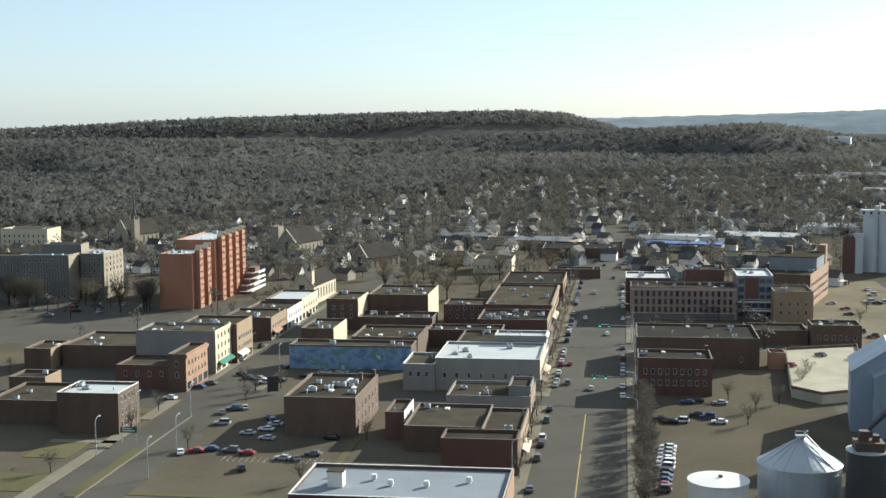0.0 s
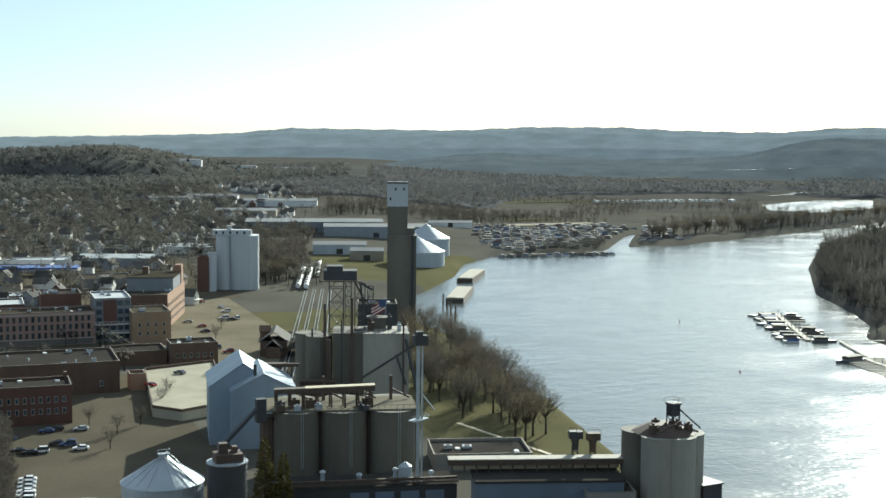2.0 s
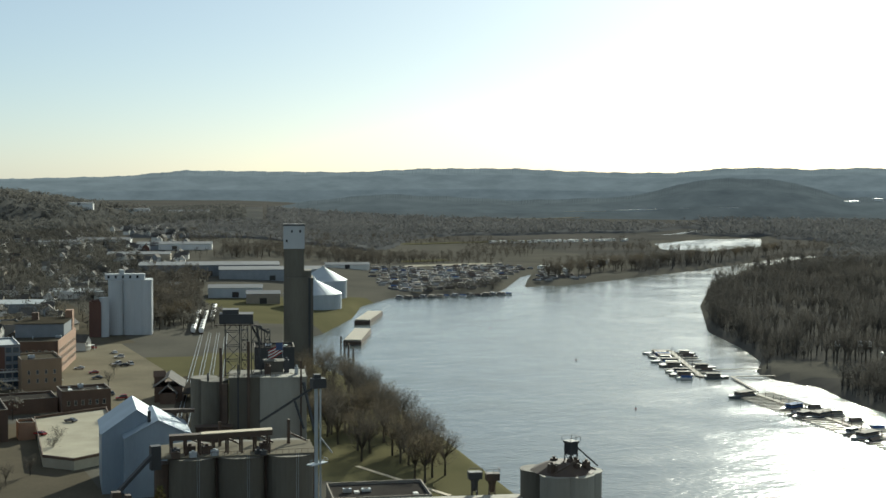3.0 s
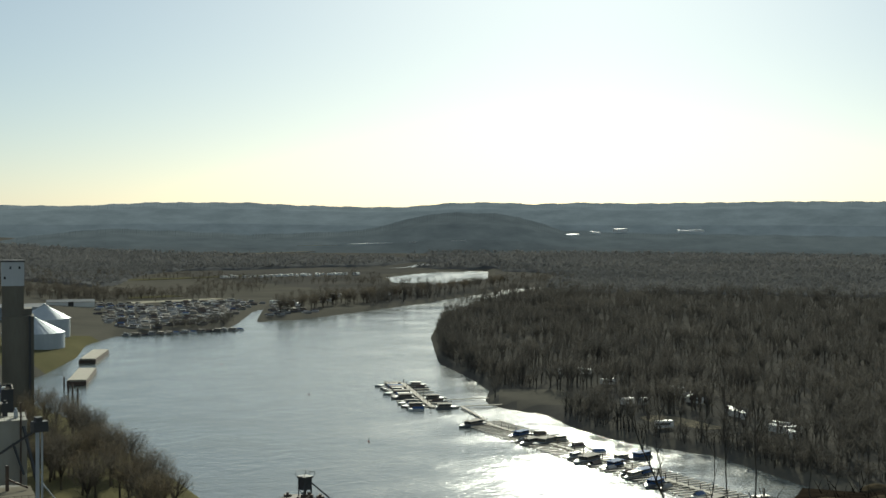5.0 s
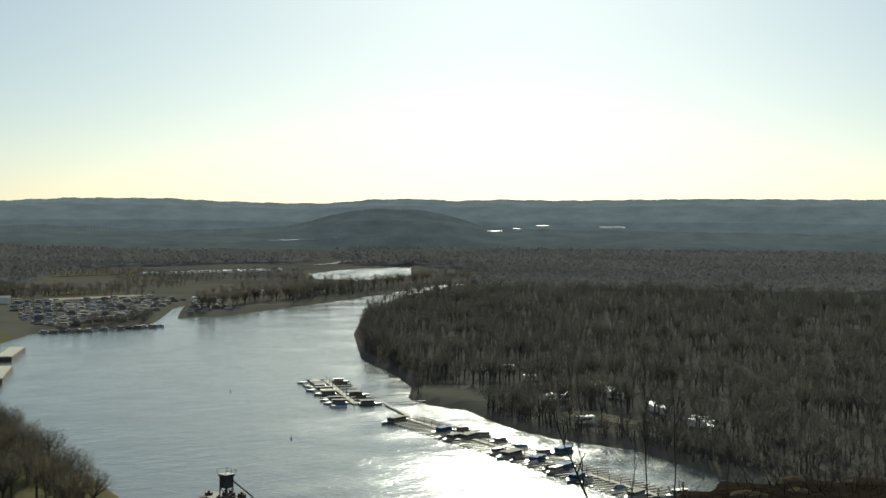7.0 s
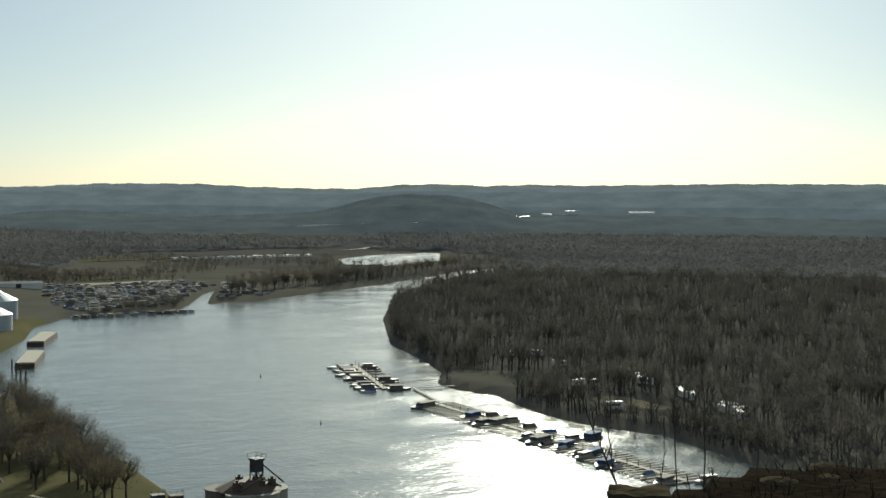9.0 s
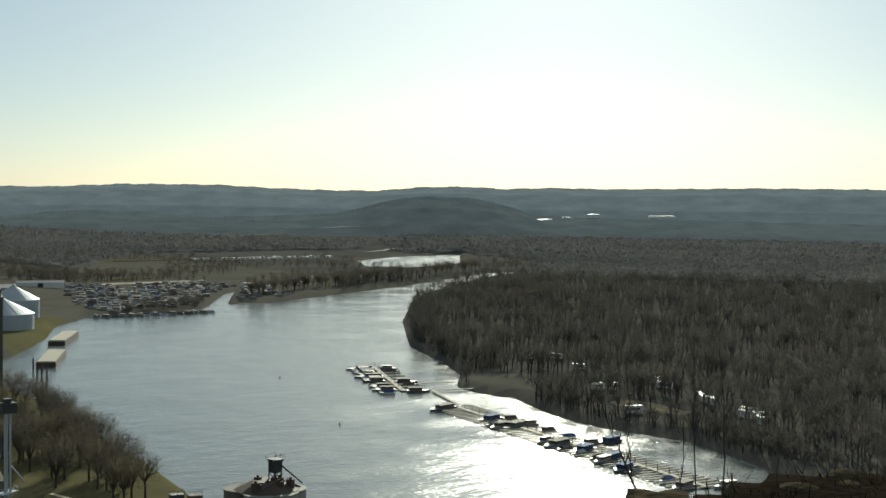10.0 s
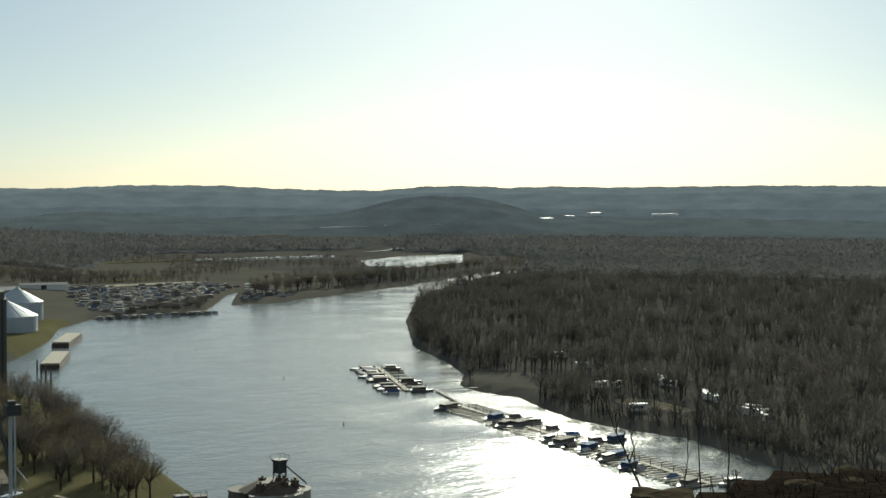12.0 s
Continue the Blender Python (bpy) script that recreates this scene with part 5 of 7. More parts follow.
def gabled_shed():
    ob = thing("metal_shed", 75, 366, 6.5, -8, "big pale blue sheet-metal shed with two gables", "shed")
    s = Shape()
    for x0, x1, h, rh, y0 in ((-11.5, 8.0, 17.6, 24.2, 0), (-5.5, 13, 17.4, 22.2, -7)):
        c = (x0 + x1) / 2
        s.box(x0, y0, -1, x1, y0 + 24, h)
        k = len(s.v)
        s.v += [(x0, y0, h), (x1, y0, h), (c, y0, rh), (x0, y0 + 24, h), (x1, y0 + 24, h), (c, y0 + 24, rh)]
        s.f += [(k, k + 1, k + 2), (k + 3, k + 5, k + 4), (k, k + 2, k + 5, k + 3), (k + 1, k + 4, k + 5, k + 2)]
        s.m += [0] * 4
    part("wall", s.mesh("wall", STEEL_BLUE), ob)
    for x0, x1, h, rh, y0 in ((-11.5, 8.0, 17.6, 24.2, 0), (-5.5, 13, 17.4, 22.2, -7)):
        part("roof", Shape().gable(x0, y0, x1, y0 + 24, h, rh, "y", 0.35, 0.15).mesh("roof", STEEL_BLUE), ob)
    s = Shape()
    for i in range(12):
        s.box(-11.4 + i * 1.6, -0.08 if i < 4 else -7.08, 0, -11.3 + i * 1.6, 0.0 if i < 4 else -7.0, 17)
    part("seam", s.mesh("seam", STEEL_BLUE), ob)
    part("vent", Shape().box(1.0, -4, 21.2, 1.9, -3, 24.4).mesh("vent", DARK_STEEL), ob)


def cement_silos():
    ob = thing("cement_silos", 159.5, 274, 4, 10, "tan concrete silo cluster with machinery on its roof", "silos")
    for x, y in ((-4.2, -3), (4.3, -3.2), (-4.0, 5), (4.4, 5), (0, -5.2)):
        s = Shape()
        silo(s, x, y, -1, 20.6, 4.3, 24)
        part("silo", s.mesh("silo", SILO_PALE if y < 4 else SILO_CONC), ob)
    part("roof", Shape().cyl(0, 0, 20.9, 23.0, 8.2, 3.5, n=10).mesh("roof", RUST), ob)
    s = Shape()
    lattice(s, 2.2, -0.5, 22, 27.5, 2.2, 2.5, 0.22)
    part("hoist_head", Shape().box(0.8, -2, 27.5, 3.6, 1, 28).box(1.2, -1.6, 24.8, 3.2, 0.6, 27.4).mesh("hoist_head", DARK_STEEL), ob)
    rail = Shape()
    stairs_rail(rail, [(0.6, -2.2, 28), (3.8, -2.2, 28), (3.8, 1.2, 28), (0.6, 1.2, 28)])
    part("hoist_rail", rail.mesh("hoist_rail", DARK_STEEL), ob)
    part("spout", Shape().bar((3, -1, 26.8), (8.4, -3.5, 21.5), 0.35).mesh("spout", DARK_STEEL), ob)
    part("hoist_tower", s.mesh("hoist_tower", DARK_STEEL), ob)
    rng = random.Random(9)
    for _ in range(9):
        x, y, k = rng.uniform(-7, 5), rng.uniform(-5, 3), rng.uniform(0.4, 0.9)
        part("machine", Shape().box(x - k, y - k, 21, x + k, y + k, 22.4 + 1.6 * k).cyl(x, y, 22.4 + 1.6 * k, 22.9 + 1.6 * k, k * 0.5, n=8).mesh("machine", RUST), ob)
    part("roof_pipe", Shape().bar((-7.5, -6, 22.1), (-2, -7.2, 24.6), 0.4).bar((-2, -7.2, 24.6), (4, -7.6, 22), 0.3).mesh("roof_pipe", RUST), ob)
    part("lean_to", Shape().box(6, -8, -1, 12, 2, 8).box(5.8, -8.3, 8, 12.3, 2.3, 8.4).mesh("lean_to", DARK_STEEL), ob)
    # wall colour greyed for the shade the block stands in
    low = building(138, 150, 268, 282, 7.5, STUCCO, ROOF_GRAVEL, "low grey block beside the cement silos", z=5, rot=-15, seed=61, name="shed", category="shed")


def gallery_shed():
    ob = thing("conveyor_shed", 131, 281, 5, -16, "long blue-grey sheet-metal shed under a rusty conveyor gallery", "shed")
    part("wall", Shape().box(-18, -6, -1, 18, 6, 9.2).mesh("wall", SHED_BLUE), ob)
    part("roof", Shape().box(-18.3, -6.3, 9.2, 18.3, 6.3, 9.7).mesh("roof", ROOF_DARK), ob)
    part("gallery", Shape().box(-24, 2.5, 11.4, 20, 6.0, 12.7).mesh("gallery", RUST), ob)
    part("gallery_roof", Shape().box(-24, 2.3, 12.71, 20, 6.2, 12.95).mesh("gallery_roof", TRIM), ob)
    for i in range(15):
        part("gallery_post", Shape().box(-0.16, 0, 9.7, 0.16, 0.3, 11.4).mesh("gallery_post", RUST), ob, pose(-23 + 3.0 * i, 3.0, 0))
    part("white_panel", Shape().box(-23, 5.2, 9.75, 19, 5.4, 11.2).mesh("white_panel", CREAM), ob)
    part("incline", Shape().bar((18, 4.4, 12.2), (27, 3, 8.0), 2.2, 1.0).mesh("incline", RUST), ob)
    for x, h in ((8.5, 19.5), (13.0, 19.0)):
        s = Shape()
        lattice(s, x, 9, 0, h - 3, 1.3, 3, 0.2)
        s.box(x - 1.6, 7.8, h - 3, x + 1.8, 10.2, h - 1.2)
        stairs_rail(s, [(x - 1.6, 7.8, h - 1.2), (x + 1.8, 7.8, h - 1.2), (x + 1.8, 10.2, h - 1.2)])
        s.cyl(x, 9, h - 6, h - 3, 0.4, 1.2, n=10)
        part("transfer_tower", s.mesh("transfer_tower", DARK_STEEL if h > 19.2 else RUST), ob)
    b = building(118, 145, 318, 336, 6.0, STUCCO, ROOF_DARK, "low grey plant building with a dark flat roof", z=5, rot=-14, seed=62, units=4, name="plant_building")
    w = thing("retaining_wall", 150, 352, 4, 0, "long concrete retaining wall with a pale cap", "wall")
    part("wall", Shape().bar((-6, 24, 0.6), (5, -22, 0.6), 0.6, 2.6).mesh("wall", SILO_CONC), w)
    part("cap", Shape().bar((-6, 24, 2.0), (5, -22, 2.0), 1.4, 0.25).mesh("cap", CREAM), w)


def white_bins():
    ob = thing("white_elevator", 143, 740, 7, -14, "white painted concrete grain elevator with rooftop sheds", "grain elevator")
    for i in range(3):
        for j in range(2):
            s = Shape()
            silo(s, -6 + 8.0 * i, 8.2 * j, -1, 31, 4.3, 22)
            part("silo", s.mesh("silo", SILO_WHITE), ob)
    part("block", Shape().box(1.5, -3.8, -1, 13.8, 11, 31.4).mesh("block", SILO_WHITE), ob)
    part("rooftop_shed", Shape().box(-12, -1, 31.4, 10, 5, 34.6).box(-4, 0, 34.6, -1.5, 3, 37).mesh("rooftop_shed", SILO_WHITE), ob)
    me = window_mesh(1.2, 1.6, DARK_TRIM, GLASS)
    for i in range(5):
        part("window", me, ob, pose(-10 + 4 * i, -1, 32.2))
    for i in range(2):
        s = Shape()
        silo(s, -16.5 + 4.6 * i, -9 - 0.5 * i, -1, 20.5 + 1.5 * i, 2.6, 18)
        part("small_silo", s.mesh("small_silo", (BRICK_RED, SILO_WHITE)[i]), ob)
    part("brick_annex", Shape().box(-20, -12, -1, -13.5, -6, 20).mesh("brick_annex", BRICK_RED), ob)


def factory():
    # orange flank beside a brown front: sunlight on that side put into colour
    ob = building(66, 93, 601, 655, 15.5, BRICK_BROWN, ROOF_GRAVEL, "long four-storey brick factory with an orange sunlit flank", rot=-17, front=(9, 3, 2.4), right=(16, 3, 2.4), side_wall=BRICK_ORANGE, units=6, seed=50, name="factory")
    part("upper_storey", Shape().box(-9, -6, 14.8, 13, 22, 21.0).mesh("upper_storey", SIDING_GREY), ob)
    part("upper_roof", Shape().box(-9.3, -6.3, 21.0, 13.3, 22.3, 21.4).mesh("upper_roof", ROOF_GRAVEL), ob)
    part("stair_tower", Shape().box(10, 18, 14.8, 13.4, 24, 25).mesh("stair_tower", BRICK_ORANGE), ob)
    part("stair_tower", Shape().box(-4, 8, 21.4, -1, 11, 25).mesh("stair_tower", BRICK_BROWN), ob)


def depot():
    ob = thing("depot", 117, 518, 7, -16, "dark old railway depot with gabled roofs", "station")
    part("wall", Shape().box(-5.5, -9, -1, 5.5, 9, 6.2).box(-3, -14, -1, 3, -9, 4.5).mesh("wall", BRICK_BROWN), ob)
    part("roof", Shape().gable(-5.5, -9, 5.5, 9, 6.2, 10.0, "y", 0.8).mesh("roof", SHINGLE), ob)
    part("roof", Shape().gable(-3, -14, 3, -9, 4.5, 7.2, "y", 0.7).mesh("roof", SHINGLE), ob)
    part("dormer", Shape().box(-6, -2, 6.2, -2, 2, 9.4).gable(-6, -2, -2, 2, 9.4, 11.2, "x", 0.4).mesh("dormer", BRICK_BROWN), ob)
    part("canopy", Shape().box(5.5, -12, 3.6, 10.5, 14, 3.9).mesh("canopy", ROOF_DARK), ob)
    windows(ob, "front", (11, 18), 3, 1, 1.4, 3, 1.0, 2.0)


def railway():
    d = Vector((0.2755, 0.9613, 0))
    n = Vector((d.y, -d.x, 0))
    o = Vector((112, 452, 0))
    me = Shape().bar(o + Vector((0, 0, 6.6)) - n * 1, o + d * 620 + Vector((0, 0, 5.6)) - n * 1, 19, 1.2).mesh("rail_bed", ROOF_GRAVEL)
    tagged(new("rail_bed", me), "brown gravel rail bed", "rail bed", kind="structure")
    for k in range(4):
        s = Shape()
        for g in (-0.72, 0.72):
            a = o + n * (-7.5 + 4.6 * k + g)
            s.bar(a + Vector((0, 0, 7.36)), a + d * 600 + Vector((0, 0, 6.4)), 0.16, 0.2)
        for i in range(150):
            c = o + n * (-7.5 + 4.6 * k) + d * (2 + i * 2.4) + Vector((0, 0, 7.23 - 0.0039 * i))
            s.bar(c - n * 1.25, c + n * 1.25, 0.28, 0.1, 1)
        tagged(new("railway_track", s.mesh("railway_track", STEEL, DARK_TRIM)), "steel rails on dark sleepers", "railway track", kind="structure")
    # tank cars
    tank = thing("tank_car", 0, 0, 0, 0, "white-topped railway tank car", "railway car", "parked train")
    me = Shape().cyl(0, 0, -5.2, 5.2, 1.45, n=14).mesh("tank", WHITE)
    part("tank", me, tank, pose(0, 0, 2.6, 90, 0, 0))
    part("dome", Shape().cyl(0, 0, 4.0, 4.6, 0.6, n=10).mesh("dome", DARK_STEEL), tank)
    part("frame", Shape().box(-1.2, -6.2, 0.8, 1.2, 6.2, 1.1).mesh("frame", DARK_STEEL), tank)
    for y in (-4.2, 4.2):
        part("bogie", Shape().box(-1.1, y - 1.2, 0.1, 1.1, y + 1.2, 0.8).mesh("bogie", RUST), tank)
    yaw = -math.degrees(math.atan2(d.x, d.y))
    spots = []
    for k, (s0, count) in enumerate(((288, 8), (286, 8), (352, 6))):
        for i in range(count):
            c = o + n * (-12.5 + 4.7 * k) + d * (s0 + 13.2 * i)
            spots.append((c.x, c.y, 6.8))
    tank.matrix_basis = pose(*spots[0], 0, 0, yaw)
    for c in spots[1:]:
        copy_thing(tank, pose(*c, 0, 0, yaw))


elevator_front()
elevator_back()
headhouse()
round_bin(40.5, 297, 7, 9.4, 9.6, 15.2, "galvanized steel grain bin with a conical ribbed roof", STEEL, True)
t = thing("storage_tank", 21.8, 291, 7, 0, "squat white cylindrical storage tank", "tank")
part("wall", Shape().cyl(0, 0, -1, 6.6, 6.8, n=36).mesh("wall", WHITE), t)
part("lid", Shape().cyl(0, 0, 6.6, 6.9, 7.0, n=36).cyl(0, 0, 6.9, 7.4, 6.9, 1.0, n=36).mesh("lid", WHITE), t)
part("hatch", Shape().cyl(0.5, 0, 7.4, 7.9, 0.5, n=10).mesh("hatch", RUST), t)
t = thing("dark_silo", 53.3, 285, 6, 0, "black ribbed silo with rusty machinery on top", "silo")
part("wall", Shape().cyl(0, 0, -1, 17.0, 4.5, n=28).mesh("wall", DARK_STEEL), t)
for i in range(12):
    part("hoop", Shape().cyl(0, 0, 1 + 1.35 * i, 1.2 + 1.35 * i, 4.58, n=28).mesh("hoop", DARK_STEEL), t)
part("rim", Shape().cyl(0, 0, 17.01, 17.3, 4.7, n=28).mesh("rim", STEEL), t)
s = Shape().box(-3, -2.5, 17.3, 3.2, 2.5, 19.2).box(-2, -1, 19.2, 0, 1, 21.5).box(1, -1, 19.2, 2.2, 1, 20.6)
stairs_rail(s, [(-3.5, -3, 17.3), (3.5, -3, 17.3), (3.5, 3, 17.3)])
part("machine", s.mesh("machine", RUST), t)
gabled_shed()
cement_silos()
gallery_shed()
white_bins()
factory()
depot()
railway()
round_bin(297, 863, 3, 20.5, 12.2, 22.6, "galvanized steel grain bin near the river bank", STEEL, group="river bins")
round_bin(330.5, 936, 3, 18.2, 15.2, 25.3, "taller galvanized steel grain bin near the river bank", STEEL, group="river bins")


# ---- hotel, mural, deck, churches ----
def hotel():
    ob = building(3.5, 49, 563, 583, 14.2, HOTEL_BRICK, ROOF_GRAVEL, "long four-storey red brick hotel with pale window trim", left=(6, 3, 3.2), units=9, seed=70, name="hotel", pitch=3.6)
    w, d = 45.5, 20
    part("string_course", Shape().box(-w / 2, -d / 2 - 0.25, 13.0, w / 2, -d / 2 - 0.003, 13.4).box(-w / 2, -d / 2 - 0.2, 2.7, w / 2, -d / 2 - 0.003, 2.95).mesh("string_course", TRIM), ob)
    for i in range(18):
        part("pilaster", Shape().box(-0.35, -d / 2 - 0.22, 3, 0.35, -d / 2 - 0.003, 13).mesh("pilaster", HOTEL_BRICK), ob, pose(-w / 2 + 1.1 + 2.53 * i, 0, 0))
    me = window_mesh(1.3, 2.5, COPING, GLASS)
    for i in range(17):
        for k in range(3):
            part("window", me, ob, pose(-w / 2 + 2.37 + 2.53 * i, -d / 2, 3.1 + 3.45 * k))
    part("shop_band", Shape().box(-w / 2 + 1, -d / 2 - 0.12, 0.3, w / 2 - 1, -d / 2 - 0.003, 2.5).mesh("shop_band", CURTAIN), ob)
    wing = building(1.5, 21, 583.4, 606, 15.5, BRICK_RED, ROOF_WHITE, "hotel wing with a white flat roof", left=(7, 3, 3.4), units=3, seed=71, name="hotel", white_coping=True)
    pent = building(28, 45, 584, 602, 19.4, BRICK_RED, ROOF_DARK, "red brick hotel rear block with rooftop plant", seed=72, units=5, name="hotel")
    g = building(49.3, 64.5, 566, 592, 19, SIDING_GREY, ROOF_WHITE, "hotel corner tower with blue glass bands and white balconies", seed=73, name="hotel", units=3, white_coping=True)
    w, d = 15.2, 26
    for k in range(5):
        z = 1.2 + 3.6 * k
        for i in range(5):
            if k > 1 and i in (1, 2):
                continue
            part("window", window_mesh(2.4, 2.3, COPING, GLASS_BLUE), g, pose(-w / 2 + 1.7 + 2.95 * i, -d / 2, z))
        for i in range(7):
            part("window", window_mesh(2.4, 2.3, COPING, GLASS_BLUE), g, pose(w / 2, -d / 2 + 2 + 3.6 * i, z, 0, 0, 90))
    part("brick_panel", Shape().box(-4.2, -d / 2 - 0.3, 8, 1.4, -d / 2 - 0.003, 18.2).mesh("brick_panel", BRICK_RED), g)
    for k in range(2):
        e = 2.6 - 1.3 * k
        s = Shape().box(-w / 2, -d / 2 - e, 3.8 + 3.7 * k, w / 2 + e, -d / 2 - 0.01, 4.15 + 3.7 * k)
        s.box(w / 2 + 0.01, -d / 2, 3.8 + 3.7 * k, w / 2 + e, d / 2 - 4, 4.15 + 3.7 * k)
        part("balcony_slab", s.mesh("balcony_slab", WHITE), g)
        s = Shape()
        stairs_rail(s, [(-w / 2, -d / 2 - e, 4.15 + 3.7 * k), (w / 2 + e, -d / 2 - e, 4.15 + 3.7 * k), (w / 2 + e, d / 2 - 4, 4.15 + 3.7 * k)], 1.1, 0.12)
        part("balcony_rail", s.mesh("balcony_rail", WHITE), g)
    return ob


def mural_material():
    m = bpy.data.materials.new("painted_mural")
    m.use_nodes = True
    n, l = m.node_tree.nodes, m.node_tree.links
    p = n["Principled BSDF"]
    p.inputs["Roughness"].default_value = 0.8
    geo = n.new("ShaderNodeNewGeometry")
    t = n.new("ShaderNodeTexNoise")
    t.inputs["Scale"].default_value, t.inputs["Detail"].default_value = 0.22, 5.0
    l.new(geo.outputs["Position"], t.inputs["Vector"])
    r = n.new("ShaderNodeValToRGB")
    e = r.color_ramp.elements
    e[0].position, e[0].color = 0.3, (0.07, 0.11, 0.17, 1)
    e[1].position, e[1].color = 0.72, (0.42, 0.48, 0.52, 1)
    for pos, col in ((0.42, (0.12, 0.2, 0.31, 1)), (0.52, (0.2, 0.3, 0.42, 1)), (0.58, (0.13, 0.24, 0.3, 1)), (0.64, (0.1, 0.2, 0.16, 1))):
        x = e.new(pos)
        x.color = col
    l.new(t.outputs["Fac"], r.inputs[0])
    l.new(r.outputs[0], p.inputs["Base Color"])
    return m


def church(x, y, z, rz, w, d, h, rh, wall, label, tower=None, steeple=0):
    FOOTPRINTS.append((x - w, x + w, y - d * 0.6, y + d * 0.6))
    ob = thing("church", x, y, z, rz, label, "church")
    s = Shape().box(-w / 2, -d / 2, -2, w / 2, d / 2, h)
    k = len(s.v)
    s.v += [(-w / 2, -d / 2, h), (w / 2, -d / 2, h), (0, -d / 2, rh), (-w / 2, d / 2, h), (w / 2, d / 2, h), (0, d / 2, rh)]
    s.f += [(k, k + 1, k + 2), (k + 3, k + 5, k + 4)]
    s.m += [0, 0]
    part("wall", s.mesh("wall", wall), ob)
    part("roof", Shape().gable(-w / 2, -d / 2, w / 2, d / 2, h, rh, "y", 0.5, 0.3).mesh("roof", ROOF_DARK), ob)
    part("coping", Shape().bar((-w / 2, -d / 2 - 0.2, h), (0, -d / 2 - 0.2, rh + 0.4), 0.6).bar((0, -d / 2 - 0.2, rh + 0.4), (w / 2, -d / 2 - 0.2, h), 0.6).mesh("coping", CREAM), ob)
    n = max(3, int(d / 4))
    me = window_mesh(1.3, h * 0.55, TRIM, GLASS)
    for i in range(n):
        part("window", me, ob, pose(w / 2, -d / 2 + d * (i + 0.5) / n, h * 0.25, 0, 0, 90))
    part("window", window_mesh(3, h * 0.7, TRIM, GLASS), ob, pose(0, -d / 2, h * 0.35))
    if tower:
        tx, ty, tw, th = tower
        part("tower", Shape().box(tx - tw / 2, ty - tw / 2, -2, tx + tw / 2, ty + tw / 2, th).mesh("tower", wall), ob)
        s = Shape()
        for a in (-1, 1):
            for b in (-1, 1):
                s.cyl(tx + a * tw * 0.42, ty + b * tw * 0.42, th, th + 3, 0.5, 0.1, n=6)
        part("pinnacle", s.mesh("pinnacle", CREAM), ob)
        if steeple:
            part("steeple", Shape().cyl(tx, ty, th + 0.01, th + steeple * 0.35, tw * 0.42, tw * 0.14, n=8).cyl(tx, ty, th + steeple * 0.35, th + steeple, tw * 0.14, 0.1, n=8).mesh("steeple", SHINGLE), ob)
    return ob


hotel()
m = building(-117.5, -73.5, 440, 452, 8.7, BRICK_BROWN, ROOF_GRAVEL, "long low building with a blue painted mural wall", units=3, seed=74)
part("mural", Shape().box(-22, -6.1, 0.2, 22, -6.003, 8.2).mesh("mural", mural_material()), m, label="blue and green painted mural")
tower = thing("roof_hut", -62.5, 272, 15.2, 0, "white rooftop stair hut on the brick hall", "hut")
part("wall", Shape().box(-1.7, -1.6, 0, 1.7, 1.6, 3.6).mesh("wall", WHITE), tower)
part("roof", Shape().box(-1.9, -1.8, 3.6, 1.9, 1.8, 3.8).mesh("roof", ROOF_GRAVEL), tower)
vent = thing("roof_vent", -55, 277, 15.25, 0, "small white roof vent on the brick hall", "roof vent", "roof vents")
part("base", Shape().cyl(0, 0, 0, 0.5, 0.5, n=10).mesh("base", WHITE), vent)
part("hood", Shape().cyl(0, 0, 0.5, 1.5, 0.75, 0.6, n=10).mesh("hood", WHITE), vent)
for x, y in ((-50.5, 273), (-42.5, 273), (-33.5, 277), (-64, 279), (-63, 275)):
    copy_thing(vent, pose(x, y, 15.25))

deck = Shape().prism([(53, 410), (61, 401), (76, 409), (82, 452), (86, 487), (59, 477)], 5, 10)
tagged(new("parking_deck", deck.mesh("parking_deck", DECK)), "pale tan concrete parking deck with low walls", "parking deck", kind="structure")
dw = Shape()
ring = [(53, 410), (61, 401), (76, 409), (82, 452), (86, 487), (59, 477)]
for (ax, ay), (bx, by) in zip(ring, ring[1:] + ring[:1]):
    dw.bar((ax, ay, 10.45), (bx, by, 10.45), 0.35, 0.9)
tagged(new("trim_deck_wall", dw.mesh("trim_deck_wall", BRICK_BROWN)), "low brown wall round the parking deck", "wall", kind="structure")

church(-205, 800, 8, -20, 15, 30, 9, 17, STONE, "old limestone church with a dark steep roof", (-9, -12, 6, 19), 0)
church(-143, 735, 7, -35, 13, 26, 8, 15, STONE, "tan stone church with a steep gabled roof", None)
church(-330, 840, 9, -25, 14, 28, 9, 18, STONE, "grey stone church with a slim steeple", (9, -10, 4.6, 19), 22)
church(-150, 610, 7, -5, 12, 34, 9, 14, CREAM, "cream-fronted church with a pointed bell turret", (3.4, -15, 3.4, 16), 7)
church(-345, 700, 8, -30, 10, 18, 8, 14, CREAM, "small cream gabled church house with dark roof", None)


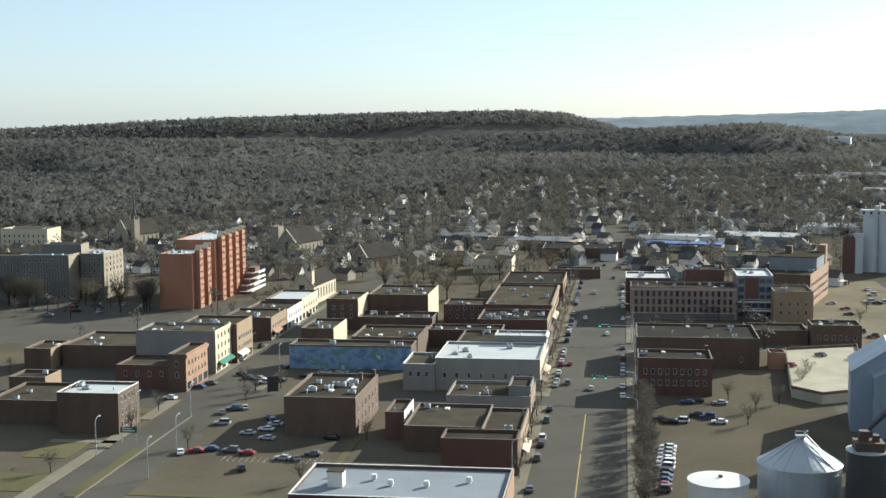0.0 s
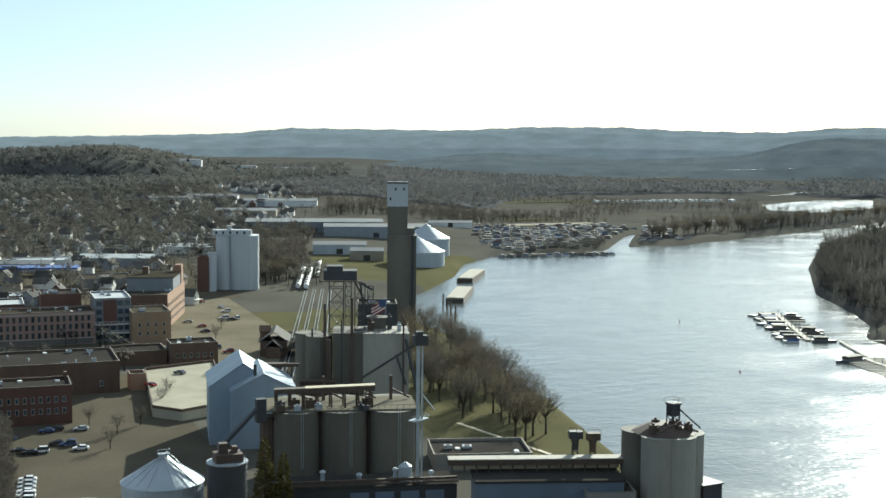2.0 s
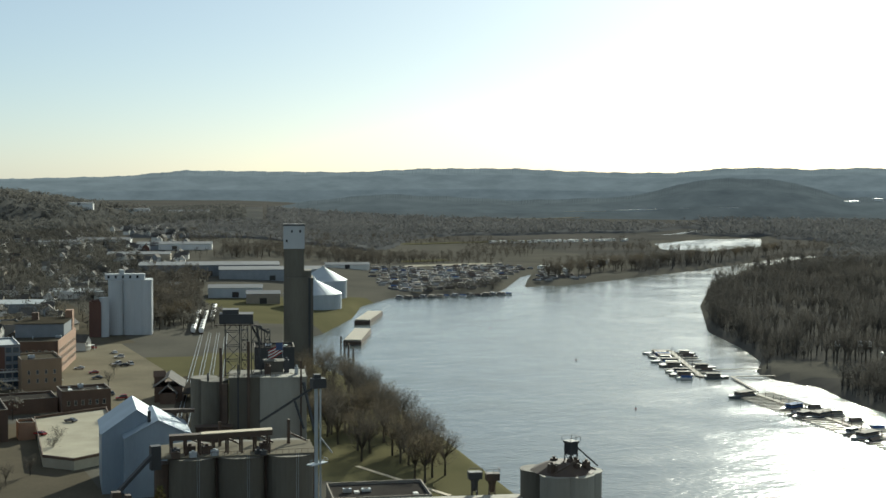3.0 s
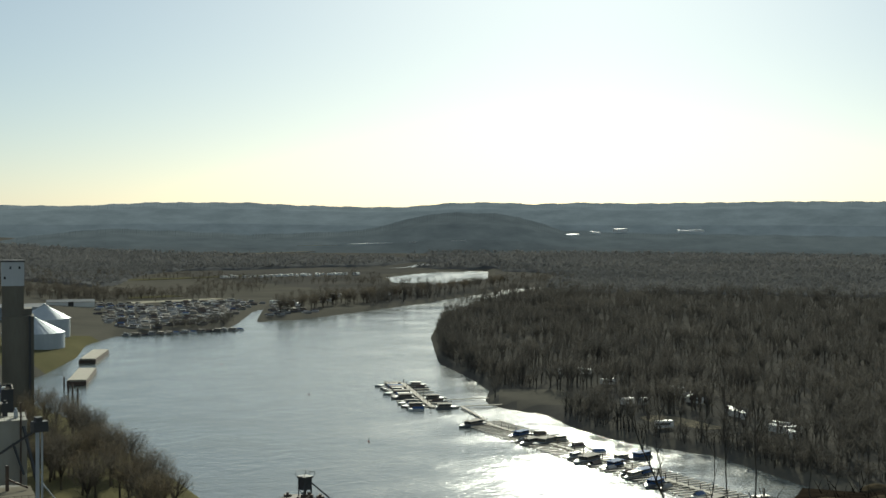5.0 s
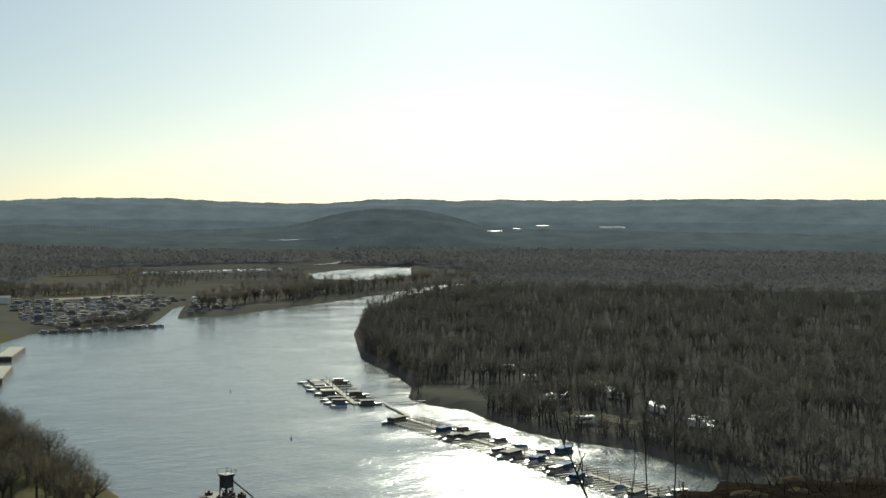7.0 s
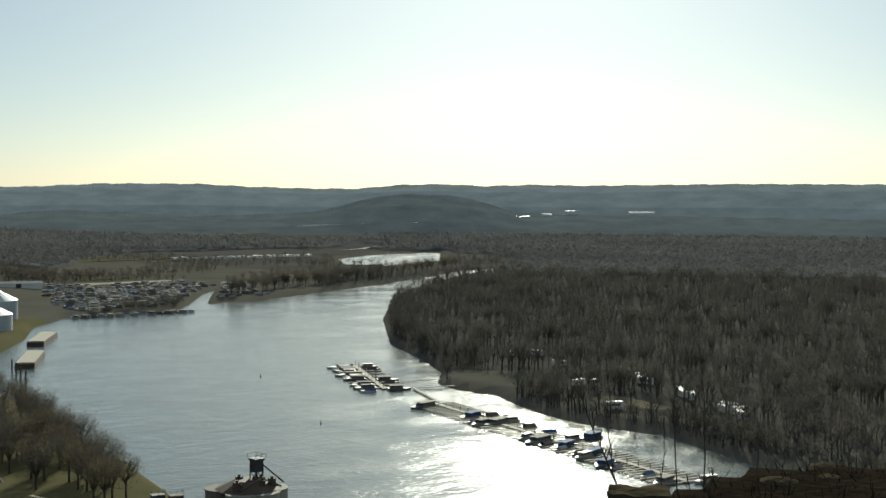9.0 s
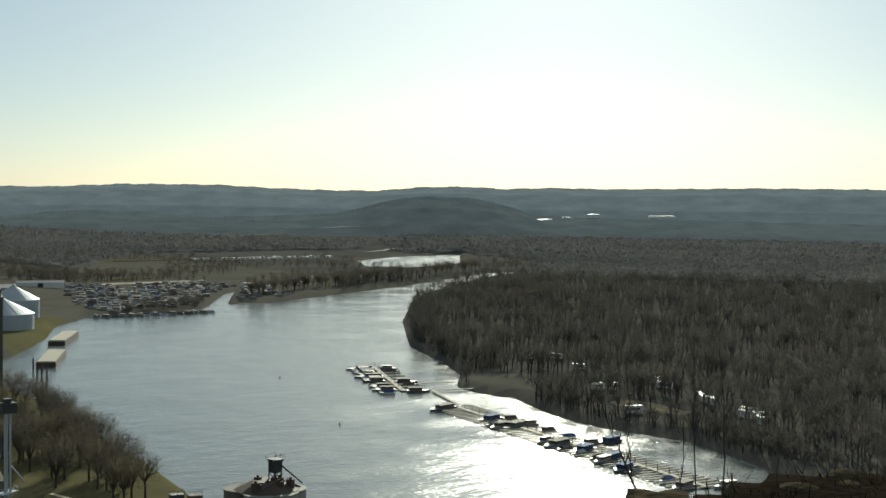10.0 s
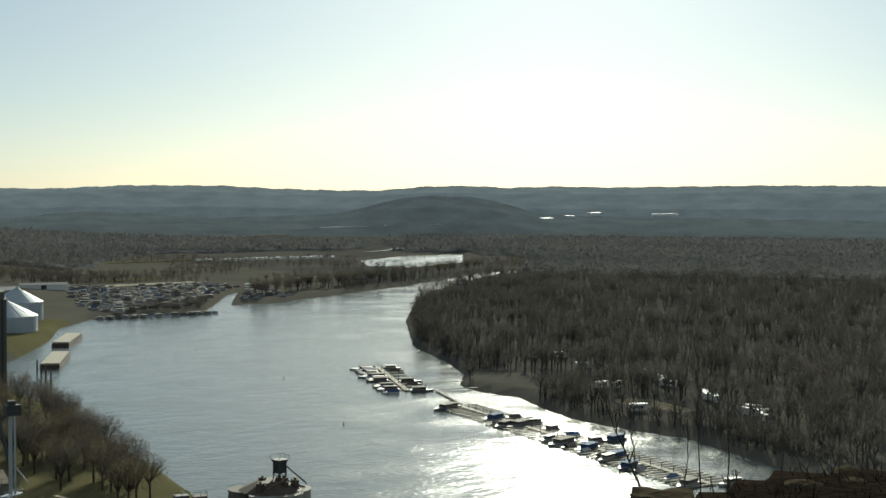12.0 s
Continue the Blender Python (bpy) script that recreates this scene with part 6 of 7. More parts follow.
# ---- houses, cars, boats ----
def house(name, w, d, h, rh, wall, along, label, group, porch=True, chimney=True):
    w, d, h, rh = w * 0.8, d * 0.8, h * 0.86, rh * 0.86
    ob = thing(name, 0, 0, -100, 0, label, "house", group)
    s = Shape().box(-w / 2, -d / 2, -1.5, w / 2, d / 2, h)
    k = len(s.v)
    if along == "y":
        s.v += [(-w / 2, -d / 2, h), (w / 2, -d / 2, h), (0, -d / 2, rh), (-w / 2, d / 2, h), (w / 2, d / 2, h), (0, d / 2, rh)]
    else:
        s.v += [(-w / 2, d / 2, h), (-w / 2, -d / 2, h), (-w / 2, 0, rh), (w / 2, d / 2, h), (w / 2, -d / 2, h), (w / 2, 0, rh)]
    s.f += [(k, k + 1, k + 2), (k + 3, k + 5, k + 4)]
    s.m += [0, 0]
    part("wall", s.mesh("wall", wall), ob)
    part("roof", Shape().gable(-w / 2, -d / 2, w / 2, d / 2, h, rh, along, 0.45, 0.22).mesh("roof", SHINGLE), ob)
    me = window_mesh(1.3, 1.7, TRIM, GLASS)
    for x in (-w / 4,):
        part("window", me, ob, pose(x, -d / 2, 2.9 if h > 4 else 1.0))
    for y in (-d / 4,):
        part("window", me, ob, pose(w / 2, y, 2.9 if h > 4 else 1.0, 0, 0, 90))
    if porch:
        part("porch", Shape().box(-w / 2, -d / 2 - 2.2, 2.5, w / 2, -d / 2 - 0.01, 2.75).box(-w / 2, -d / 2 - 2.2, 0, -w / 2 + 0.25, -d / 2 - 1.95, 2.5).box(w / 2 - 0.25, -d / 2 - 2.2, 0, w / 2, -d / 2 - 1.95, 2.5).mesh("porch", wall), ob)
    if chimney and wall is not SIDING:
        part("chimney", Shape().box(w * 0.1, 0.6, h, w * 0.1 + 0.7, 1.3, rh + 0.9).mesh("chimney", BRICK_RED), ob)
    return ob


def houses():
    kinds = [house("house", 8, 10, 5.6, 9.4, SIDING, "y", "white two-storey gabled wooden house", "houses"),
             house("house", 9, 9, 5.6, 9.0, SIDING, "x", "white wooden house with dark shingle roof", "houses"),
             house("house", 8, 11, 5.4, 9.2, SIDING_TAN, "y", "tan wooden house with steep gable", "houses"),
             house("house", 10, 8, 3.4, 6.4, SIDING, "x", "low white bungalow with shingle roof", "houses", False),
             house("house", 9, 10, 5.6, 9.3, SIDING_GREY, "y", "grey-blue wooden house with gabled roof", "houses"),
             house("house", 11, 9, 5.8, 9.6, BRICK_RED, "x", "plain red brick house with dark roof", "houses"),
             house("house", 9, 12, 5.6, 9.8, SIDING, "y", "large white gabled house with porch", "houses"),
             house("house", 14, 22, 4.2, 5.4, SIDING_TAN, "x", "long low pale workshop building", "houses", False, False)]
    rng = random.Random(21)
    used, n = set(), 0
    turn = radians(3)
    spots = []
    for i in range(-64, 64):
        for j in range(0, 74):
            u, v = i * 16.0 + rng.uniform(-3, 3), j * 24.0 + rng.uniform(-4, 4)
            if i % 6 == 0 or rng.random() < 0.2:
                continue
            x, y = u * math.cos(turn) - v * math.sin(turn), u * math.sin(turn) + v * math.cos(turn)
            r, a = math.hypot(x, y), math.degrees(math.atan2(x, y))
            if not (690 < r < np.interp(a, *FOOT) - 20) or not (-30 < a < 13.5) or (-145 < x < 8 and y < 760) or (x < -180 and y < 680):
                continue
            if x > 95 + 0.03 * y and y < 900:
                continue
            spots.append((x, y, r))
    rng.shuffle(spots)
    for x, y, r in spots[:290]:
        k = rng.choices(range(8), (5, 4, 2, 3, 2, 1, 4, 1))[0]
        rz = -22 + rng.choice((0, 90, 180, 270)) + rng.uniform(-14, 14)
        FOOTPRINTS.append((x - 3, x + 3, y - 4, y + 4))
        m = pose(x, y, height(x, y) - 0.1, 0, 0, rz)
        if k not in used:
            used.add(k)
            kinds[k].matrix_basis = m
        else:
            copy_thing(kinds[k], m)
    # the many small houses farther back, too alike to tell apart
    far = Shape()
    for x, y, r in spots[290:560]:
        w, d, h, rh = rng.uniform(5.5, 8), rng.uniform(6.5, 10), rng.uniform(3.2, 5.2), 0
        rh = h + rng.uniform(2.2, 3.4)
        one = Shape().box(-w / 2, -d / 2, -1.5, w / 2, d / 2, h, rng.choices((0, 1, 2), (6, 2, 2))[0])
        wall = one.m[0]
        one.face([(-w / 2, -d / 2, h), (w / 2, -d / 2, h), (0, -d / 2, rh)], wall).face([(w / 2, d / 2, h), (-w / 2, d / 2, h), (0, d / 2, rh)], wall)
        one.gable(-w / 2, -d / 2, w / 2, d / 2, h, rh, "y", 0.4, 0.2, 3)
        m = pose(x, y, height(x, y) - 0.1, 0, 0, -22 + rng.choice((0, 90, 180, 270)) + rng.uniform(-14, 14))
        k = len(far.v)
        far.v += [tuple(m @ Vector(p)) for p in one.v]
        far.f += [tuple(k + i for i in f) for f in one.f]
        far.m += one.m
        FOOTPRINTS.append((x - 2.5, x + 2.5, y - 3, y + 3))
    tagged(new("far_houses", far.mesh("far_houses", SIDING, SIDING_TAN, SIDING_GREY, SHINGLE)), "small white and tan gabled houses among bare trees", "houses", kind="stuff")
    # a few houses in clearings on the wooded slope
    for a, r in ((-22, 1700), (-21, 1720), (-13, 1750), (-12.4, 1740), (-9, 1800), (-4, 1850), (-17, 1690), (-20.5, 1690), (0.5, 1830), (4.2, 1800)):
        x, y = r * math.sin(radians(a)), r * math.cos(radians(a))
        copy_thing(kinds[rng.choice((0, 1, 3, 6))], pose(x, y, height(x, y) + 6, 0, 0, rng.uniform(0, 360)))
    for k in range(8):
        if k not in used:
            x, y = -200 + 30 * k, 1150
            kinds[k].matrix_basis = pose(x, y, height(x, y))


houses()


def car_kind(paint, long, tall, label, box=False):
    ob = thing("car", 0, 0, -50, 0, label, "car", "parked cars")
    w = 0.9
    s = Shape()
    prof = [(-long / 2, 0.35), (long / 2, 0.35), (long / 2, 0.8), (long * 0.28, 0.95), (-long * 0.42, 1.0), (-long / 2, 0.85)]
    s.face([(-w, y, z) for y, z in reversed(prof)]).face([(w, y, z) for y, z in prof])
    for (y0, z0), (y1, z1) in zip(prof, prof[1:] + prof[:1]):
        s.face([(-w, y0, z0), (w, y0, z0), (w, y1, z1), (-w, y1, z1)])
    part("body", s.mesh("body", paint), ob)
    b, f = (-long * 0.46, long * 0.2) if box else (-long * 0.36, long * 0.22)
    c = Shape()
    k = 0.72
    lo = [(-w + 0.04, b), (w - 0.04, b), (w - 0.04, f), (-w + 0.04, f)]
    hi = [(-k, b + 0.35), (k, b + 0.35), (k, f - 0.75), (-k, f - 0.75)]
    q = [(x, y, 0.96) for x, y in lo] + [(x, y, tall - 0.06) for x, y in hi]
    for g in ((0, 1, 5, 4), (1, 2, 6, 5), (2, 3, 7, 6), (3, 0, 4, 7)):
        c.face([q[i] for i in g])
    part("cabin_glass", c.mesh("cabin_glass", GLASS), ob)
    part("roof", Shape().box(-k, b + 0.33, tall - 0.07, k, f - 0.73, tall).mesh("roof", paint), ob)
    me = Shape().cyl(0, 0, -0.11, 0.11, 0.33, n=10).mesh("wheel", TYRE)
    for x in (-0.82, 0.82):
        for y in (-long * 0.32, long * 0.32):
            part("wheel", me, ob, pose(x, y, 0.33, 0, 90, 0))
    return ob


def cars():
    names = ("white", "silver", "black", "red", "dark blue", "grey")
    kinds = [car_kind(p, 4.6, 1.45, n + " sedan parked on the asphalt") for p, n in zip(CAR_PAINTS, names)]
    kinds += [car_kind(p, 4.9, 1.85, n + " van parked on the asphalt", True) for p, n in zip(CAR_PAINTS, names)]
    rng = random.Random(33)
    first = set()

    def put(x, y, rz, z=7.03):
        k = rng.choices(range(12), (4, 5, 6, 2, 3, 5, 3, 2, 3, 1, 2, 2))[0]
        m = pose(x, y, z, 0, 0, rz + rng.uniform(-3, 3))
        if k in first:
            copy_thing(kinds[k], m)
        else:
            first.add(k)
            kinds[k].matrix_basis = m

    # main street kerbs
    for y in range(300, 690, 7):
        if rng.random() < 0.62 and not (388 < y < 406 or 486 < y < 502):
            put(-21.7, y, 0, 7.06)
        if rng.random() < 0.45 and y > 400:
            put(0.2, y, 0, 7.06)
    for x, y in ((-10, 415), (-18, 423), (-18.5, 456), (-6, 520), (-14, 640), (-16, 560), (-5, 700), (-9, 590)):
        put(x, y, 0, 7.06)
    # car park by the warehouse
    for x, y in ((-117, 324), (-113.5, 326), (-110, 328), (-104, 327), (-99, 325), (-96, 310), (-88, 321), (-84.5, 321), (-81, 326), (-105, 346), (-98, 341),
                 (-102, 361), (-100, 357), (-104, 365), (-118, 375), (-115, 377), (-120, 370), (-116, 357), (-80, 343), (-101, 351)):
        put(x, y, rng.choice((20, 80, 90)))
    for x, y in ((-103, 433), (-97, 434), (-131, 427), (-127, 421), (-123, 420), (-119, 414), (-115, 418), (-137, 411), (-139, 405), (-143, 388), (-108, 425), (-92, 432)):
        put(x, y, 70, 7.06)
    # lot across the main street
    for x, y in ((14, 372), (11, 375), (9, 391), (23, 400), (22, 381), (28, 373), (25, 379), (17, 373), (30, 398), (20, 398)):
        put(x, y, 85)
    for y in range(303, 348, 4):
        if rng.random() < 0.75:
            put(9.5 + (y - 303) * 0.07, y, 78)
    for x, y in ((70, 466), (57, 446)):
        put(x, y, 40, 10.02)
    # yard and street ends
    for i in range(17):
        put(rng.uniform(66, 126), rng.uniform(520, 700), rng.choice((10, 80, 100)), 7.06)
    for i in range(28):
        put(rng.uniform(-46, 60), rng.uniform(705, 900), rng.choice((0, 90)), 7.4)
    for i in range(16):
        put(rng.uniform(-330, -235), rng.uniform(545, 585), rng.choice((0, 90)), 7.06)
    for i in range(10):
        put(-119 - 20 * (i % 2) + rng.uniform(-0.5, 0.5), 440 + 13 * i, 0, 7.06)


cars()


def boat_kind(long, wide, paint, cover, label, cabin=True):
    ob = thing("boat", 0, 0, -50, 0, label, "boat", "moored boats")
    s = Shape()
    ring0 = [(-wide / 2 * 0.8, -long / 2), (wide / 2 * 0.8, -long / 2), (wide / 2 * 0.85, long * 0.15), (0, long / 2 * 0.92), (-wide / 2 * 0.85, long * 0.15)]
    ring1 = [(-wide / 2, -long / 2), (wide / 2, -long / 2), (wide / 2, long * 0.2), (0, long / 2), (-wide / 2, long * 0.2)]
    n = 5
    s.v += [(x, y, -0.3) for x, y in ring0] + [(x, y, 1.0) for x, y in ring1]
    s.f += [(4, 3, 2, 1, 0), (5, 6, 7, 8, 9)] + [(i, (i + 1) % n, n + (i + 1) % n, n + i) for i in range(n)]
    s.m += [0] * 7
    part("hull", s.mesh("hull", paint), ob)
    if cabin:
        c = Shape().box(-wide * 0.4, -long * 0.42, 1.0, wide * 0.4, long * 0.12, 1.6).box(-wide * 0.38, -long * 0.4, 1.6, wide * 0.38, long * 0.1, 2.25, 1).box(-wide * 0.43, -long * 0.46, 2.25, wide * 0.43, long * 0.16, 2.45)
        c.bar((0, long * 0.12, 1.0), (0, long * 0.12, 4.2), 0.12)
        part("cabin", c.mesh("cabin", cover, GLASS), ob)
    else:
        part("cover", Shape().gable(-wide * 0.46, -long * 0.46, wide * 0.46, long * 0.2, 1.02, 1.9, "y", 0.05, 0.06).mesh("cover", cover), ob)
    return ob


def boats():
    canvas = mat("blue_canvas", (0.038, 0.0912, 0.228), scale=0.5)
    kinds = [boat_kind(9, 3.0, HULL, SIDING_GREY, "white cabin cruiser with glass cabin"), boat_kind(8, 2.8, WHITE, canvas, "white boat under a blue canvas cover", False),
             boat_kind(12, 4.2, HULL, COPING, "large grey houseboat at the dock"), boat_kind(7, 2.5, HULL, HULL, "grey boat under white winter wrap", False),
             boat_kind(10, 3.4, HULL, SIDING_TAN, "white cruiser with a tan top"), boat_kind(8, 2.8, CAR_PAINTS[5], RUST, "dark boat under a brown cover", False)]
    rng = random.Random(44)
    first = set()

    def put(x, y, rz, z=0.0, pick=(4, 4, 2, 5, 3, 3)):
        k = rng.choices(range(6), pick)[0]
        m = pose(x, y, z, 0, 0, rz)
        if k in first:
            copy_thing(kinds[k], m)
        else:
            first.add(k)
            kinds[k].matrix_basis = m

    # winter storage and harbour basin upstream: slanted rows
    for i in range(26):
        for j in range(22):
            x, y = 380 + 11.0 * j + 4.5 * i + rng.uniform(-1.5, 1.5), 962 + 11.0 * i + 2.0 * j + rng.uniform(-1.5, 1.5)
            if inside(RIVER, np.array(x), np.array(y)) < 7 or y > 1235 or rng.random() < 0.2 or x > 640 or x < 398 + 0.28 * (y - 962):
                continue
            put(x, y, rng.choice((50, 60, 70)), max(height(x, y), 0) + 0.3, (6, 1, 3, 7, 5, 8))
    for i in range(15):
        put(400 + 7.0 * i, 952 - 1.2 * (i % 3), 20 + rng.uniform(-8, 8), 0.0, (4, 3, 2, 2, 3, 2))
    big = boat_kind(16, 5.4, SIDING_GREY, COPING, "long houseboat with a flat tan roof")
    dark = boat_kind(13, 4.6, CAR_PAINTS[5], canvas, "dark cruiser with a blue canvas top")
    # floating pier out in the stream
    d = Vector((-0.43, -0.903, 0))
    n = Vector((0.903, -0.43, 0))
    o = Vector((417, 598, 0))
    pier = thing("floating_dock", o.x, o.y, 0, 0, "weathered plank floating dock with boats tied up", "dock", "floating docks")
    part("walkway", Shape().bar((0, 0, 0.45), d * 92 + Vector((0, 0, 0.45)), 2.6, 0.5).mesh("walkway", DOCK), pier)
    for k in range(9):
        q = d * (4 + 10.5 * k) + Vector((0, 0, 0.42))
        part("finger", Shape().bar(q - n * 14, q + n * 11, 1.2, 0.4).mesh("finger", DOCK), pier)
        part("pile", Shape().cyl(q.x, q.y, -2, 3.6 if k != 6 else 7.5, 0.18, n=6).mesh("pile", RUST), pier)
        for side in (-1, 1):
            if (side, k) in ((1, 2), (1, 3), (1, 4), (-1, 5), (1, 7)):
                continue
            c = o + d * (9.2 + 10.5 * k) + n * side * (9.5 if side < 0 else 7.5)
            if k in (0, 1, 3) and side < 0:
                copy_thing(dark if k == 1 else big, pose(c.x, c.y, 0, 0, 0, 64))
            else:
                put(c.x, c.y, 64 if side < 0 else -116, 0, (3, 2, 5, 1, 4, 4))
            if side < 0:        # a second berth in each bay
                c += d * 4.9
                put(c.x, c.y, 62, 0, (2, 3, 5, 1, 3, 5))
    part("gangway", Shape().bar(d * 70 + Vector((0, 0, 0.5)), d * 66 + n * 42 + Vector((0, 0, 0.9)), 1.1, 0.25).mesh("gangway", DOCK), pier)
    # long shore dock with slips
    d = Vector((-0.18, -0.9837, 0))
    n = Vector((0.9837, -0.18, 0))
    o = Vector((370, 466, 0))
    for run in range(3):
        p0 = o + d * (62 * run)
        dock = thing("floating_dock", p0.x, p0.y, 0, 0, "long plank floating dock with finger slips", "dock", "floating docks")
        part("walkway", Shape().bar((0, 0, 0.45), d * 60 + Vector((0, 0, 0.45)), 2.2, 0.45).mesh("walkway", DOCK), dock)
        for k in range(18):
            q = d * (1.5 + 3.4 * k) + Vector((0, 0, 0.42))
            part("finger", Shape().bar(q - n * 12, q + n * 10, 0.9, 0.35).mesh("finger", DOCK), dock)
            if k % 2:
                part("pile", Shape().cyl(q.x, q.y, -2, 3.0, 0.16, n=6).mesh("pile", RUST), dock)
            if k < 12 and rng.random() < 0.4 and (run, k) not in ((0, 0), (0, 1), (0, 7), (0, 8), (1, 0)):
                c = p0 + d * (4.6 + 5.2 * k) - n * rng.uniform(7, 9)
                put(c.x, c.y, 101, 0, (2, 4, 3, 3, 3, 5))
            if k < 12 and rng.random() < 0.22:
                c = p0 + d * (4.6 + 5.2 * k) + n * 6
                put(c.x, c.y, 80, 0, (2, 3, 1, 2, 3, 4))
    big.matrix_basis = pose(360, 462, 0, 0, 0, 100)
    dark.matrix_basis = pose(360, 428, 0, 0, 0, 100)
    for x, y, rz in ((358, 409, 104), (345, 369, 100)):
        copy_thing(big, pose(x, y, 0, 0, 0, rz))
    for x, y, rz in ((367, 362, 96), (344, 338, 100), (346, 355, 104), (334, 322, 108)):
        copy_thing(dark, pose(x, y, 0, 0, 0, rz))
    sea = thing("gangway", 408, 500, 0, 0, "low plank walkway from the bank to the docks", "gangway")
    part("deck", Shape().bar((-18, 8, 0.8), (22, -8, 1.2), 1.6, 0.3).bar((-18, 8, 0.8), (-34, -32, 0.6), 1.4, 0.3).mesh("deck", DOCK), sea)
    # barges
    barge = thing("barge", 277, 722, 0, -27, "flat tan covered hopper barge moored at the bank", "barge", "barges")
    part("hull", Shape().box(-5.3, -30, -0.6, 5.3, 30, 2.2).mesh("hull", RUST), barge)
    part("cover", Shape().box(-4.9, -28.5, 2.21, 4.9, 28.5, 3.1).mesh("cover", DOCK), barge)
    part("coaming", Shape().box(-5.2, -29.5, 2.2, -4.92, 29.5, 2.7).box(4.92, -29.5, 2.2, 5.2, 29.5, 2.7).mesh("coaming", RUST), barge)
    copy_thing(barge, pose(322, 818, 0, 0, 0, -30))
    pile = thing("mooring_pile", 250, 672, 0, 0, "dark timber mooring pile in the river", "mooring pile", "mooring piles")
    part("post", Shape().cyl(0, 0, -2, 6.5, 0.55, 0.45, n=8).mesh("post", RUST), pile)
    for x, y in ((246, 655), (243, 640), (254, 689)):
        copy_thing(pile, pose(x, y, 0))
    for x, y in ((376, 741), (352, 592), (300, 455)):
        b = thing("buoy", x, y, 0, 0, "small dark river buoy", "buoy", "buoys")
        part("float", Shape().cyl(0, 0, -0.3, 0.4, 0.42, 0.36, n=8).mesh("float", CAR_PAINTS[3]), b)
        part("mast", Shape().cyl(0, 0, 0.4, 1.4, 0.16, 0.08, n=6).mesh("mast", DARK_STEEL), b)


boats()


# ---- single trees ----
def tree_kind(seed, h, spread, limbs, twigs, length, width, material, label, group):
    rng = random.Random(seed)
    ob = thing("tree", 0, 0, -60, 0, label, "tree", group)
    v, f = tree_arrays(rng, h, spread, limbs, 0, length, width)
    part("trunk", tri_mesh("trunk", v, f, BARK), ob)
    rng = random.Random(seed)
    v, f = tree_arrays(rng, h, spread, limbs, twigs, length, width, trunk=False)
    part("crown", tri_mesh("crown", v, f, material), ob)
    return ob


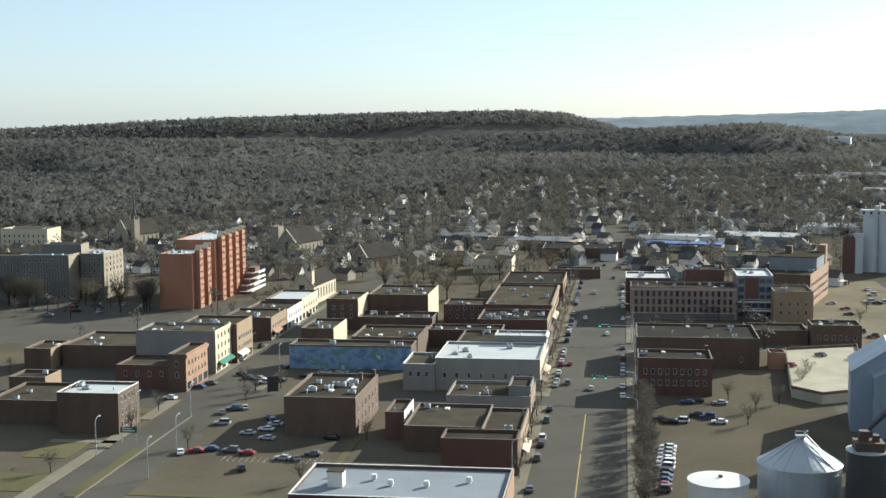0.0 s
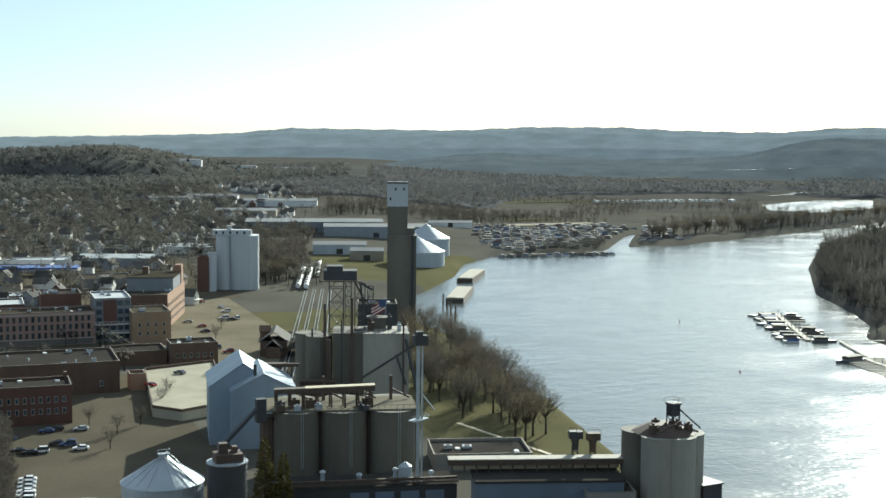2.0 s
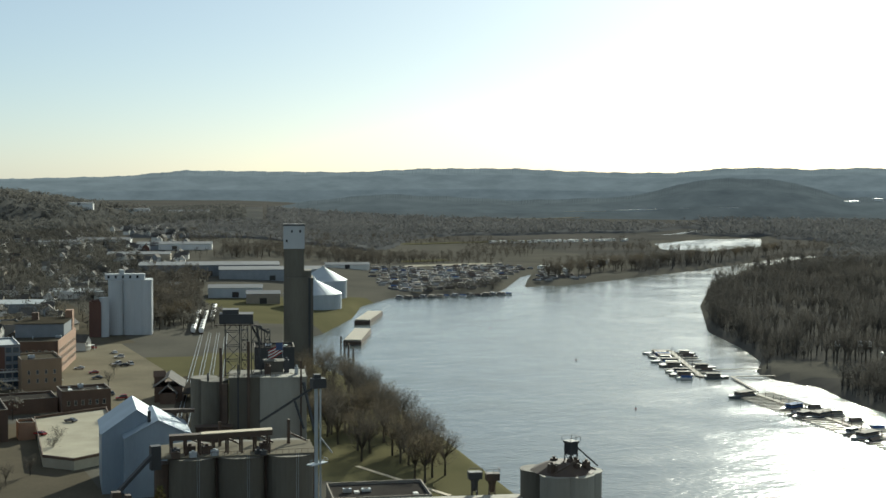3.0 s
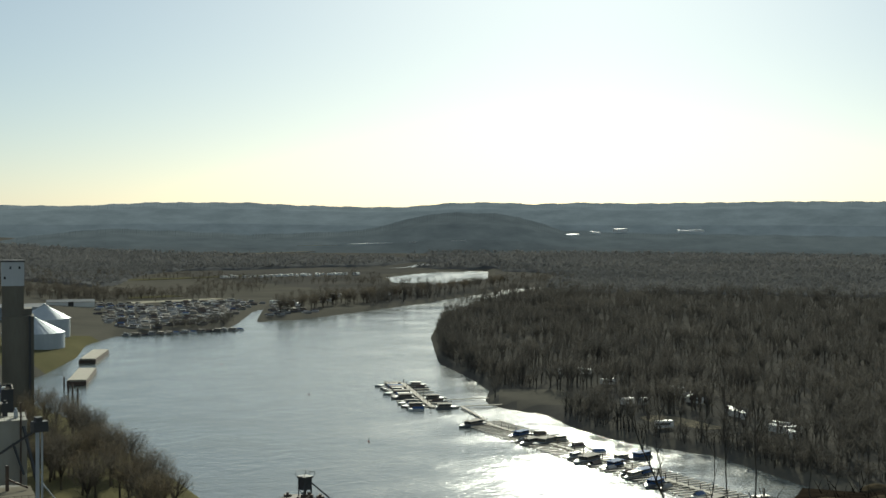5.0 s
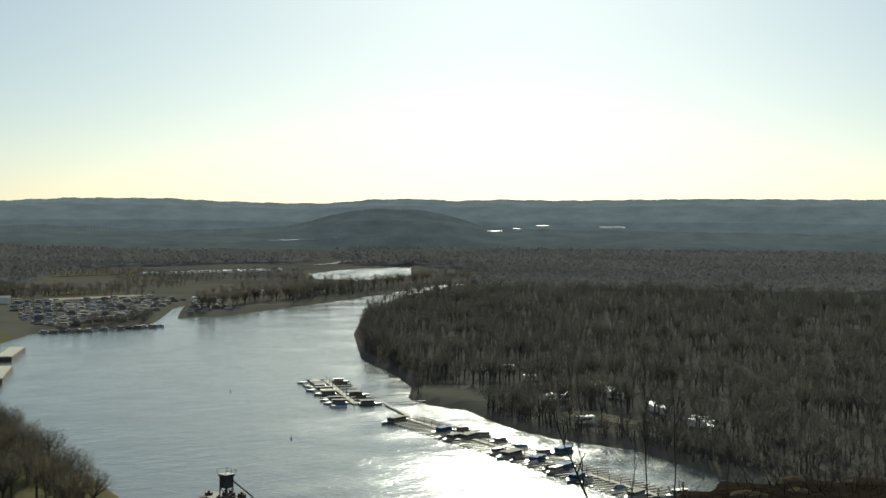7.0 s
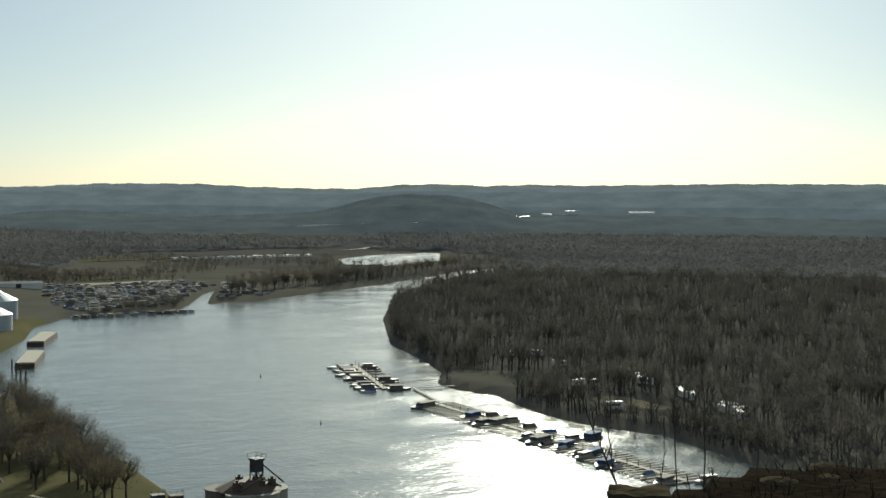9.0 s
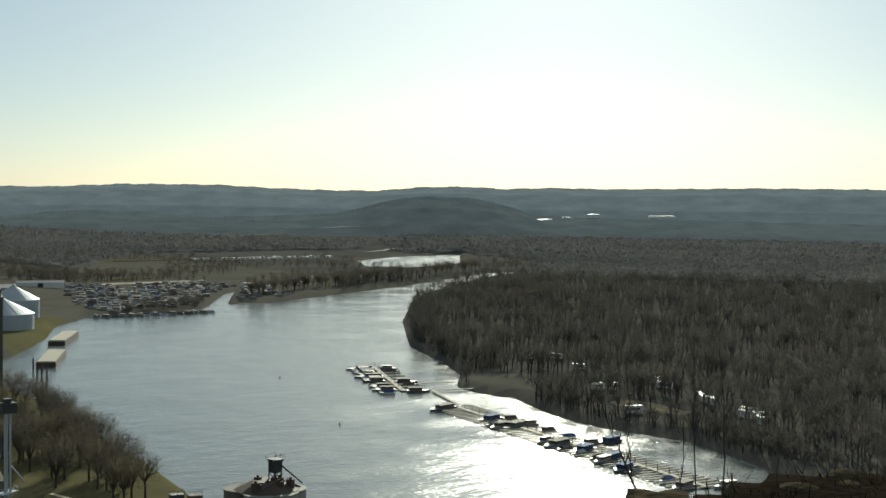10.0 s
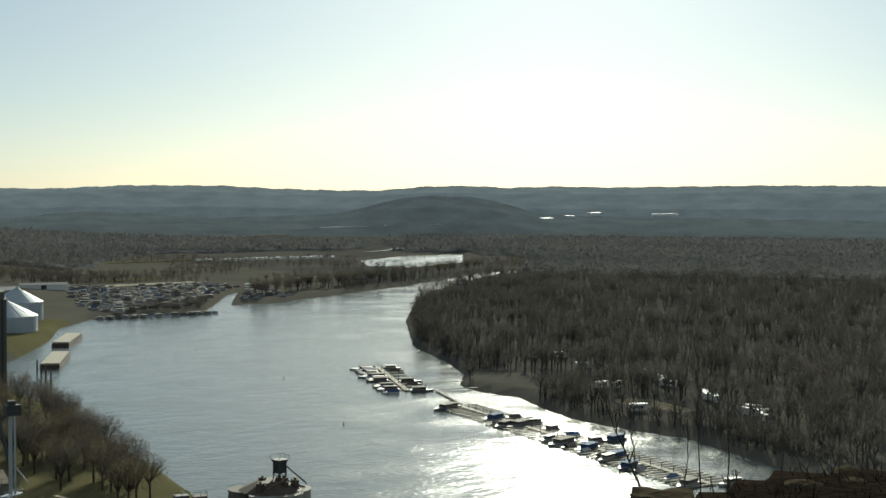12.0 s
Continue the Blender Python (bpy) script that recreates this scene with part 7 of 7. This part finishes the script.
def single_trees():
    rng = random.Random(77)
    park = [tree_kind(100 + i, 15, 6.0, 11, 1150, 1.7, 0.1, (BARK, TWIG_BROWN, BARK, BARK, BARK, TWIG_BROWN)[i], ("wide bare grey park tree", "bare park tree with brown buds", "spreading leafless park tree by the path")[i % 3] + " on dry grass", "park trees") for i in range(6)]
    small = [tree_kind(200 + i, 7, 2.6, 6, 320, 1.0, 0.09, BARK, "small bare street tree in the pavement", "street trees") for i in range(3)]
    kerb = [tree_kind(210 + i, 8.5, 3.0, 8, 1000, 1.1, 0.13, BARK, "dense dark leafless tree beside the car park", "street trees") for i in range(2)]
    first = set()

    def put(kinds, x, y, s=1.0):
        k = rng.choice(kinds)
        m = pose(x, y, height(x, y) if kinds == park else max(7.0, height(x, y)), 0, 0, rng.uniform(0, 360))
        if k in first:
            copy_thing(k, m)
        else:
            first.add(k)
            k.matrix_basis = m

    for x, y in ((161, 447), (161, 428), (155, 393), (173, 398), (166, 390), (155, 348), (179, 446), (176, 492), (186, 488), (183, 446), (192, 530),
                 (168, 465), (172, 420), (185, 470), (170, 506), (163, 480), (178, 520), (190, 505), (184, 545), (176, 560), (196, 556), (150, 410), (166, 408), (181, 425), (150, 436), (160, 372), (158, 505), (168, 532)):
        put(park, x, y)
    for i in range(16):       # brush along the bank
        x = rng.uniform(146, 204)
        put(park, x, 330 + (x - 146) * 2.6 + rng.uniform(0, 95))
    for i in range(16):       # the thick near end of the park
        y = rng.uniform(345, 455)
        put(park, rng.uniform(143, 166) + (y - 345) * 0.17, y)
    for i in range(26):       # brown thicket behind the tracks
        put(park, 166 + rng.uniform(-14, 16) + i * 1.6, 775 + rng.uniform(-14, 14) + i * 6.0)
    for i in range(52):       # along the spit
        x = 590 + (6 * i if i < 26 else 156 + 13 * (i - 26))
        put(park, x + rng.uniform(-6, 6), 1042 + 0.52 * (x - 590) + rng.uniform(0, 26))
    for i in range(17):       # along the lot across the main street
        put(kerb, 5.6 + rng.uniform(-0.6, 1.6), 286 + 6.6 * i + rng.uniform(-2, 2))
    for y in range(310, 690, 22):
        put(small, -25.2, y)
    for x, y in ((-144, 303), (-160, 292), (-141, 350), (-141, 372), (-118, 388), (-117, 330), (-70, 343), (-78, 300), (40, 390), (48, 400), (33, 405), (36, 372),
                 (58, 425), (-112, 408), (-119, 402), (-125, 410), (62, 440), (66, 512), (100, 560), (108, 590), (-250, 560), (-240, 575), (-262, 566), (-280, 560), (-228, 590), (-222, 620), (-176, 560), (-170, 600)):
        put(small, x, y)
    for i in range(22):
        put(park, rng.uniform(-330, -215), rng.uniform(560, 590))
    for x, y in ((-168, 640), (-160, 660), (-120, 640), (-110, 655), (-95, 640), (-90, 690), (-130, 690), (-66, 690), (-40, 710), (-100, 600), (-84, 610), (-70, 625)):
        put(park, x, y)
    # evergreens beside the dark silo
    for x, y, h, sp in ((63.5, 292, 20.5, 3.4), (67, 288, 17.5, 2.6)):
        ob = thing("evergreen", x, y, 6, 0, "tall olive-green conifer beside the dark silo", "tree")
        v, f = tree_arrays(random.Random(5), h, 0.4, 2, 0, 1, 0.1)
        part("trunk", tri_mesh("trunk", v, f, BARK), ob)
        q = random.Random(h)
        vs, fs = [], []
        for k in range(2200):
            z = h * (1 - q.random() ** 0.6 * 0.93)
            r = sp * (1 - z / h) ** 0.6 * math.sqrt(q.random()) * q.uniform(0.75, 1.2)
            g = q.uniform(0, 6.283)
            p = Vector((r * math.cos(g), r * math.sin(g), z))
            d = Vector((math.cos(g), math.sin(g), q.uniform(-0.7, 0.2))).normalized() * q.uniform(0.5, 1.1)
            w = d.cross(Vector((q.gauss(0, 1), q.gauss(0, 1), q.gauss(0, 1)))).normalized() * 0.16
            n = len(vs)
            vs += [p - w, p + w, p + d]
            fs.append((n, n + 1, n + 2))
        part("crown", tri_mesh("crown", np.array(vs), np.array(fs), NEEDLES), ob)


single_trees()


# ---- street furniture ----
def street_things():
    lamp_ob = thing("street_lamp", -26.8, 310, 7.2, 0, "tall grey street lamp with curved arm", "street lamp", "street lamps")
    s = Shape()
    s.cyl(0, 0, 0, 9, 0.16, 0.1, n=8)
    part("pole", s.mesh("pole", STEEL), lamp_ob)
    s = Shape()
    pts = [(0, 0, 8.9), (0.5, 0, 9.6), (1.3, 0, 10.0), (2.6, 0, 10.1)]
    for a, b in zip(pts, pts[1:]):
        s.bar(a, b, 0.13)
    part("arm", s.mesh("arm", STEEL), lamp_ob)
    part("head", Shape().box(2.3, -0.2, 9.9, 3.2, 0.2, 10.15).mesh("head", STEEL), lamp_ob)
    for y in range(345, 700, 36):
        copy_thing(lamp_ob, pose(-26.8, y, 7.2))
        copy_thing(lamp_ob, pose(4.4, y + 14, 7.2, 0, 0, 180))
    for x, y in ((-118.5, 325), (-128.3, 365), (-140, 352), (-119, 432), (-117, 300), (-139, 320)):
        copy_thing(lamp_ob, pose(x, y, 7.1, 0, 0, 90))
    glow = bpy.data.materials.new("green_signal")
    glow.use_nodes = True
    p = glow.node_tree.nodes["Principled BSDF"]
    p.inputs["Base Color"].default_value = (0.02, 0.5, 0.35, 1)
    p.inputs["Emission Color"].default_value = (0.05, 0.9, 0.6, 1)
    p.inputs["Emission Strength"].default_value = 1.2
    sig = thing("traffic_signal", 3.5, 403, 7.2, 180, "dark traffic signal on a mast arm showing green", "traffic light", "traffic signals")
    part("mast", Shape().cyl(0, 0, 0, 7.4, 0.15, 0.12, n=8).bar((0, 0, 6.6), (13, 0, 7.0), 0.16).mesh("mast", STEEL), sig)
    for x in (8.6, 12.2):
        part("housing", Shape().box(x - 0.28, -0.2, 6.1, x + 0.28, 0.2, 7.4).mesh("housing", DARK_STEEL), sig)
        part("lens", Shape().cyl(0, 0, 0, 0.06, 0.22, n=10).mesh("lens", glow), sig, pose(x, 0.2, 6.32, -90, 0, 0), label="green glowing signal lens")
    copy_thing(sig, pose(3.5, 503, 7.2, 0, 0, 180))
    sign = thing("road_sign", -135, 333, 7.1, 0, "green overhead road sign on two posts", "road sign")
    part("panel", Shape().box(-2.4, -0.08, 3.0, 2.4, 0.0, 4.6).mesh("panel", mat("sign_green", (0.0152, 0.106, 0.0684), scale=1)), sign)
    for x in (-2.0, 2.0):
        part("post", Shape().cyl(x, 0.1, 0, 4.5, 0.09, n=6).mesh("post", STEEL), sign)
    for k in range(2):
        part("lettering_bar", Shape().box(-1.8, -0.1, 3.4 + 0.6 * k, 1.8 - 0.8 * k, -0.083, 3.65 + 0.6 * k).mesh("lettering_bar", WHITE), sign)
    board = thing("billboard", -112, 398, 7.04, 20, "dark framed notice board in the car park", "sign")
    part("panel", Shape().box(-1.8, -0.15, 1.0, 1.8, 0.15, 6.0).mesh("panel", DARK_TRIM), board)
    for x in (-1.5, 1.5):
        part("post", Shape().box(x - 0.12, -0.1, 0, x + 0.12, 0.1, 1.0).mesh("post", STEEL), board)
    awn = mat("green_awning", (0.0228, 0.167, 0.122), scale=1)
    for y0, y1, x, m in ((431, 446, -141, awn), (448, 458, -139, WHITE), (497, 508, -139.6, BRICK_ORANGE), (412, 424, -26.2, BRICK_RED), (425, 438, -26.2, CREAM), (324, 336, -25.6, CREAM), (505, 520, -29.4, BRICK_RED), (540, 560, -29.4, CREAM)):
        a = thing("awning", x + 0.16, (y0 + y1) / 2, 10.0, 0, "sloping canvas shop awning over the sidewalk", "awning", "shop awnings")
        d = (y1 - y0) / 2
        part("canvas", Shape().face([(0.02, -d, 1.0), (0.02, d, 1.0), (1.7, d, 0), (1.7, -d, 0)]).face([(0.02, -d, 1.06), (1.7, -d, 0.06), (1.7, d, 0.06), (0.02, d, 1.06)]).face([(1.7, -d, 0.06), (1.7, -d, -0.3), (1.7, d, -0.3), (1.7, d, 0.06)]).mesh("canvas", m), a)
        part("frame_bar", Shape().bar((0.05, -d, 0.0), (1.65, -d, -0.02), 0.06).bar((0.05, d, 0.0), (1.65, d, -0.02), 0.06).mesh("frame_bar", STEEL), a)


street_things()


# ---- apartment bays and gables ----
def apartment_bays():
    for y0, n, h, x in ((574, 2, 27.5, -198.6), (601, 4, 31.5, -196.3)):
        for i in range(n):
            y = y0 + 11.2 * i + 5.2
            b = thing("bay_tower", x, y, 7, 0, "projecting red brick bay with a pointed gable", "bay", "apartment bays")
            part("wall", Shape().box(0.16, -2.6, 0, 2.6, 2.6, h).mesh("wall", APT_RED), b)
            part("gable", Shape().gable(0.2, -2.6, 2.7, 2.6, h, h + 2.2, "x", 0.2, 0.2).mesh("gable", CREAM), b)
            me = window_mesh(1.2, 1.5, TRIM, GLASS)
            for k in range(int(h / 3.05)):
                for yy in (-1.2, 1.2):
                    part("window", me, b, pose(2.6, yy, 1.2 + 3.05 * k, 0, 0, 90))
    s = thing("terrace_steps", -193, 640, 7, 0, "white stepped balconies beside the red apartments", "balconies")
    for k in range(4):
        part("slab", Shape().box(0, -14 + 5 * k, 1.0 + 2.6 * k, 7, 12, 1.3 + 2.6 * k).mesh("slab", WHITE), s)
        part("rail", Shape().box(6.7, -14 + 5 * k, 1.31 + 2.6 * k, 6.9, 12, 2.2 + 2.6 * k).mesh("rail", WHITE), s)
        part("wall", Shape().box(0, -12 + 5 * k, 1.31 + 2.6 * k, 4, 12, 3.6 + 2.6 * k).mesh("wall", BRICK_RED), s)


apartment_bays()


# ---- far roofs, fields and roads ----
def far_things():
    rng = random.Random(55)
    g = "far sheds"
    spec = [(9.5, 985, 60, 22, 5, SIDING), (12.3, 1010, 46, 26, 6, SIDING_GREY), (6.0, 900, 50, 24, 6, SIDING_GREY), (2.0, 880, 40, 20, 5, ROOF_WHITE), (14.5, 1150, 120, 40, 9, SIDING_GREY), (17.2, 1120, 90, 36, 9, SIDING_GREY),
            (11.5, 1300, 60, 30, 6, SIDING_TAN), (13.0, 1430, 80, 30, 6, WHITE), (10.0, 1500, 60, 24, 6, WHITE), (8.3, 1480, 50, 24, 5, SIDING), (20.5, 1290, 44, 14, 4, SIDING), (15.6, 980, 40, 22, 7, STEEL), (16.8, 935, 24, 16, 7, SIDING_TAN),
            (9.0, 2150, 44, 16, 2.5, WHITE), (11.2, 2300, 60, 14, 2, WHITE), (13.5, 2350, 80, 14, 2, SIDING), (-7, 880, 34, 18, 7, SIDING_TAN), (-3.4, 860, 38, 22, 6, BRICK_TAN)]
    for a, r, w, d, h, m in spec:
        x, y = r * math.sin(radians(a)), r * math.cos(radians(a))
        z = height(x, y)
        if r > 1700:
            z += 9
        ob = thing("warehouse", x, y, z, -16, "long low pale metal warehouse with a flat roof", "warehouse", g)
        part("wall", Shape().box(-w / 2, -d / 2, -8, w / 2, d / 2, h).mesh("wall", m), ob)
        part("roof", Shape().gable(-w / 2, -d / 2, w / 2, d / 2, h, h + 1.8, "x", 0.4, 0.2).mesh("roof", ROOF_WHITE if rng.random() < 0.25 else ROOF_GREY), ob)
        part("door", Shape().box(-2.5, -d / 2 - 0.1, 0, 2.5, -d / 2 - 0.003, 4).mesh("door", DARK_TRIM), ob)
    pole = thing("blue_canopy", 40, 845, 7, -10, "long blue canopy roof of a car dealer's lot", "canopy")
    part("roof", Shape().box(-24, -9, 4.6, 24, 9, 5.6).mesh("roof", mat("blue_roof", (0.038, 0.0988, 0.304), scale=0.4)), pole)
    for x in (-20, 0, 20):
        part("post", Shape().box(x - 0.3, -8, 0, x + 0.3, -7.4, 4.6).mesh("post", STEEL), pole)
    yb = building(12, 22, 745, 752, 4, SIDING_TAN, ROOF_GRAVEL, "small bright yellow kiosk by the street", seed=81, name="kiosk", category="kiosk")
    # pale strips: causeway, tracks and mown fields beyond the river
    strips = [((1080, 2350), (1530, 2560), 16, CONCRETE, 8.5), ((820, 2500), (1000, 2440), 14, CONCRETE, 6.5), ((330, 1300), (620, 1330), 26, GRASS, 3.6), ((360, 1240), (640, 1262), 22, DECK, 3.4),
              ((250, 1560), (560, 1500), 20, GRASS, 4.4), ((230, 1120), (330, 1010), 16, GRASS, 3.6), ((560, 1650), (930, 1700), 26, GRASS, 3.8)]
    for (ax, ay), (bx, by), w, m, z in strips:
        me = Shape().bar((ax, ay, z - 0.6), (bx, by, z - 0.6), w, 1.4).mesh("field", m)
        tagged(new("field", me), "pale mown strip of open ground", "field", kind="structure")
    # bright strips on the horizon flats: painted glints of water and causeway, fields
    for a0, a1, e0, e1, w, m in ((32.3, 34.5, -1.42, -1.34, 4, WHITE), (35.2, 37.7, -1.31, -1.25, 5, WHITE), (30.2, 32.0, -1.48, -1.46, 4, DECK), (47.0, 48.1, -0.72, -0.7, 5, WHITE), (43.2, 43.6, -0.85, -0.85, 8, WHITE), (42.2, 42.6, -0.98, -0.95, 8, WHITE), (44.3, 44.7, -0.72, -0.7, 8, WHITE)):
        pts = []
        for a, e in ((a0, e0), (a1, e1)):
            r = 2970 + (e + 1.95) / (float(np.interp(a, *MID)) + 1.83) * 430
            pts.append((r * math.sin(radians(a)), r * math.cos(radians(a)), 97 + r * math.tan(radians(e))))
        tagged(new("field", Shape().bar(pts[0], pts[1], 30, w * 1.1).mesh("field", m)), "pale far strip of ground, causeway and painted glints", "field", kind="structure")
    # trailers and vans glinting beyond the spit
    tr = thing("trailer", 905, 1640, 3.3, 0, "white travel trailer parked in a far row", "trailer", "parked trailers")
    part("body", Shape().box(-1.4, -4, 0.6, 1.4, 4, 3.4).box(-1.3, -3.9, 3.4, 1.3, 3.9, 3.6).mesh("body", WHITE), tr)
    part("window", Shape().box(-1.43, -2.4, 1.8, -1.403, 2.4, 2.7).mesh("window", GLASS), tr)
    for i in range(40):
        x, y = 835 + i * 5.8 + rng.uniform(-3, 3), 1655 - 0.28 * i * 4.2 * 0.4 + rng.uniform(-16, 16)
        copy_thing(tr, pose(x, y, height(x, y) + 0.2, 0, 0, rng.uniform(-40, 40)))
    for i in range(20):
        x, y = 640 + rng.uniform(0, 220), 1080 + rng.uniform(0, 1) * 60 + 0.45 * 100
        y = 1100 + (x - 640) * 0.5 + rng.uniform(14, 70)
        copy_thing(tr, pose(x, y, height(x, y), 0, 0, rng.uniform(0, 180)))
    # vans and trailers under the island trees
    for x, y in ((503, 560), (515, 552), (493, 510), (503, 469), (497, 462), (489, 448), (484, 441), (480, 435), (463, 396), (461, 389), (468, 402),
                 (444, 356), (438, 343), (449, 451), (455, 446), (452, 360), (447, 350), (413, 392)):
        copy_thing(tr, pose(x, y, height(x, y) + 0.1, 0, 0, rng.uniform(0, 180)))
    # bare gravel turning place among the trees
    ring = []
    for i in range(14):
        g = 2 * math.pi * i / 14
        ring.append((432 + 9 * math.cos(g) * (1 + 0.2 * math.sin(3 * g)), 400 + 26 * math.sin(g) * (1 + 0.15 * math.cos(2 * g))))
    tagged(new("road_island", Shape().prism(ring, 1.5, 3.34).mesh("road_island", DUSTY)), "pale gravel track between the trees on the island bank", "road", kind="structure")


far_things()


# ---- bluff edge beside the camera ----
def bluff_edge():
    rng = random.Random(91)
    for i in range(14):
        a = radians(rng.uniform(26, 62))
        r = float(np.interp(math.degrees(a), *LEDGE)) + rng.uniform(-0.7, 0.1)
        x, y = r * math.sin(a), r * math.cos(a)
        k = rng.uniform(0.05, 0.16)
        bm = bmesh.new()
        bmesh.ops.create_icosphere(bm, subdivisions=2, radius=k)
        for v in bm.verts:
            v.co *= 1 + 0.35 * noise.noise(v.co * 3.1 + Vector((i, 0, 0)))
            v.co.z *= 0.55
        me = bpy.data.meshes.new("rock")
        bm.to_mesh(me)
        bm.free()
        me.materials.append(ROCK)
        ob = new("rock", me)
        ob.matrix_basis = pose(x, y, height(x, y) - 0.05, 0, 0, rng.uniform(0, 360))
        tagged(ob, "small weathered limestone rock on the bluff edge", "rock", "bluff rocks")
    bm = bmesh.new()
    bmesh.ops.create_cube(bm, size=1.0)
    bmesh.ops.subdivide_edges(bm, edges=bm.edges, cuts=3, use_grid_fill=True)
    for v in bm.verts:
        v.co += 0.1 * noise.noise_vector(v.co * 2.3)
        v.co = Vector((v.co.x * 0.3, v.co.y * 0.22, v.co.z * 0.2))
    me = bpy.data.meshes.new("rock_slab")
    bm.to_mesh(me)
    bm.free()
    me.materials.append(ROCK)
    ob = new("rock_slab", me)
    ob.matrix_basis = pose(4.99, 4.56, height(4.99, 4.56) + 0.07, 0, 0, -46)
    tagged(ob, "flat sunlit limestone slab on the bluff edge", "rock")
    # leafless saplings that lean up in front of the river
    for a, r, h, lean, w in ((47.1, 7.0, 0.8, 19, 0.008), (47.2, 7.05, 0.6, 12, 0.006), (48.6, 7.3, 0.5, 2, 0.004), (49.3, 7.4, 0.85, 3, 0.005), (50.4, 7.5, 1.1, 2, 0.005), (43.7, 6.9, 0.75, 14, 0.004), (52.6, 7.8, 0.5, -3, 0.004), (47.0, 7.2, 0.42, 5, 0.004)):
        x, y = r * math.sin(radians(a)), r * math.cos(radians(a))
        ob = thing("sapling", x, y, height(x, y) - 0.05, 0, "thin leafless sapling on the bluff edge", "sapling", "saplings")
        right = Vector((math.cos(radians(a)), -math.sin(radians(a)), 0))
        d = (Vector((0, 0, 1)) - right * math.tan(radians(lean))).normalized()
        pts = [Vector((0, 0, 0))]
        for j in range(9):
            pts.append(pts[-1] + d * (h / 9) + Vector([rng.gauss(0, 0.008) for _ in range(3)]))
        stem = part("stem", Shape().tube(pts, [w * (1 - 0.085 * j) for j in range(10)]).mesh("stem", BARK), ob)
        for j in range(3, 9):
            e = (d + right * rng.uniform(-0.7, 0.7) + Vector((0, 0, rng.uniform(0, 0.4)))).normalized()
            q = pts[j] + e * h * rng.uniform(0.08, 0.2)
            part("twig", Shape().tube([pts[j], (pts[j] + q) / 2 + Vector((0, 0, 0.01)), q], [w * 0.5, w * 0.4, w * 0.2], 4).mesh("twig", BARK), stem)
    # dry weeds
    for i in range(34):
        a = radians(rng.uniform(26, 60))
        r = float(np.interp(math.degrees(a), *LEDGE)) - rng.uniform(0.0, 0.5)
        x, y = r * math.sin(a), r * math.cos(a)
        s = Shape()
        for k in range(5):
            q = Vector((rng.gauss(0, 0.025), rng.gauss(0, 0.025), rng.uniform(0.03, 0.11)))
            s.bar((0, 0, -0.05), q, 0.004)
        ob = new("weed", s.mesh("weed", TWIG_BROWN))
        ob.matrix_basis = pose(x, y, height(x, y))
        tagged(ob, "dry brown weed tuft on the bluff edge", "weed", "dry weeds")

    # dense leafless brush along the brow
    q = np.random.default_rng(8)
    n = 700
    a, r = np.radians(41 + 24 * np.sqrt(q.random(n)) + q.normal(0, 2, n)), q.uniform(6.2, 8.6, n)
    x, y = r * np.sin(a), r * np.cos(a)
    z = land(x, y)
    up = np.stack([q.normal(0, 0.5, n), q.normal(0, 0.5, n), q.uniform(0.6, 1.4, n)], -1) * q.uniform(0.03, 0.12, (n, 1))
    side = np.stack([q.normal(0, 1, n), q.normal(0, 1, n), 0 * a], -1)
    side *= (q.uniform(0.002, 0.005, (n, 1)) / np.linalg.norm(side, axis=1, keepdims=True))
    base = np.stack([x, y, z - 0.05 + q.uniform(0, 0.08, n)], -1)
    v = np.stack([base - side, base + side, base + up], 1).reshape(-1, 3).astype(np.float32)
    # twigs reuse the shade-darkened soil colour
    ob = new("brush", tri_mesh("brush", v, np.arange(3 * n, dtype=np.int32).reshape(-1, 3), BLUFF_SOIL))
    tagged(ob, "dark leafless brush along the brow of the bluff", "brush", kind="stuff")


bluff_edge()


# ---- bare trees between the houses and blocks ----
def garden_trees():
    rng = random.Random(17)
    kinds = [crown_arrays(rng, 12.5, 4.6, 44, 1.3, 0.3) for _ in range(12)]
    q = np.random.default_rng(6)
    n = 18500
    a, r = np.radians(q.uniform(-33, 17, n)), np.sqrt(q.uniform(470 ** 2, 1720 ** 2, n))
    x, y = r * np.sin(a), r * np.cos(a)
    deg = np.degrees(a)
    free = (r < np.interp(deg, *FOOT) + 60) & (x < 130 + 0.1 * y) & ~((x > -28) & (x < 7) & (y < 1060)) & ~((x > -141) & (x < -117) & (y < 720))
    yards = (x > -150) & (x < 64) & (y < 690)            # hardly any between the shops
    free &= ~(yards & (q.random(n) > 0.05)) & ~((x > 60) & (y < 740)) & ~((x < -150) & (y < 690) & (q.random(n) > 0.05))
    free &= ~((x > -112) & (x < 150) & (y >= 690) & (y < 950) & (q.random(n) > 0.4))
    for x0, x1, y0, y1 in FOOTPRINTS:
        free &= ~((x > x0) & (x < x1) & (y > y0) & (y < y1))
    x, y = x[free], y[free]
    places = list(zip(x, y, land(x, y), q.uniform(0.5, 1.0, len(x))))
    stamp("garden_trees", kinds, places, TOWN_BARK, "bare street and garden trees between the houses", round_crown=12.5)


garden_trees()
